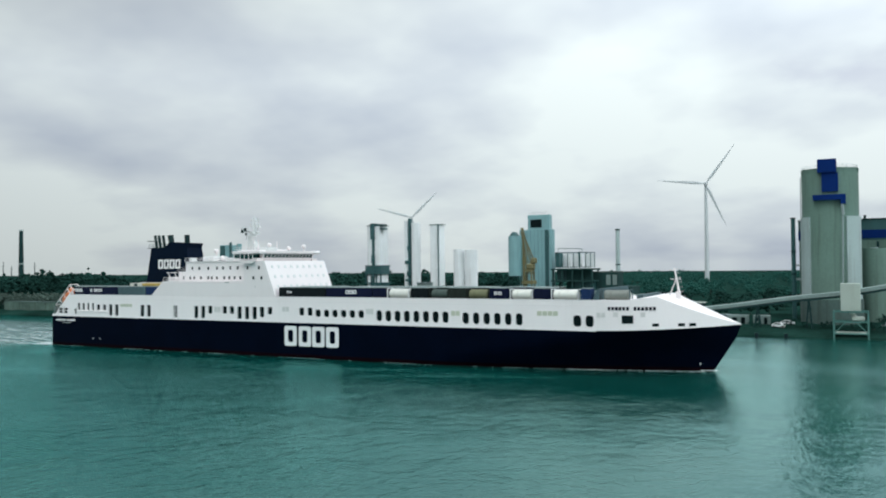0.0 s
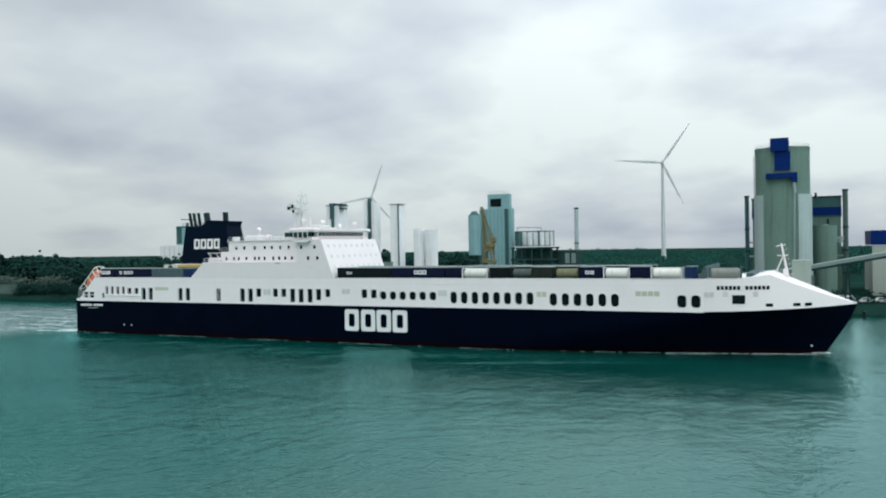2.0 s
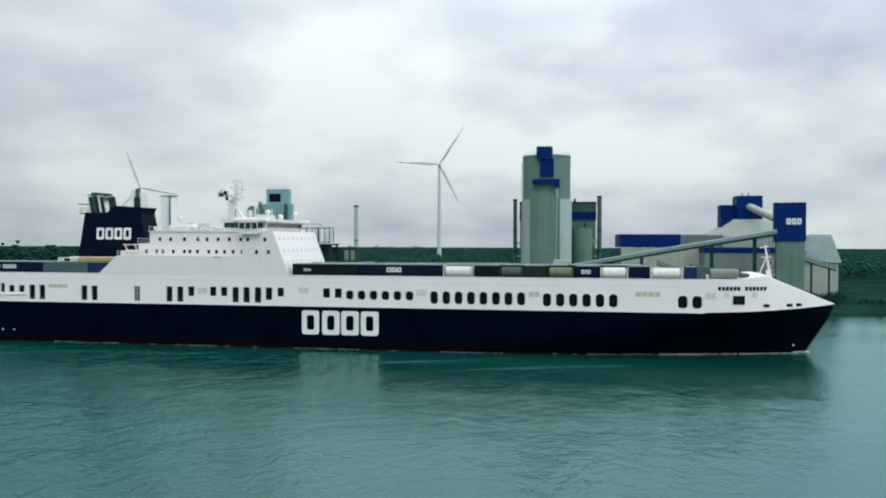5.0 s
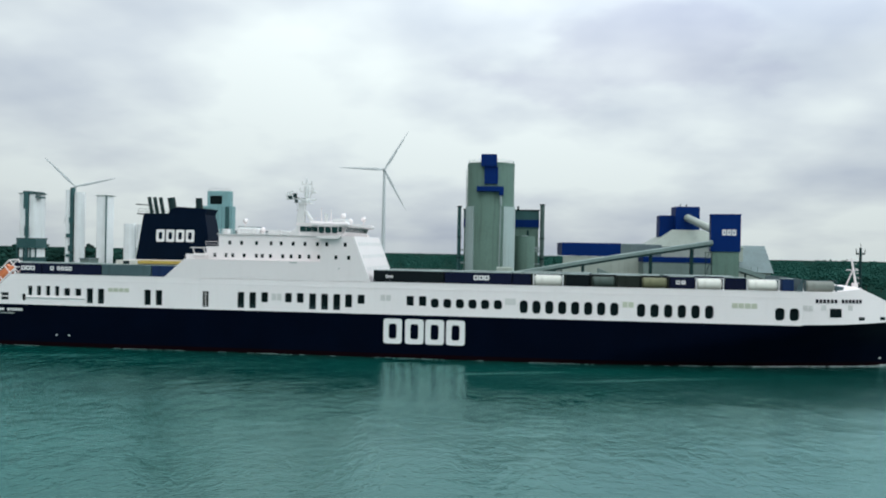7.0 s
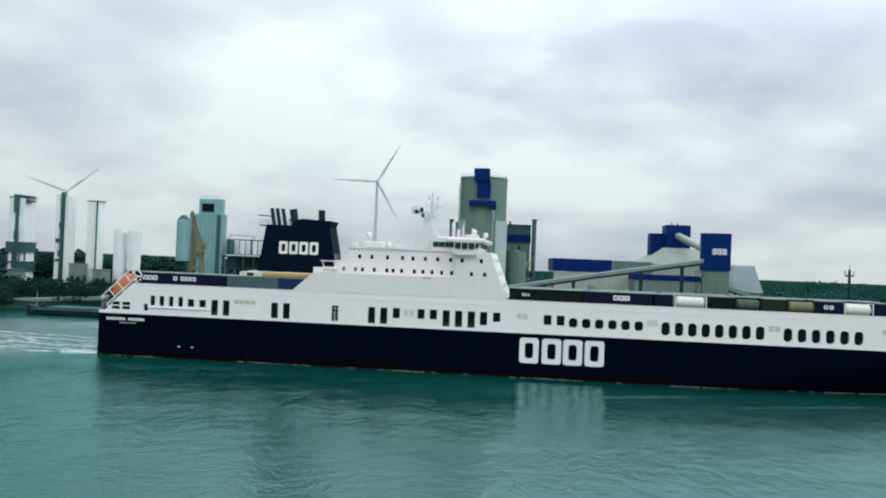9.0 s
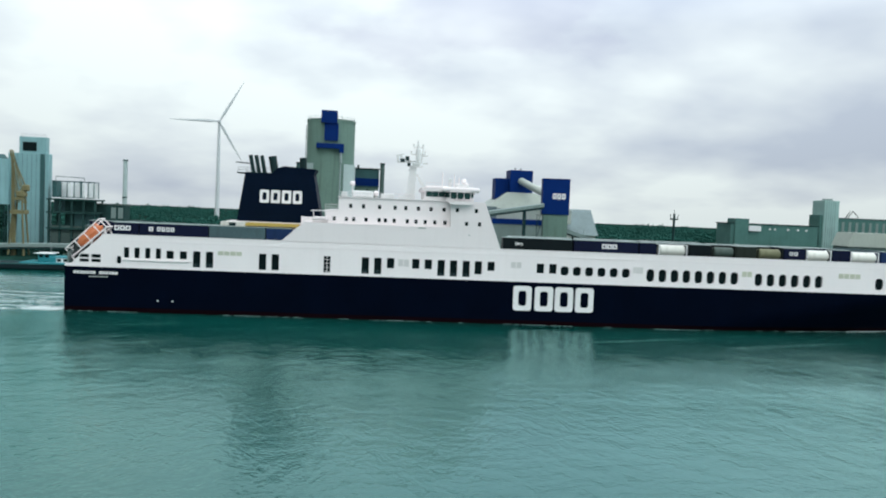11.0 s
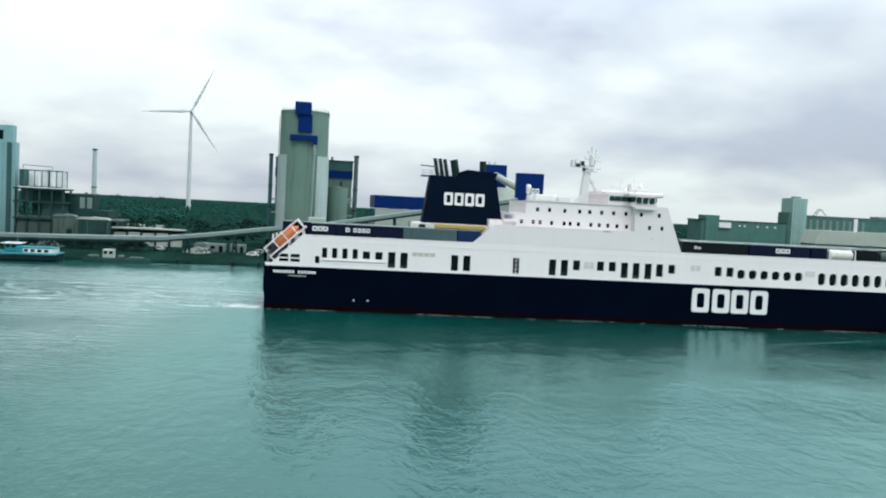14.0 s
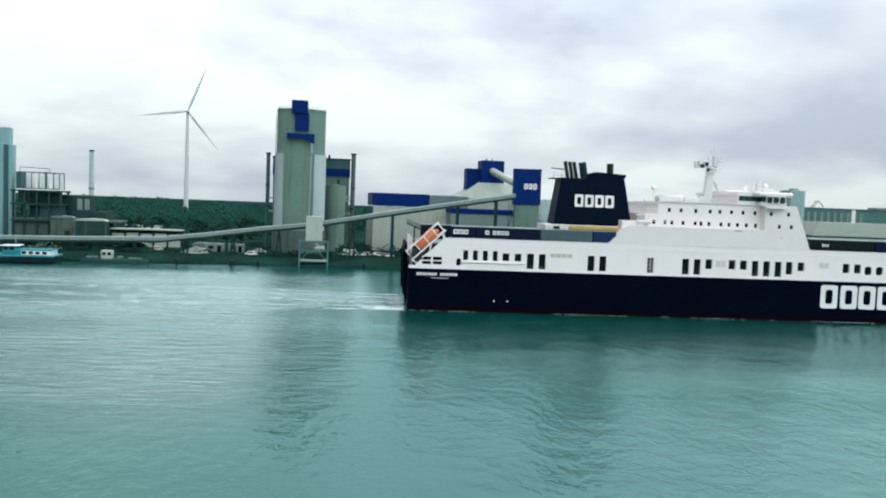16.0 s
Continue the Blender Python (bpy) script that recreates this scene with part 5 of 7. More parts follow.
solid("stair", lambda b: [box(b, -tw - 1.6, -tw * 0.86, -2, 2, z, z + 0.15) for z in (4, 8, 12, 16, 20)] + [tube(b, (-tw - 1.5, -2, 0), (-tw - 1.5, -2, 20), 0.1, n=5)] + [tube(b, (-tw - 1.5, -2, 4 * k), (-tw - 0.2, -2, 4 * k + 4), 0.12, n=5) for k in range(5)], STEELDARK, tower)

# clinker store: long shed with pyramid hopper and blue heads
HY = 318.0
store = thing("clinker_store", (0, HY, GROUND), 0, "long grey clinker store with blue gable cladding and a pyramid roof", "industrial building")


def hx(az, d=0):
    return bx(az, HY + d)


def hz(e, az, d=0):
    return bz(e, az, HY + d) - GROUND


solid("wall", lambda b: (box(b, hx(30.9), hx(44.6), 0, 40, 0, hz(-0.0250, 38)), box(b, hx(30.9), hx(36.4), -0.6, 0, 0, hz(-0.0095, 33))), CLADPALE, store)


def shed_roof(bm):
    z0, z1 = hz(-0.0180, 40), hz(0.0066, 40, 16)
    a = [bm.verts.new(q) for q in ((hx(36.3), -1.0, z0), (hx(44.75), -1.0, hz(-0.0250, 44.8)), (hx(44.2, 16), 16, z1), (hx(35.0, 16), 16, z1), (hx(44.75), 41, z0), (hx(36.3), 41, z0))]
    bm.faces.new((a[0], a[1], a[2], a[3]))
    bm.faces.new((a[3], a[2], a[4], a[5]))
    bm.faces.new((a[1], a[4], a[2]))
    bm.faces.new((a[0], a[3], a[5]))
    bm.faces.new((a[0], a[5], a[4], a[1]))


solid("roof", shed_roof, ROOFGREY, store, "grey fibre-cement roof")
solid("blue_gable", lambda b: box(b, hx(30.82), hx(34.85), -0.9, 30, hz(-0.0090, 32), hz(0.0069, 32)), CLADBLUE, store, "ultramarine sheet cladding")
solid("grey_gable", lambda b: box(b, hx(34.85), hx(37.6), -0.6, 30, hz(-0.0090, 36), hz(0.0060, 36)), ROOFGREY, store)
solid("front_annex", lambda b: box(b, hx(36.43, -12), hx(40.85, -12), -12, 0, 0, hz(-0.0150, 38, -12)), CLADGREY, store)
solid("annex_band", lambda b: box(b, hx(36.40, -12), hx(40.88, -12), -12.2, 0.2, hz(-0.0150, 38, -12), hz(-0.0087, 38, -12)), CLADBLUE, store)
solid("annex_door", lambda b: [box(b, hx(37.0 + 0.9 * k, -12), hx(37.6 + 0.9 * k, -12), -12.15, -12, 0.2, 4.5) for k in range(4)], CONCRETE_DARK, store)


def pyramid(bm):
    d = 8
    top = [(hx(38.2, d), d - 4), (hx(40.1, d), d - 4), (hx(40.1, d), d + 8), (hx(38.2, d), d + 8)]
    low = [(hx(36.6, d), d - 8), (hx(42.6, d), d - 8), (hx(42.6, d), d + 20), (hx(36.6, d), d + 20)]
    a = [bm.verts.new((x, y, hz(0.004, 39, d))) for x, y in low]
    b = [bm.verts.new((x, y, hz(0.0240, 39, d))) for x, y in top]
    for i in range(4):
        bm.faces.new((a[i], a[(i + 1) % 4], b[(i + 1) % 4], b[i]))
    bm.faces.new(b)
    bm.faces.new(a[::-1])
    box(bm, low[0][0] + 0.5, low[1][0] - 0.5, d - 7.6, d + 19, hz(-0.012, 39, d), hz(0.004, 39, d))


solid("pyramid_roof", pyramid, CLADPALE, store, "pale hopper-shaped roof")
solid("blue_head", lambda b: bevbox(b, hx(38.5, 4), hx(40.08, 4), 4, 13, hz(0.0232, 39, 4), hz(0.0518, 39, 4), 0.08), CLADBLUE, store, "ultramarine lift head")
solid("blue_head", lambda b: bevbox(b, hx(37.46, 7), hx(38.6, 7), 7, 14, hz(0.0153, 38, 7), hz(0.0412, 38, 7), 0.08), CLADBLUE, store, "ultramarine lift head")
solid("roof_vent", lambda b: [tube(b, (hx(38.8 + 0.4 * k, 6), 6, hz(0.05, 39)), (hx(38.8 + 0.4 * k, 6), 6, hz(0.0555, 39)), 0.2, n=6) for k in range(2)], STEELDARK, store)
solid("cross_duct", lambda b: tube(b, (hx(39.3, 3), 3.5, hz(0.0385, 39.3, 3)), (bx(41.0, TY + 4), TY + 4 - HY, bz(0.024, 41, TY + 4) - GROUND), 1.4, n=14), CLADPALE, store, "pale inclined duct", True)
solid("roof_sheet", lambda b: [box(b, hx(36.6 + 0.42 * k), hx(36.6 + 0.42 * k) + 0.12, -1.3, -0.95, hz(-0.025, 40), hz(-0.0183, 40)) for k in range(18)], CLADGREY, store)

# short galleries that feed the store
for n_, (a0, e0, a1, e1, y) in enumerate(((33.32, -0.0237, 35.55, -0.0394, 296.0), (42.56, -0.0180, 44.44, -0.0284, 300.0))):
    fd = thing("feed_conveyor", (0, y, 0), 0, "short inclined pale conveyor beside the store", "conveyor", "short conveyors at the store")
    p, q = Vector((bx(a0, y), 0, bz(e0, a0, y))), Vector((bx(a1, y), 0, bz(e1, a1, y)))
    solid("gallery", lambda b: prism(b, [(p.x, p.z), (q.x, q.z), (q.x, q.z - 1.5), (p.x, p.z - 1.5)], -1, 1), CLADGREY, fd)
    solid("soffit", lambda b: prism(b, [(p.x, p.z - 1.5), (q.x, q.z - 1.5), (q.x, q.z - 1.9), (p.x, p.z - 1.9)], -0.8, 0.8), STEELDARK, fd)
    for f_ in (0.25, 0.8):
        m_ = p.lerp(q, f_)
        solid("leg", lambda b: box(b, m_.x - 0.25, m_.x + 0.25, -0.4, 0.4, GROUND - 0.3, m_.z - 1.8), STEELDARK, fd)

# teal works: lift tower, round bin, frame building
WY = 305.0
works = thing("batching_tower", (bx(6.9, WY), WY, GROUND), 0, "tall teal sheet-clad batching tower", "tower")
wx = lambda az: bx(az, WY) - bx(6.9, WY)
wz = lambda e: bz(e, 7, WY) - GROUND
solid("shaft", lambda b: bevbox(b, wx(5.45), wx(7.72), 0, 3.6, 0, wz(0.043), 0.1), TEAL, works)
solid("head", lambda b: bevbox(b, wx(6.02), wx(7.55), 0.4, 3.4, wz(0.043), wz(0.0612), 0.1), TEAL, works)
solid("louvre", lambda b: box(b, wx(6.22), wx(7.0), 0.25, 0.5, wz(0.0455), wz(0.0555)), PANE_AND_SHADE, works)
solid("corner_trunking", lambda b: box(b, wx(7.25), wx(7.5), -0.3, 0.1, 0.5, wz(0.0425)), TEALDARK, works)
solid("cladding_seam", lambda b: [box(b, wx(5.45 + 0.26 * k), wx(5.45 + 0.26 * k) + 0.08, -0.05, 0.02, 0.5, wz(0.0425)) for k in range(1, 7)], TEALDARK, works)
solid("roof_rail", lambda b: rails(b, [(wx(6.1), 0.6, wz(0.0612)), (wx(7.5), 0.6, wz(0.0612))]), STEEL, works)
bin_ = thing("round_bin", (bx(5.1, 300), 300, GROUND), 0, "round grey-teal aggregate bin beside the tower", "silo")
solid("drum", lambda b: shell(b, 2.5, bz(-0.014, 5, 300) - GROUND, bz(0.035, 5, 300) - GROUND, 24), TEAL, bin_, smooth=True)
solid("bin_leg", lambda b: [tube(b, (1.9 * sx_, 1.9 * sy_, 0), (1.9 * sx_, 1.9 * sy_, bz(-0.014, 5, 300) - GROUND), 0.25, n=6) for sx_ in (-1, 1) for sy_ in (-1, 1)], STEELDARK, bin_)
solid("cap", lambda b: tube(b, (0, 0, bz(0.035, 5, 300) - GROUND), (0, 0, bz(0.040, 5, 300) - GROUND), 2.2, 0.9, n=16), TEALDARK, bin_)

# yellow crane on the quay
crane = thing("quay_crane", (bx(6.1, 277), 277, GROUND), 0, "weathered yellow lattice quay crane with its jib raised", "crane")
cz = lambda e: bz(e, 6, 277) - GROUND
cxx = lambda az: bx(az, 277) - bx(6.1, 277)


def jib(bm):
    a, b = Vector((cxx(6.25), 0, cz(-0.012))), Vector((cxx(5.62), 0, cz(0.0455)))
    n = 9
    for s in (-1, 1):
        for r in (-1, 1):
            tube(bm, a + Vector((s * 1.1, r * 0.9, 0)), b + Vector((s * 0.3, r * 0.3, 0)), 0.16, n=5)
    for k in range(n):
        p, q = a.lerp(b, k / n), a.lerp(b, (k + 1) / n)
        w, w2 = 1.1 - 0.8 * k / n, 1.1 - 0.8 * (k + 1) / n
        tube(bm, p + Vector((-w, -0.9, 0)), q + Vector((w2, -0.9, 0)), 0.1, n=5)
        tube(bm, p + Vector((w, -0.9, 0)), q + Vector((-w2, -0.9, 0)), 0.1, n=5)


solid("jib", jib, OCHRE, crane)
solid("machine_house", lambda b: (bevbox(b, -0.6, 2.0, -1.4, 1.6, cz(-0.006), cz(0.001), 0.4), bevbox(b, 0.9, 2.9, -1.0, 1.0, cz(0.001), cz(0.008), 0.3), tube(b, (1.9, 0, cz(0.006)), (-1.9, 0, cz(0.036)), 0.22, n=6), tube(b, (-1.6, 0, 0), (-2.2, 0, cz(0.036)), 0.8, 0.45, n=8)), OCHRE, crane)
solid("portal", lambda b: [tube(b, (2.4 * s, 2.2 * r, 0), (1.2 * s, 1.2 * r, cz(-0.006)), 0.32, n=6) for s in (-1, 1) for r in (-1, 1)] + [box(b, -2.2, 2.2, -2.0, 2.0, cz(-0.024), cz(-0.02)), box(b, -1.4, 1.4, -1.4, 1.4, cz(-0.009), cz(-0.006))], OCHRE, crane)
solid("back_stay", lambda b: tube(b, (2.0, 0, cz(0.002)), (cxx(5.66), 0, cz(0.044)), 0.1, n=5), STEELDARK, crane)

# open frame building
FY = 300.0
frame_b = thing("frame_building", (bx(7.7, FY), FY, GROUND), 0, "open concrete and steel frame works beside the teal tower", "industrial building")
fz = lambda e: bz(e, 9, FY) - GROUND
fw = bx(10.5, FY) - bx(7.7, FY)
solid("column", lambda b: [box(b, x - 0.3, x + 0.3, y - 0.3, y + 0.3, 0, fz(-0.006)) for x in (0.3, fw * 0.25, fw * 0.5, fw * 0.75, fw - 0.3) for y in (0.3, 9)], DARKWORKS, frame_b)
solid("floor_slab", lambda b: [box(b, -0.4, fw + 0.4, -0.4, 10, z, z + 0.6) for z in (fz(-0.0075), fz(-0.022), fz(-0.040))], DARKWORKS, frame_b)
solid("infill", lambda b: (box(b, fw * 0.28, fw * 0.7, 1, 8, 0, fz(-0.040)), box(b, fw * 0.52, fw - 0.6, 2, 8, fz(-0.0395), fz(-0.022)), box(b, 0.6, fw * 0.45, 4, 8, fz(-0.0215), fz(-0.0075))), TEALDARK, frame_b)
for a_, b_ in ((0.06, 0.33), (0.36, 0.62), (0.67, 0.91)):
    solid("lantern_panel", lambda b: box(b, fw * a_, fw * b_, 7.4, 7.6, fz(-0.0045), fz(0.0125)), TOWERPALE, frame_b)
solid("lantern_end", lambda b: box(b, fw * 0.03, fw * 0.13, 2.6, 7.3, fz(-0.0045), fz(0.0135)), TEALDARK, frame_b)
solid("lantern_post", lambda b: box(b, fw * 0.63, fw * 0.67, 2.0, 2.2, fz(-0.0045), fz(0.0150)), TEALDARK, frame_b)
solid("retaining_wall", lambda b: (box(b, 0.7, fw * 0.72, 0.7, 1.3, 0, fz(-0.036)), box(b, fw * 0.86, fw - 0.7, 0.7, 1.3, 0, fz(-0.036))), CONCRETE_DARK, frame_b, "stained concrete wall of the ground floor")
solid("upper_infill", lambda b: box(b, fw * 0.3, fw - 0.7, 3.2, 3.8, fz(-0.0395), fz(-0.0075)), DARKWORKS, frame_b)
solid("lantern_rear_frame", lambda b: [box(b, fw * q - 0.12, fw * q + 0.12, 7.7, 8, fz(-0.0045), fz(0.0135)) for q in (0.05, 0.28, 0.5, 0.72, 0.92)] + [box(b, fw * 0.04, fw * 0.93, 7.7, 8, z, z + 0.3) for z in (fz(-0.0045), fz(0.0135))] + [box(b, fw * q - 0.1, fw * q + 0.1, 2.5, 7.7, fz(0.0135), fz(0.0135) + 0.25) for q in (0.05, 0.5, 0.92)], TEALDARK, frame_b)
solid("lantern_frame", lambda b: [box(b, fw * q - 0.12, fw * q + 0.12, 2.2, 2.5, fz(-0.0045), fz(0.0145)) for q in (0.05, 0.2, 0.35, 0.5, 0.66, 0.8, 0.92)] + [box(b, fw * 0.04, fw * 0.93, 2.2, 2.5, z, z + 0.3) for z in (fz(-0.0045), fz(0.0135))] + [tube(b, (fw * 0.1, 3, fz(0.014)), (fw * 0.1, 3, fz(0.0195)), 0.1, n=5), tube(b, (fw * 0.7, 3, fz(0.014)), (fw * 0.7, 3, fz(0.0185)), 0.1, n=5), tube(b, (fw * 0.1, 3, fz(0.0195)), (fw * 0.7, 3, fz(0.0185)), 0.12, n=5)], TEALDARK, frame_b)
low = thing("low_works", (bx(10.5, 304), 304, GROUND), 0, "low dark concrete works with open bays", "industrial building")
lw = bx(13.8, 304) - bx(10.5, 304)
solid("wall", lambda b: (box(b, 0, lw, 3, 14, 0, bz(-0.040, 12, 304) - GROUND), box(b, lw * 0.55, lw * 0.8, 1, 14, 0, bz(-0.028, 12, 304) - GROUND)), DARKWORKS, low)
solid("roof", lambda b: box(b, -0.4, lw + 0.6, 0, 15, bz(-0.040, 12, 304) - GROUND, bz(-0.038, 12, 304) - GROUND), CONCRETE_DARK, low)
solid("column", lambda b: [box(b, lw * q, lw * q + 0.5, 0.4, 0.9, 0, bz(-0.040, 12, 304) - GROUND) for q in (0, 0.2, 0.4, 0.6, 0.8, 0.96)], CONCRETE_DARK, low)

# dark gallery block between the frame and the chimney, long open shed beyond it
gb = thing("gallery_block", (bx(10.45, 308), 308, GROUND), 0, "dark upper gallery block beside the open frame works", "industrial building")
gw = bx(12.25, 308) - bx(10.45, 308)
gz = lambda e: bz(e, 11.4, 308) - GROUND
solid("wall", lambda b: box(b, 0, gw, 0, 8, 0, gz(-0.011)), DARKWORKS, gb)
solid("roof", lambda b: box(b, -0.3, gw + 0.3, -0.3, 8.3, gz(-0.011), gz(-0.0095)), CONCRETE_DARK, gb)
for q in (0.56, 0.8):
    solid("shutter", lambda b: box(b, gw * q, gw * (q + 0.16), -0.12, 0.05, gz(-0.026), gz(-0.0135)), CLADGREY, gb)
os_ = thing("open_shed", (bx(13.45, 300), 300, GROUND), 0, "long low open shed with pale goods between dark posts", "shed")
ow = bx(17.9, 300) - bx(13.45, 300)
solid("roof", lambda b: prism(b, [(-0.3, 6.1), (ow + 0.3, 6.1), (ow + 0.3, 6.4), (ow * 0.5, 6.6), (-0.3, 6.45)], -0.4, 5.4), CLADPALE, os_)
solid("back_wall", lambda b: box(b, 0, ow, 4.6, 5.0, 0, 6.1), DARKWORKS, os_)
for k in range(6):
    solid("post", lambda b: box(b, ow * k / 5 - 0.2, ow * k / 5 + 0.2, -0.2, 0.2, 0, 6.1), STEELDARK, os_)
for k in range(5):
    solid("goods_stack", lambda b: bevbox(b, ow * (k + 0.08) / 5, ow * (k + 0.93) / 5, 0.4, 2.8, 0, 4.7 + 0.2 * (k % 2), 0.15), CLADPALE, os_)

# chimney
st = thing("chimney", (bx(12.27, 330), 330, GROUND), 0, "slender grey-green steel chimney", "chimney")
chh = bz(0.0422, 12.27, 330) - GROUND
solid("shaft", lambda b: tube(b, (0, 0, 0), (0, 0, chh), 1.0, 0.8, n=16), CONCRETE_PALE, st, smooth=True)
solid("band", lambda b: [tube(b, (0, 0, z), (0, 0, z + 0.4), 1.05, n=16) for z in (10, 20, chh - 0.6)] + [box(b, -2.2, 2.2, -1.2, 1.2, 0, 10.5)], STEELDARK, st)

# pale process towers further along
PY = 345.0
for az0, az1, e, style in ((-5.10, -4.15, 0.0500, 0), (-2.70, -1.62, 0.0560, 1), (-0.74, -0.02, 0.0508, 2), (0.80, 1.50, 0.0194, 3), (1.60, 2.42, 0.0186, 3)):
    w = bx(az1, PY) - bx(az0, PY)
    top = bz(e, (az0 + az1) / 2, PY) - GROUND
    tw2 = thing("process_tower", (bx((az0 + az1) / 2, PY), PY, GROUND), 0, ("pale tower with dark platforms and a service shaft", "twin pale towers with a dark service shaft between them", "pale square tower with a corner ladder", "pale round storage silo")[style], "tower", "pale towers along the bank")
    if style == 3:
        solid("shaft", lambda b: shell(b, w / 2, 0, top, 26), TOWERPALE, tw2, smooth=True)
        continue
    if style == 1:
        solid("shaft", lambda b: tube(b, (w * 0.24, 0, 0), (w * 0.24, 0, top - 1.2), w * 0.26, n=20), TOWERPALE, tw2, smooth=True)
        solid("shaft", lambda b: tube(b, (-w * 0.38, 0, 0), (-w * 0.38, 0, top), w * 0.14, n=14), TOWERPALE, tw2, smooth=True)
        solid("service_shaft", lambda b: (box(b, -w * 0.22, -w * 0.10, -1, 1, 0, top + 1), box(b, -w * 0.4, 0, -1.4, 1.4, 13, 14.2), box(b, -w * 0.42, -w * 0.05, -1.4, 1.4, 21.5, 23.2), box(b, -w * 0.3, -w * 0.04, -1.3, 1.3, 15.5, 18), box(b, -w * 0.26, -w * 0.05, -1.3, 1.3, 28, 30.5)), TEALDARK, tw2)
    else:
        solid("shaft", lambda b: bevbox(b, -w / 2, w / 2, -w / 2, w / 2, 0, top, 0.5), TOWERPALE, tw2)
        solid("service_shaft", lambda b: box(b, (-w * 0.06 if not style else w * 0.34), (w * 0.08 if not style else w * 0.40), -w / 2 - 0.8, -w / 2, 4, top), TEALDARK, tw2)
        solid("head", lambda b: box(b, -w * 0.5 - 0.15, w * 0.5 + 0.5, -w / 2 - 0.3, w / 2, top - 0.3, top), TEALDARK if not style else CLADGREY, tw2)
        if not style:
            solid("roof_gear", lambda b: box(b, -w * 0.22, w * 0.12, -w / 2 - 0.6, 2, top, top + 0.9), TEALDARK, tw2)
            solid("side_landing", lambda b: (box(b, w * 0.45, w * 0.72, -w / 2 - 0.6, 0, top - 0.2, top + 0.5), box(b, w * 0.5, w * 0.75, -w / 2 - 0.6, 0, top - 2.2, top - 1.5), box(b, w * 0.55, w * 0.6, -w / 2 - 0.6, -w / 2 - 0.4, top - 2, top)), TEALDARK, tw2)
            solid("duct_box", lambda b: box(b, -w * 0.16, w * 0.13, -w / 2 - 1.0, -w / 2 - 0.8, top - 7, top - 0.4), TEALDARK, tw2)
            solid("duct_box", lambda b: box(b, -w * 0.10, w * 0.16, -w / 2 - 1.0, -w / 2 - 0.8, 22, 26), TEALDARK, tw2)
            solid("platform", lambda b: [box(b, -w * 0.58, w * 0.58, -w * 0.6, w * 0.6, z, z + 0.5) for z in (8, 12, 16.5, 20.5)] + [box(b, x * w * 0.54 - 0.25, x * w * 0.54 + 0.25, -w * 0.58, -w * 0.5, 0, 20.5) for x in (-1, -0.3, 0.4, 1)] + [box(b, -w * 0.56, w * 0.56, -w * 0.57, w * 0.5, 17.0, 20.5), box(b, -w * 0.2, w * 0.56, -w * 0.57, w * 0.5, 8.5, 12)], TEALDARK, tw2)
for az, w, e in ((-5.0, 6, -0.030), (-1.3, 4, -0.022), (0.1, 4, -0.028)):
    sh = thing("process_shed", (bx(az, 336), 336, GROUND), 0, "low pale process building at the foot of the towers", "industrial building", "sheds under the towers")
    h = bz(e, az, 336) - GROUND
    solid("wall", lambda b: box(b, -w / 2, w / 2, -4, 4, 0, h), CLADGREY, sh)
    solid("roof", lambda b: box(b, -w / 2 - 0.3, w / 2 + 0.3, -4.3, 4.3, h, h + 0.4), ROOFGREY, sh)
    solid("door", lambda b: box(b, -w * 0.3, w * 0.1, -4.1, -3.9, 0, h * 0.6), STEELDARK, sh)

# teal lift tower, column and pale blocks further along the bank
QY = 350.0
qz = lambda e, az: bz(e, az, QY) - GROUND
lt = thing("lift_tower", (bx(-15.1, QY), QY, GROUND), 0, "teal lift tower standing over a pale block", "tower")
lx = lambda az: bx(az, QY) - bx(-15.1, QY)
solid("shaft", lambda b: bevbox(b, lx(-15.5), lx(-14.72), 0, 6, qz(0.004, -15), qz(0.0270, -15), 0.1), TEAL, lt)
solid("dark_face", lambda b: box(b, lx(-15.46), lx(-15.14), -0.15, 0.1, qz(0.006, -15), qz(0.0262, -15)), TEALDARK, lt)
solid("corner_post", lambda b: box(b, lx(-14.84), lx(-14.72), -0.3, 0.5, qz(0.004, -15), qz(0.0300, -15)), TEALDARK, lt)
solid("pale_block", lambda b: bevbox(b, lx(-16.3), lx(-14.5), -3, 8, 0, qz(0.0045, -15), 0.1), TOWERPALE, lt)
solid("panel", lambda b: [box(b, lx(-16.3 + 0.3 * k), lx(-16.3 + 0.3 * k) + 0.2, -3.15, -3.0, 1, qz(0.003, -15)) for k in range(1, 6)], CLADPALE, lt)
tc = thing("teal_column", (bx(-14.2, QY), QY, GROUND), 0, "slender pale teal vessel column", "column")
solid("shell", lambda b: tube(b, (0, 0, 0), (0, 0, qz(0.0285, -14.2)), 1.35, n=18), TEAL, tc, smooth=True)
solid("skirt", lambda b: box(b, -2.6, 2.9, -2, 2, 0, qz(-0.0045, -14.2)), TEALDARK, tc)
pb = thing("pale_store", (bx(-13.2, QY), QY, GROUND), 0, "pale square storage block on the bank", "industrial building")
solid("wall", lambda b: bevbox(b, bx(-13.9, QY) - bx(-13.2, QY), bx(-12.55, QY) - bx(-13.2, QY), -3, 8, 0, qz(0.0022, -13.2), 0.1), TOWERPALE, pb)
solid("roof", lambda b: box(b, bx(-13.92, QY) - bx(-13.2, QY), bx(-12.53, QY) - bx(-13.2, QY), -3.1, 8.1, qz(0.0022, -13.2), qz(0.0030, -13.2)), CLADPALE, pb)
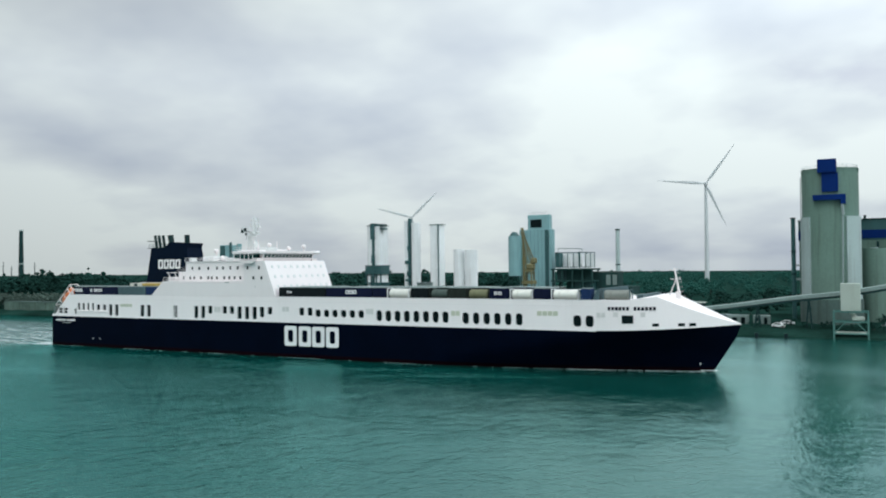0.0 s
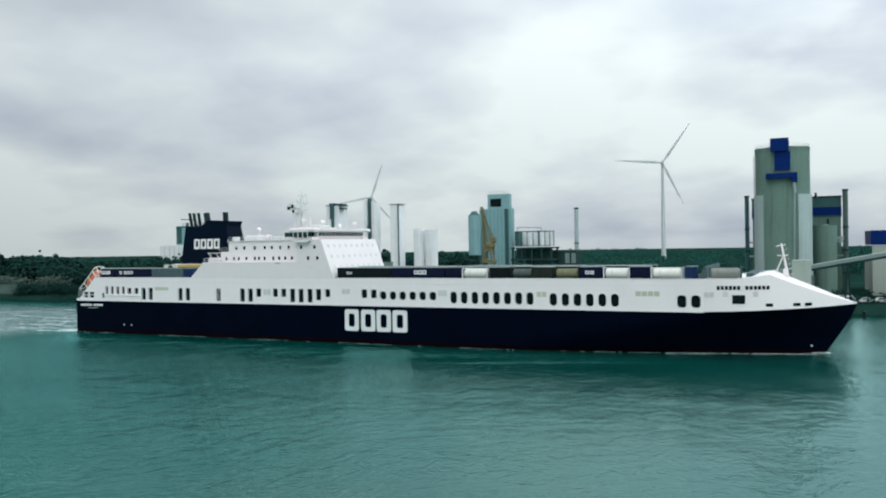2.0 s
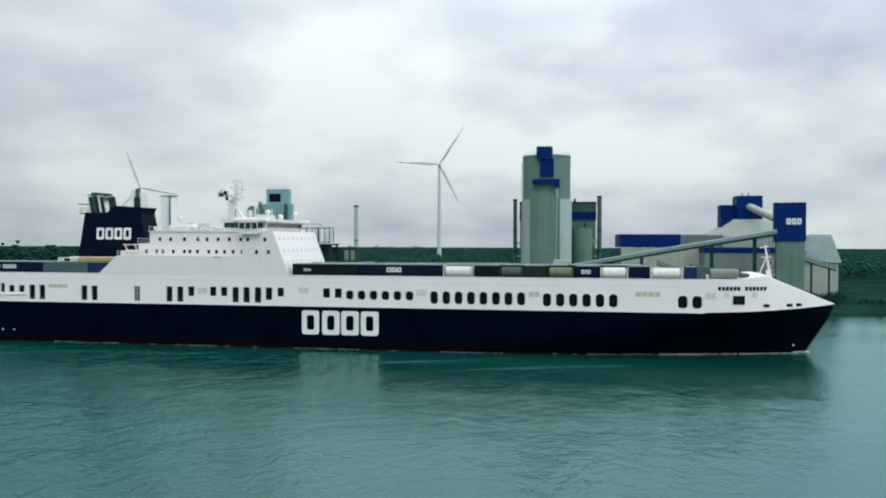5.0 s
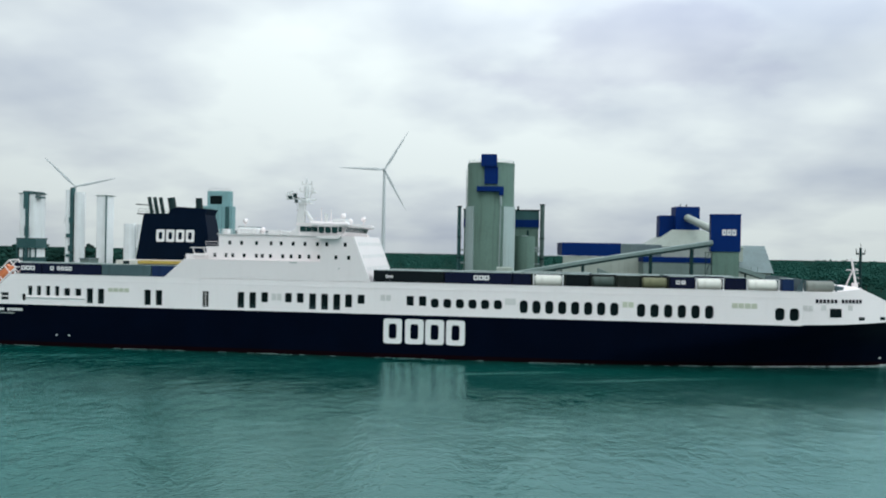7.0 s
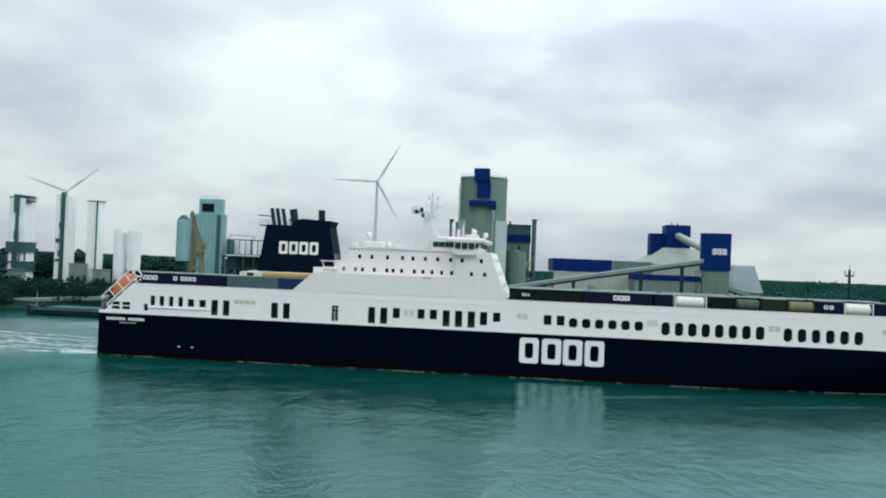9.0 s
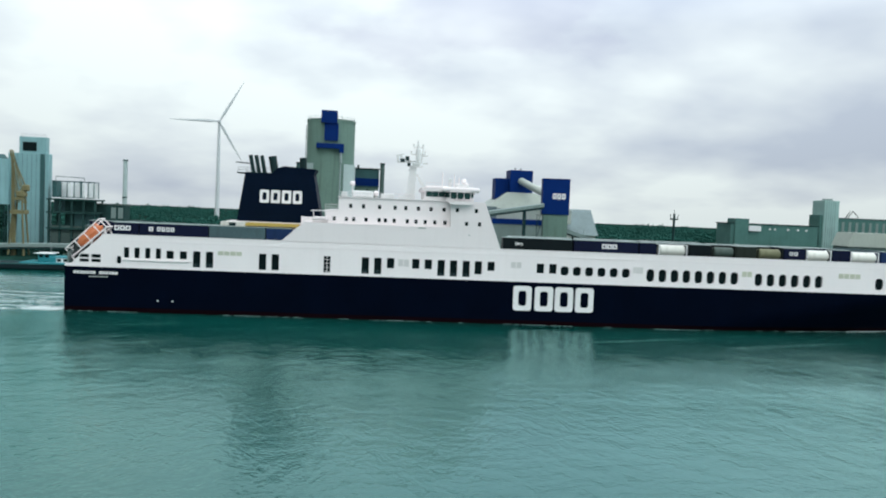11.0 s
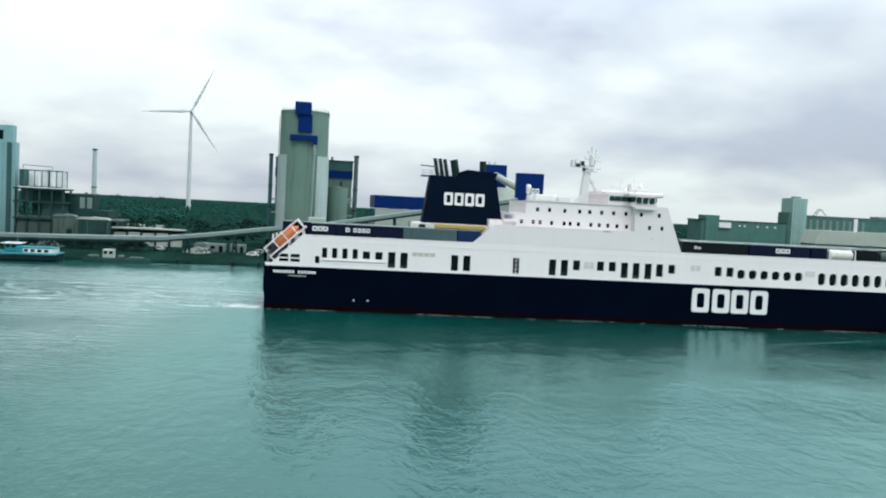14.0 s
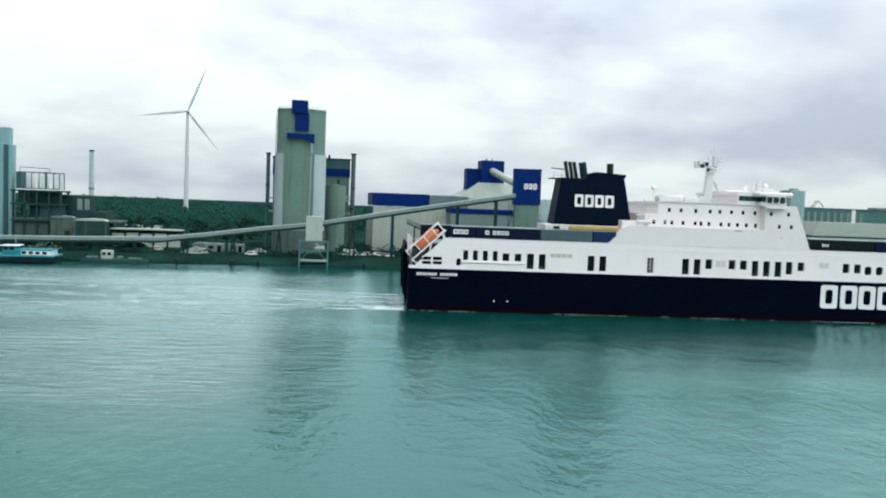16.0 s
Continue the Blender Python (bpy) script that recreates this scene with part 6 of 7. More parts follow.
for az_, w_ in ((-11.3, 7.5), (-13.6, 4.0)):
    dm = thing("tent_hall", (bx(az_, 335), 335, GROUND), 0, "low white tent hall among the trees", "tent", "tent halls")
    h_ = bz(-0.0195, az_, 335) - GROUND
    solid("canopy", lambda b: prism(b, [(-w_, 0), (w_, 0), (w_, h_ * 0.6), (w_ * 0.4, h_ * 0.93), (0, h_), (-w_ * 0.4, h_ * 0.93), (-w_, h_ * 0.6)], -6, 6), TOWERPALE, dm)
    solid("door", lambda b: box(b, -1.6, 1.6, -6.1, -6.0, 0, 3.5), CLADGREY, dm)

# brick chimney and low plant far along the canal
fc = thing("factory_chimney", (bx(-27.66, 560), 560, 2.5), 0, "tall dark tapered factory chimney far off", "chimney")
fch = bz(0.0439, -27.66, 560) - 2.5
solid("shaft", lambda b: tube(b, (0, 0, 0), (0, 0, fch), 2.9, 1.9, n=20), STEELDARK, fc, smooth=True)
solid("band", lambda b: [tube(b, (0, 0, z), (0, 0, z + 1.0), r, n=20) for z, r in ((fch - 1.2, 2.2), (fch * 0.42, 2.7))], CONCRETE_PALE, fc)
for az, e in ((-28.65, 0.0085), (-26.9, 0.008), (-28.2, 0.004)):
    ms = thing("lattice_mast", (bx(az, 560), 560, 2.5), 0, "thin dark mast far off", "mast", "far masts")
    h = bz(e, az, 560) - 2.5
    solid("pole", lambda b: (tube(b, (0, 0, 0), (0, 0, h), 0.7, 0.3, n=6), box(b, -1.6, 1.6, -0.2, 0.2, h * 0.85, h * 0.85 + 0.5)), STEELDARK, ms)
heap = thing("quay_wall_store", (bx(-27, 272), 272, 1.5), 0, "low pale concrete store on the water's edge", "storage wall")
solid("wall", lambda b: box(b, bx(-28.6, 272) - bx(-27, 272), bx(-25.4, 272) - bx(-27, 272), 0, 12, 0, 5.0), HEAPWALL, heap)
solid("coping", lambda b: box(b, bx(-28.6, 272) - bx(-27, 272), bx(-25.4, 272) - bx(-27, 272), -0.2, 12.2, 5.0, 5.3), CONCRETE_DARK, heap)

# ---- wind turbines ----
ROTORS = []


def turbine(az, D, e_hub, blade, keys, label):
    x, y = D * math.sin(radians(az - 27)), D * math.cos(radians(az - 27))
    t = thing("wind_turbine", (x, y, 2.0), radians(27 - az), label, "wind turbine", "wind turbines")
    h = EYE + e_hub * D - 2.0
    solid("tower", lambda b: tube(b, (0, 0, 0), (0, 0, h), 2.4, 1.3, n=24), TURBINE, t, smooth=True)
    solid("nacelle", lambda b: bevbox(b, -1.6, 1.6, -1.6, 6, h - 1.6, h + 1.8, 0.6), TURBINE, t)
    rotor = new("rotor")
    rotor.parent = t
    solid("hub", lambda b: (tube(b, (0, -1.2, 0), (0, 0.8, 0), 1.2, 1.7, n=14)), TURBINE, rotor)

    def bl(bm):
        prof = [(1.2, 0.8), (5, 0.95), (10, 1.5), (20, 1.2), (33, 0.85), (42, 0.5), (blade, 0.12)]
        rings = [[bm.verts.new((r, yy * 0.28 * c, zz * c)) for yy, zz in ((-1, 0.25), (0, 0.9), (1, 0.2), (0, -1.1))] for r, c in prof]
        for a, b in zip(rings, rings[1:]):
            for i in range(4):
                bm.faces.new((a[i], a[(i + 1) % 4], b[(i + 1) % 4], b[i]))
        bm.faces.new(rings[-1])
    bm = bmesh.new()
    bl(bm)
    me = mesh_of("blade", bm, TURBINE)
    for k in range(3):
        ob = piece("blade", me, rotor)
        ob.rotation_euler = (0, -2 * math.pi * k / 3, 0)
    ROTORS.append((rotor, h, keys))


turbine(18.16, 890, 0.0930, 50, [(0, 54), (3.5, 56), (9, 60), (12.5, 62), (16, 69)], "pale three-bladed wind turbine behind the woods")
turbine(-2.20, 1040, 0.0596, 46, [(0.25 * k, 45 - 227.1 * 0.25 * k) for k in range(65)], "pale three-bladed wind turbine behind the process towers")

# ---- far right: block, long hall, pale roof, mast ----
RY = 430.0
blk = thing("grain_tower", (bx(59.33, RY), RY, GROUND), 0, "tall square grey-green grain tower", "tower")
rz_ = lambda e, az: bz(e, az, RY) - GROUND
bw2 = (bx(59.78, RY) - bx(58.92, RY)) / 2
solid("shaft", lambda b: bevbox(b, -bw2, bw2, -4, 8, 0, rz_(0.0272, 59.3), 0.2), HAZEPALE, blk)
solid("roof_house", lambda b: box(b, -bw2 * 0.4, bw2 * 0.3, -2, 3, rz_(0.0272, 59.3), rz_(0.0292, 59.3)), CLADGREY, blk)
solid("lower_wing", lambda b: box(b, -bw2 * 1.35, -bw2, -3, 8, 0, rz_(0.011, 59)), HAZEGREEN, blk)
solid("seam", lambda b: [box(b, -bw2 + 1.3 * k, -bw2 + 1.3 * k + 0.15, -4.1, -3.9, 1, rz_(0.0265, 59.3)) for k in range(1, 6)], ROOFGREY, blk)
hall = thing("storage_hall", (bx(59.9, RY), RY, GROUND), 0, "long grey-green storage hall with tall panels", "industrial building")
hl = bx(66.5, RY) - bx(59.9, RY)
solid("wall", lambda b: box(b, 0, hl, 0, 20, 0, rz_(0.0078, 61)), HAZEGREEN, hall)
solid("roof", lambda b: (box(b, -0.5, hl + 0.5, -0.5, 20.5, rz_(0.0078, 61), rz_(0.0086, 61)), box(b, hl * 0.62, hl * 0.86, 0, 8, rz_(0.0086, 61), rz_(0.0108, 62.5))), ROOFGREY, hall)
solid("panel", lambda b: [box(b, hl * q, hl * q + 1.6, -0.25, 0, 9, rz_(0.004, 61)) for q in [0.04 + 0.055 * k for k in range(9)]], CLADGREY, hall)
solid("white_panel", lambda b: box(b, hl * 0.41, hl * 0.44, -0.4, 0, 6, rz_(0.007, 62)), GLOWWHITE, hall)
solid("roof_arch", lambda b: [tube(b, (5 + 1.5 * k, 0, rz_(0.0086, 60)), (8 + 1.5 * k, 0, rz_(0.0165, 60.3)), 0.2, n=6) for k in range(2)] + [tube(b, (9.5, 0, rz_(0.0165, 60.3)), (13, 0, rz_(0.0095, 60.5)), 0.2, n=6)], STEELDARK, hall)
pr = thing("low_warehouse", (bx(61.2, 385), 385, GROUND), 0, "low warehouse with a broad pale green-grey roof", "warehouse")
pl = bx(67, 385) - bx(61.2, 385)


def wroof(bm):
    z0, z1 = bz(-0.0225, 62, 385) - GROUND, bz(-0.0072, 62, 385) - GROUND
    prism(bm, [(-6, z0), (pl, z0), (pl, z1), (-3, z1)], 0, 14)


solid("roof", wroof, CLADPALE, pr)
solid("wall", lambda b: box(b, -5, pl, 0.5, 13.5, 0, bz(-0.0225, 62, 385) - GROUND), CONCRETE_DARK, pr)
dk = thing("dark_depot", (bx(55.0, 400), 400, GROUND), 0, "long dark depot with a white sign panel", "warehouse")
dl = bx(58.9, 400) - bx(53.6, 400)
solid("wall", lambda b: (box(b, -dl * 0.27, dl * 0.73, 0, 16, 0, bz(-0.0025, 56, 400) - GROUND), box(b, bx(53.75, 400) - bx(55, 400), bx(54.6, 400) - bx(55, 400), -1, 8, 0, bz(0.0035, 54, 400) - GROUND)), HAZEGREEN, dk)
solid("roof", lambda b: box(b, -dl * 0.28, dl * 0.74, -0.4, 16.4, bz(-0.0025, 56, 400) - GROUND, bz(-0.0017, 56, 400) - GROUND), STEELDARK, dk)
solid("sign_panel", lambda b: box(b, bx(54.6, 400) - bx(55, 400), bx(55.35, 400) - bx(55, 400), -1.3, -1.0, bz(-0.0105, 55, 400) - GROUND, bz(-0.0042, 55, 400) - GROUND), GLOWWHITE, dk)
solid("lit_window", lambda b: [box(b, bx(a, 400) - bx(55, 400), bx(a + 0.12, 400) - bx(55, 400), -0.3, 0, bz(-0.0085, 56, 400) - GROUND, bz(-0.0065, 56, 400) - GROUND) for a in (55.9, 56.2, 57.0, 57.6, 58.1)], PALE, dk)
pm = thing("radar_post", (bx(49.85, 272), 272, GROUND), 0, "dark signal post with cross arms on the bank", "mast")
ph = bz(0.0060, 49.85, 272) - GROUND
solid("pole", lambda b: (tube(b, (0, 0, 0), (0, 0, ph), 0.55, 0.4, n=10), box(b, -1.3, 1.3, -0.5, 0.5, ph - 2.2, ph - 1.7), tube(b, (0, 0, ph), (0, 0, ph + 1.5), 0.08, n=5), tube(b, (-1.2, 0, ph - 1.7), (-1.5, 0, ph - 0.2), 0.12, n=5), tube(b, (1.2, 0, ph - 1.7), (1.5, 0, ph - 0.4), 0.12, n=5)), STEELDARK, pm)


# ---- woods: uneven crowns built of many small leafy clumps ----
ICO = bmesh.new()
bmesh.ops.create_icosphere(ICO, subdivisions=1, radius=1.0)
ICO_V = np.array([v.co[:] for v in ICO.verts])
ICO_F = np.array([[v.index for v in f.verts] for f in ICO.faces])
ICO.free()


def clumps(centres, radii, rng, flat=0.8):
    """Joined jittered clumps, as vertices and triangles."""
    n = len(centres)
    v = ICO_V[None] * radii[:, None, None] * rng.uniform(0.55, 1.35, (n, len(ICO_V), 1))
    v[..., 2] *= flat
    v += centres[:, None]
    f = ICO_F[None] + (np.arange(n) * len(ICO_V))[:, None, None]
    return v.reshape(-1, 3), f.reshape(-1, 3)


def woods(name, material, label, n, place, height, per=16, seed=1, spread=0.34, category="woods"):
    rng = np.random.default_rng(seed)
    cs, rs, trunks = [], [], bmesh.new()
    for k in range(n):
        x, y, z = place(rng)
        h = height(x, rng)
        w = h * spread * rng.uniform(0.75, 1.25)
        d = rng.normal(size=(per, 3))
        d /= np.linalg.norm(d, axis=1)[:, None]
        d *= rng.uniform(0.35, 1.0, (per, 1))
        c = np.array([x, y, z + h * 0.60]) + d * np.array([w, w, h * 0.38])
        cs.append(c)
        rs.append(rng.uniform(0.07, 0.19, per) * h * 0.8 * (16 / per) ** 0.5)
        if k % 3 == 0:
            tube(trunks, (x, y, z - 0.5), (x, y, z + h * 0.5), h * 0.018, h * 0.008, n=5, caps=False)
    v, f = clumps(np.concatenate(cs), np.concatenate(rs), rng)
    me = bpy.data.meshes.new(name)
    me.from_pydata(v.tolist(), [], f.tolist())
    me.materials.append(material)
    me.polygons.foreach_set("use_smooth", [True] * len(me.polygons))
    ob = tagged(new(name, me), label, category, kind="stuff")
    part("trunks", trunks, BARK, ob)
    return ob


def along(az0, az1, y0, y1, z=2.5):
    def f(rng):
        y = rng.uniform(y0, y1)
        return bx(rng.uniform(az0, az1), y), y, z
    return f


woods("bank_woods", FOLIAGE, "dense dark green trees along the canal bank", 520, along(-31, -6.2, 284, 345), lambda x, r: r.uniform(9.5, 17.5) + 1.8 * math.sin(x / 23) + (2.5 if r.random() < 0.16 else 0), 64, 2)
woods("tower_woods", FOLIAGE, "dark trees behind the process towers", 150, along(-7, 5, 352, 420), lambda x, r: r.uniform(11, 18) + (2 if r.random() < 0.2 else 0), 60, 3)
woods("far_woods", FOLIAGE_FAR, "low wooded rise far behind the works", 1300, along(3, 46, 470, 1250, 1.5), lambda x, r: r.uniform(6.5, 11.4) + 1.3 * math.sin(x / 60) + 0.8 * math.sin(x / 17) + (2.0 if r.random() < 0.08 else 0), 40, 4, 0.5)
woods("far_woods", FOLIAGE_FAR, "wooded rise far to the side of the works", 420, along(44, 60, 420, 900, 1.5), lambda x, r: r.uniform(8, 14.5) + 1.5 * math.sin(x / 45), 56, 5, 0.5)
woods("plant_scrub", FOLIAGE, "scrub between the works and the wood", 260, along(4, 24, 330, 520), lambda x, r: r.uniform(2.5, 6.5), 12, 6, 0.6, "bushes")
woods("bank_scrub", FOLIAGE, "low dark bushes on the canal bank", 240, along(-3, 50, 268, 282), lambda x, r: r.uniform(0.8, 2.6), 12, 7, 0.7, "bushes")
woods("store_scrub", FOLIAGE, "bushes in front of the clinker store", 90, along(28.6, 45, 284, 300), lambda x, r: r.uniform(1.5, 4.2), 36, 8, 0.6, "bushes")
woods("shore_scrub", FOLIAGE, "dark bushes leaning over the water", 220, along(-25.2, -5, 266, 280, 1.0), lambda x, r: r.uniform(3, 8), 44, 9, 0.6, "bushes")
woods("tower_scrub", FOLIAGE, "dark trees and brush before the process towers", 190, along(-7, 4.2, 274, 332), lambda x, r: r.uniform(3, 8.5), 50, 10, 0.5, "bushes")
woods("reed_bank", FOLIAGE_PALE, "pale bleached reeds and scrub above the bank", 120, along(-31, -22.5, 277, 283), lambda x, r: r.uniform(6.0, 9.5), 40, 14, 0.5, "reeds")
# brush added to fill the dark band of vegetation and shadow under the conveyor
woods("conveyor_scrub", FOLIAGE, "dark brush added to fill the shadow band under the conveyor", 110, along(2.5, 15.5, 279, 286), lambda x, r: r.uniform(2.2, 4.2), 36, 15, 0.7, "bushes")
woods("quay_trees", FOLIAGE, "dark leafy trees on the quay before the store", 30, along(35.0, 39.6, 280, 290), lambda x, r: r.uniform(3.5, 8.5), 70, 12, 0.5, "trees")


# ---- moored barge, pontoon and small things on the bank ----
BY = 258.0
bl0, bl1 = bx(-4.1, BY), bx(10.45, BY)
barge = thing("inland_barge", (bl0, BY, 0), 0, "moored dark inland barge with a turquoise deckhouse aft", "barge")
BLEN = bl1 - bl0


def barge_hull(bm):
    st = [(0, 0.3, 3.0), (2.5, 2.6, 2.5), (6, 4.2, 2.0), (12, 4.8, 1.7), (BLEN - 14, 4.8, 1.7), (BLEN - 4, 4.7, 1.9), (BLEN - 0.6, 3.6, 2.1), (BLEN, 2.4, 2.1)]
    rows = [[bm.verts.new((x, s * w * k, z)) for s, k, z in ((-1, 0.8, -0.6), (-1, 1, 0.4), (-1, 1, h), (1, 1, h), (1, 1, 0.4), (1, 0.8, -0.6))] for x, w, h in st]
    for a, b in zip(rows, rows[1:]):
        for i in range(5):
            bm.faces.new((a[i], b[i], b[i + 1], a[i + 1]))
    bm.faces.new(rows[0])
    bm.faces.new(rows[-1][::-1])


solid("hull", barge_hull, BARGEDARK, barge)
solid("gunwale", lambda b: (box(b, 4, BLEN - 14, -5.0, -4.6, 1.6, 2.0), box(b, 4, BLEN - 14, 4.6, 5.0, 1.6, 2.0)), TEALDARK, barge)
solid("stern_gunwale", lambda b: bevbox(b, BLEN - 20, BLEN - 0.5, -4.85, 4.85, 1.75, 2.35, 0.2), BOATTEAL, barge, "turquoise stern bulwark")
solid("hatch_cover", lambda b: [bevbox(b, 9 + 8.2 * k, 16.9 + 8.2 * k, -3.8, 3.8, 1.8, 2.6, 0.15) for k in range(int((BLEN - 32) / 8.2))], TEALDARK, barge, "dark hatch covers over the hold")
solid("deckhouse", lambda b: bevbox(b, BLEN - 11.5, BLEN - 1.6, -3.4, 3.4, 2.2, 3.75, 0.2), GLOWWHITE, barge, "white cabin")
solid("cabin_trim", lambda b: (bevbox(b, BLEN - 11.8, BLEN - 1.3, -3.6, 3.6, 3.7, 4.0, 0.08), bevbox(b, BLEN - 11.6, BLEN - 9.8, -3.5, 3.5, 2.2, 3.75, 0.1)), BOATTEAL, barge, "turquoise roof trim")
solid("wheelhouse", lambda b: (bevbox(b, BLEN - 15.5, BLEN - 11.7, -2.4, 2.4, 2.2, 4.8, 0.3)), BOATTEAL, barge, "turquoise wheelhouse")
solid("wheelhouse_roof", lambda b: bevbox(b, BLEN - 16.4, BLEN - 11.0, -2.9, 2.9, 4.8, 5.02, 0.08), GLOWWHITE, barge)
bm = bmesh.new()
bevbox(bm, -0.6, 0.6, -0.05, 0.05, -0.42, 0.42, 0.05)
BWIN = mesh_of("cabin_window", bm, PANE_AND_SHADE)
for k in range(4):
    piece("cabin_window", BWIN, barge, (BLEN - 9.0 + 1.9 * k, -3.42, 3.0))
piece("cabin_window", BWIN, barge, (BLEN - 14.4, -2.43, 4.1))
piece("cabin_window", BWIN, barge, (BLEN - 12.8, -2.43, 4.1))
solid("mast", lambda b: (tube(b, (BLEN - 12.5, 0, 4.9), (BLEN - 12.5, 0, 8.2), 0.07, n=6), tube(b, (BLEN - 1.2, 0, 2.3), (BLEN - 1.2, 0, 5.2), 0.05, n=6), tube(b, (3, 0, 2.5), (3, 0, 7.5), 0.1, n=6)), STEEL, barge)
solid("anchor_winch", lambda b: (tube(b, (5, -1.2, 2.9), (5, 1.2, 2.9), 0.5, n=10), box(b, 4.5, 5.5, -1.4, 1.4, 2.1, 2.5)), STEELDARK, barge)

pon = thing("work_pontoon", (bx(13.6, 262), 262, 0), 0, "flat grey work pontoon moored at the bank", "pontoon")
solid("deck", lambda b: bevbox(b, -8.5, 10.5, -2.4, 2.4, -0.4, 1.1, 0.12), DARKWORKS, pon)
for x0, x1, y0, y1, z1 in ((-7.6, -4.4, -1.6, 1.0, 2.0), (1.4, 3.2, -1.8, 0.6, 2.2), (4.6, 8.6, -1.2, 1.4, 1.7)):
    solid("deck_gear", lambda b: bevbox(b, x0, x1, y0, y1, 1.1, z1, 0.25), CONCRETE_DARK, pon)
solid("cabin", lambda b: (bevbox(b, -3.2, 0.2, -1.2, 1.2, 1.1, 3.9, 0.25)), CLADPALE, pon)
solid("cabin_window", lambda b: (box(b, -2.8, -1.8, -1.26, -1.18, 2.4, 3.3), box(b, -1.2, -0.2, -1.26, -1.18, 2.4, 3.3)), PANE_AND_SHADE, pon)
solid("bollard", lambda b: [tube(b, (x, -1.9, 1.05), (x, -1.9, 1.8), 0.18, n=8) for x in (-7.5, 3.5, 9.5)], STEELDARK, pon)
for az in (17.6, 21.2, 23.0, 30.4, 4.6):
    dol = thing("mooring_post", (bx(az, 262.6), 262.6, -1.5), 0, "short dark mooring post standing in the water", "mooring post", "mooring posts along the bank")
    solid("post", lambda b: tube(b, (0, 0, 0), (0, 0, 2.9), 0.55, 0.5, n=10), BARGEDARK, dol)
    solid("cap", lambda b: tube(b, (0, 0, 2.9), (0, 0, 3.1), 0.62, n=10), STEELDARK, dol)


def car(az, y, m, rz, van=False):
    c = thing("van" if van else "car", (bx(az, y), y, GROUND + 0.05), rz, ("white delivery van parked in the yard" if van else "pale small car parked in the yard") if m is GLOWWHITE else "dark small car parked in the yard", "van" if van else "car", "vehicles parked in the yard")
    if van:
        solid("body", lambda b: (prism(b, [(-2.6, 0.4), (2.6, 0.4), (2.6, 1.2), (2.0, 1.4), (1.5, 2.3), (-2.6, 2.4)], -0.95, 0.95)), m, c)
    else:
        solid("body", lambda b: (prism(b, [(-2.1, 0.35), (2.1, 0.35), (2.15, 0.8), (1.2, 0.95), (0.5, 1.45), (-1.2, 1.48), (-1.9, 0.95), (-2.15, 0.9)], -0.85, 0.85)), m, c)
    solid("window", lambda b: (prism(b, [(1.15, 1.5), (1.75, 1.45), (1.4, 2.1), (1.15, 2.1)] if van else [(-1.6, 1.0), (0.95, 1.0), (0.42, 1.38), (-1.12, 1.4)], -0.97 if van else -0.87, 0.97 if van else 0.87)), PANE_AND_SHADE, c)
    for x in (-1.35, 1.35):
        solid("wheel", lambda b: tube(b, (x, -0.92, 0.34), (x, 0.92, 0.34), 0.34, n=12), RUBBER, c)


random.seed(12)
for az, y, van in ((19.3, 283, 0), (22.6, 273, 0), (23.1, 286, 0), (29.0, 284, 0), (29.4, 286, 1), (29.9, 282, 0), (30.6, 285, 0), (31.4, 286, 0), (32.0, 283, 0), (16.4, 283, 0)):
    car(az, y, GLOWWHITE if random.random() < 0.75 else REDCAR, random.uniform(-0.4, 0.4), bool(van))

# pale stacks on the yard behind the conveyor, a gravel heap
for row in range(2):
    for k in range(5):
        az = 13.45 + 0.74 * k
        pk = thing("pallet_stack", (bx(az, 410 + 14 * row), 410 + 14 * row, GROUND), 0, "long low stack of pale wrapped goods", "stack", "pale stacks in the yard")
        solid("wrap", lambda b: bevbox(b, -2.3, 2.3, -1, 1, 0.3, 2.0 + 0.6 * row, 0.1), CLADPALE, pk)
        solid("pallet", lambda b: [box(b, -2.3, 2.3, y, y + 0.3, 0, 0.3) for y in (-1, -0.15, 0.7)], BARK, pk)


def heap_mesh(bm, r, h, seed, n=22):
    rnd = random.Random(seed)
    rings = []
    for q in (0, 0.25, 0.5, 0.75):
        rings.append([bm.verts.new((r * (1 - q) * math.cos(2 * math.pi * k / n) * rnd.uniform(0.9, 1.1), 0.6 * r * (1 - q) * math.sin(2 * math.pi * k / n), h * q * rnd.uniform(0.9, 1.1))) for k in range(n)])
    top = bm.verts.new((0, 0, h))
    for a, b in zip(rings, rings[1:]):
        for k in range(n):
            bm.faces.new((a[k], a[(k + 1) % n], b[(k + 1) % n], b[k]))
    for k in range(n):
        bm.faces.new((rings[-1][k], rings[-1][(k + 1) % n], top))


for az, y, r, h, m, lab in ((18.9, 279, 5.5, 2.6, CLADPALE, "pale gravel heap on the quay"), (9.6, 283, 6, 3.2, CONCRETE, "grey aggregate heap under the conveyor")):
    tagged(solid("gravel_heap", lambda b: heap_mesh(b, r, h, 3), m), lab, "heap").location = (bx(az, y), y, GROUND - 0.1)
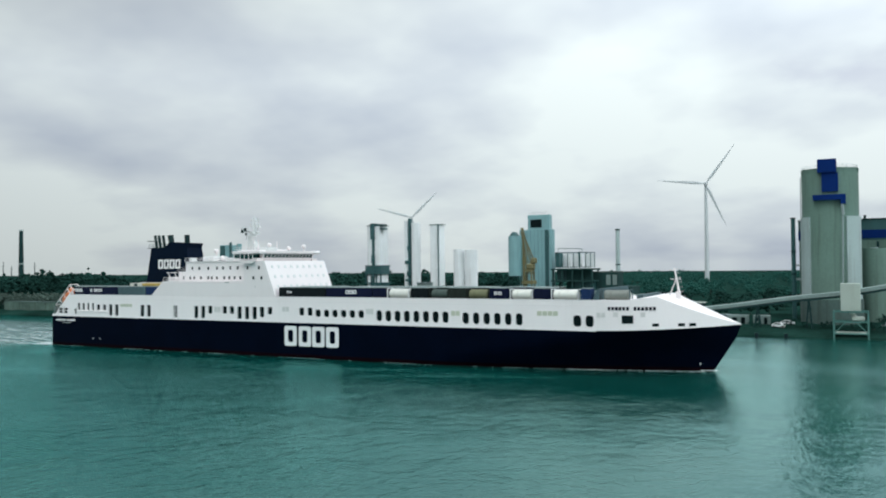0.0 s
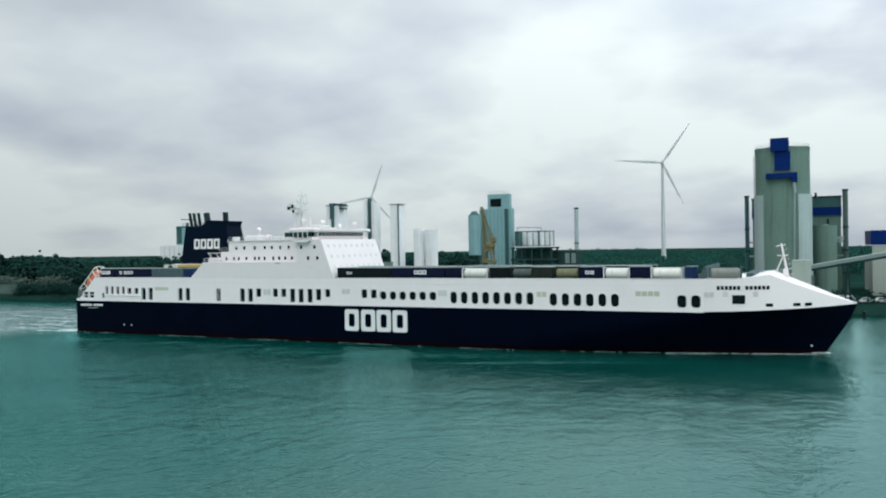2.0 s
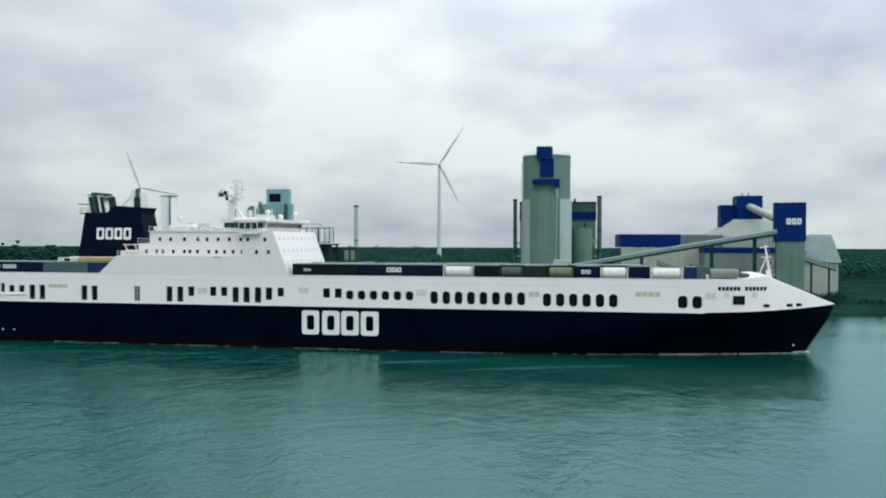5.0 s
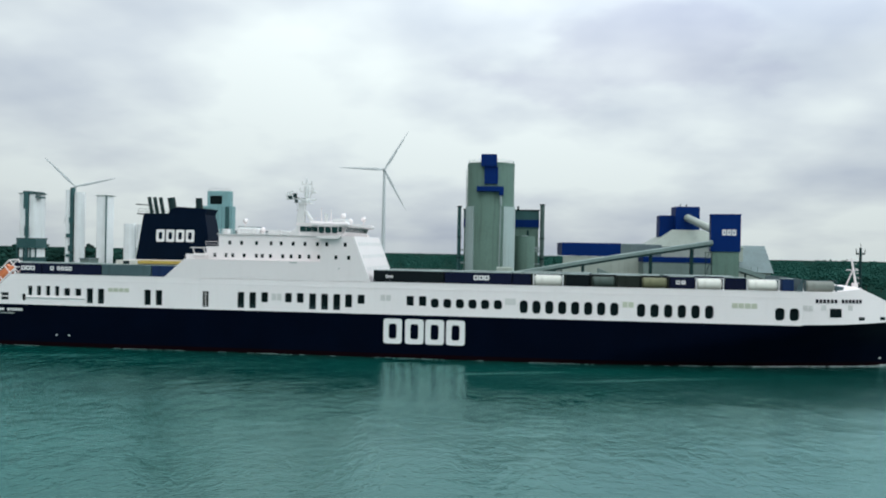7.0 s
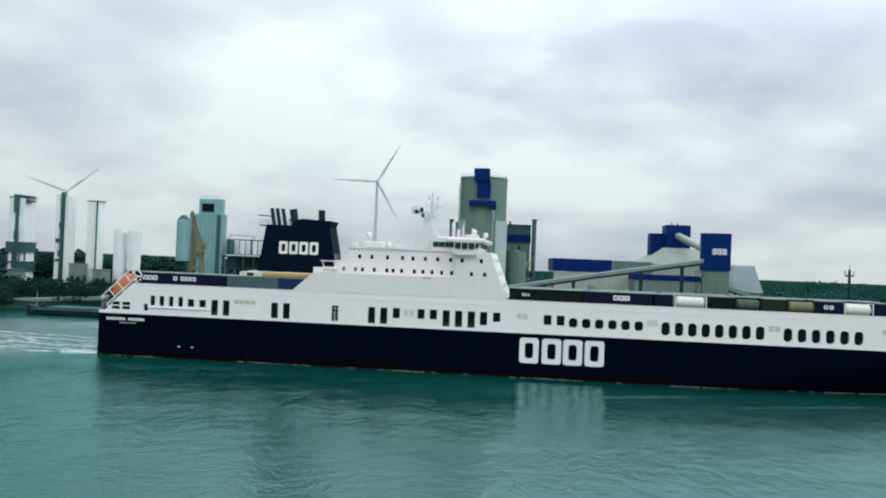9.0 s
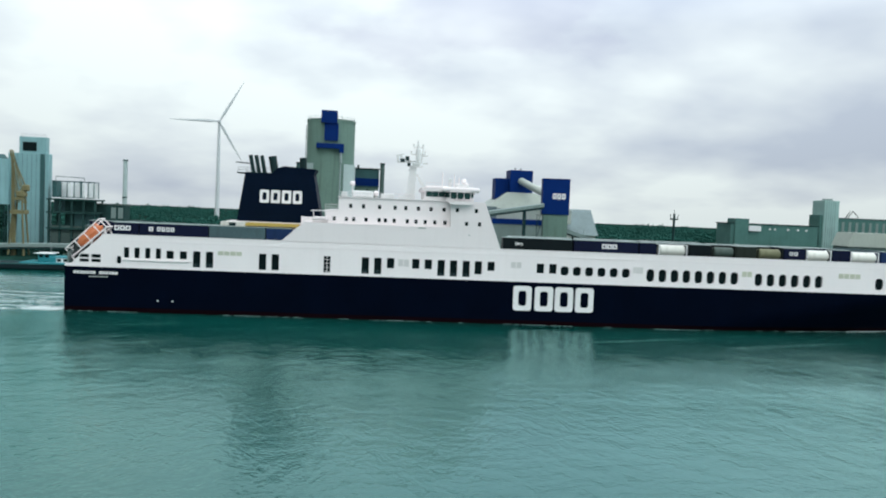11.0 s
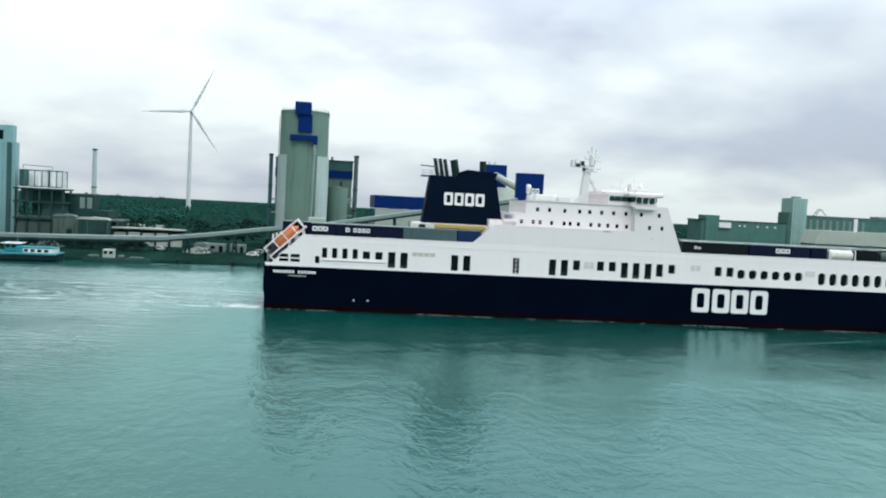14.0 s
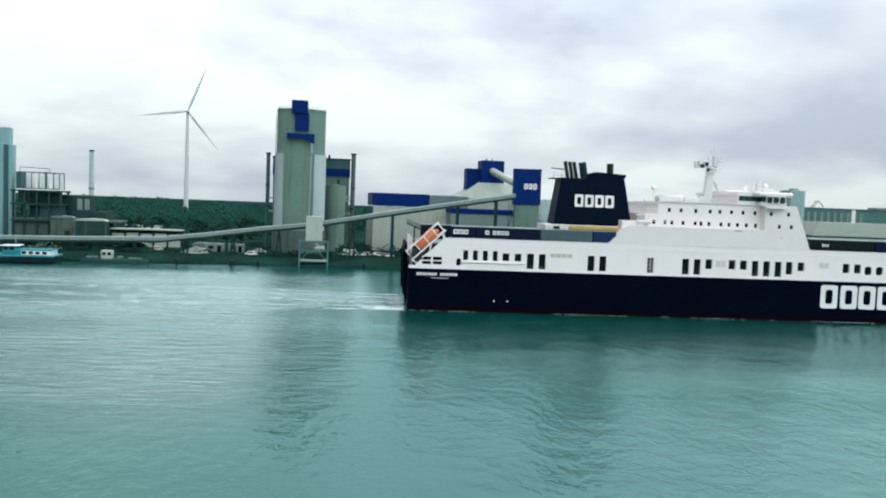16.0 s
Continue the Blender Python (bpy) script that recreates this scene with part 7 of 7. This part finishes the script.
for az, w in ((20.1, 3.2), (21.55, 2.6)):
    cab = thing("site_cabin", (bx(az, 285), 285, GROUND), 0, "white site cabin under the conveyor", "cabin", "site cabins")
    solid("box", lambda b: bevbox(b, -w, w, -1.3, 1.3, 0.2, 3.1, 0.06), CLADGREY, cab)
    solid("window", lambda b: (box(b, -w * 0.6, -w * 0.1, -1.36, -1.28, 1.3, 2.3), box(b, w * 0.3, w * 0.7, -1.36, -1.28, 0.3, 2.4)), PANE_AND_SHADE, cab)
    solid("foot", lambda b: [box(b, x, x + 0.4, -1.2, 1.2, 0, 0.2) for x in (-w + 0.2, w - 0.6)], STEELDARK, cab)


# low walls and sheds of the yard behind the conveyor
for a0, a1, y, e0, m, label in ((9.9, 11.2, 296, -0.036, HEAPWALL, "pale concrete bunker with a dark doorway"), (11.3, 13.2, 292, -0.0385, DARKWORKS, "low brown store with a pale rounded roof"), (18.6, 19.9, 287, -0.0640, CLADGREY, "low pale shed behind the conveyor")):
    yw = thing("yard_shed", (bx(a0, y), y, GROUND), 0, label, "shed", "sheds in the yard")
    w, h = bx(a1, y) - bx(a0, y), bz(e0, (a0 + a1) / 2, y) - GROUND
    solid("wall", lambda b: box(b, 0, w, 0, 3.5, 0, h), m, yw)
    solid("roof", lambda b: prism(b, [(-0.3, h), (w + 0.3, h), (w * 0.92, h + 0.6), (w * 0.5, h + 0.9), (w * 0.08, h + 0.6)], -0.3, 3.8), CLADPALE if m is DARKWORKS else ROOFGREY, yw)
    solid("doorway", lambda b: box(b, w * 0.62, w * 0.86, -0.08, 0.05, 0, h * 0.55), STEELDARK, yw)
    for q in (0.02, 0.34, 0.98):
        solid("post", lambda b: box(b, w * q - 0.15, w * q + 0.15, -0.2, 0, 0, h), CONCRETE_DARK, yw)


def split(ob):
    """One object for each separate piece of a mesh."""
    bm = bmesh.new()
    bm.from_mesh(ob.data)
    left, groups = set(bm.verts), []
    while left:
        stack, seen = [left.pop()], []
        while stack:
            v = stack.pop()
            seen.append(v)
            for e in v.link_edges:
                o = e.other_vert(v)
                if o in left:
                    left.discard(o)
                    stack.append(o)
        groups.append(seen)
    if len(groups) > 1:
        for k, g in enumerate(groups):
            m, b = {}, bmesh.new()
            for v in g:
                m[v] = b.verts.new(v.co)
            for f in {f for v in g for f in v.link_faces}:
                b.faces.new([m[v] for v in f.verts])
            me = mesh_of(ob.name.split(".")[0], b, ob.data.materials[0])
            if k == 0:
                ob.data = me
            else:
                o = ob.copy()
                o.data = me
                scene.collection.objects.link(o)
    bm.free()


APART = ("column", "floor_slab", "hatch_cover", "platform", "collar", "band", "panel", "bracket", "seam", "cladding_seam", "window_strip", "lit_window", "cabin_window", "bollard",
         "wheel", "vent", "house_notice", "rim", "roof_vent", "annex_door", "stern_post", "bin_leg", "pallet", "foot", "roof_sheet", "window", "dome_pole", "blade", "infill", "roof_equipment", "service_shaft")
for ob in list(scene.objects):
    if ob.type == "MESH" and ob.name.split(".")[0] in APART and ob.data.users == 1 and len(ob.data.vertices) < 3000:
        split(ob)


def motions():
    course = [(t, pose(x, y, 0, 0, 0, h)) for t, x, y, h in COURSE]
    walk(ferry, course)
    for ob, u, v in CARGO:
        walk(ob, [(t, m @ pose(u, v, DECK_Z)) for t, m in course])
    for ob in WAKES:
        walk(ob, course)
    for ob, y, keys in ROTORS:
        walk(ob, [(t, pose(0, -2.2, y, 0, -a, 0)) for t, a in keys])


motions()
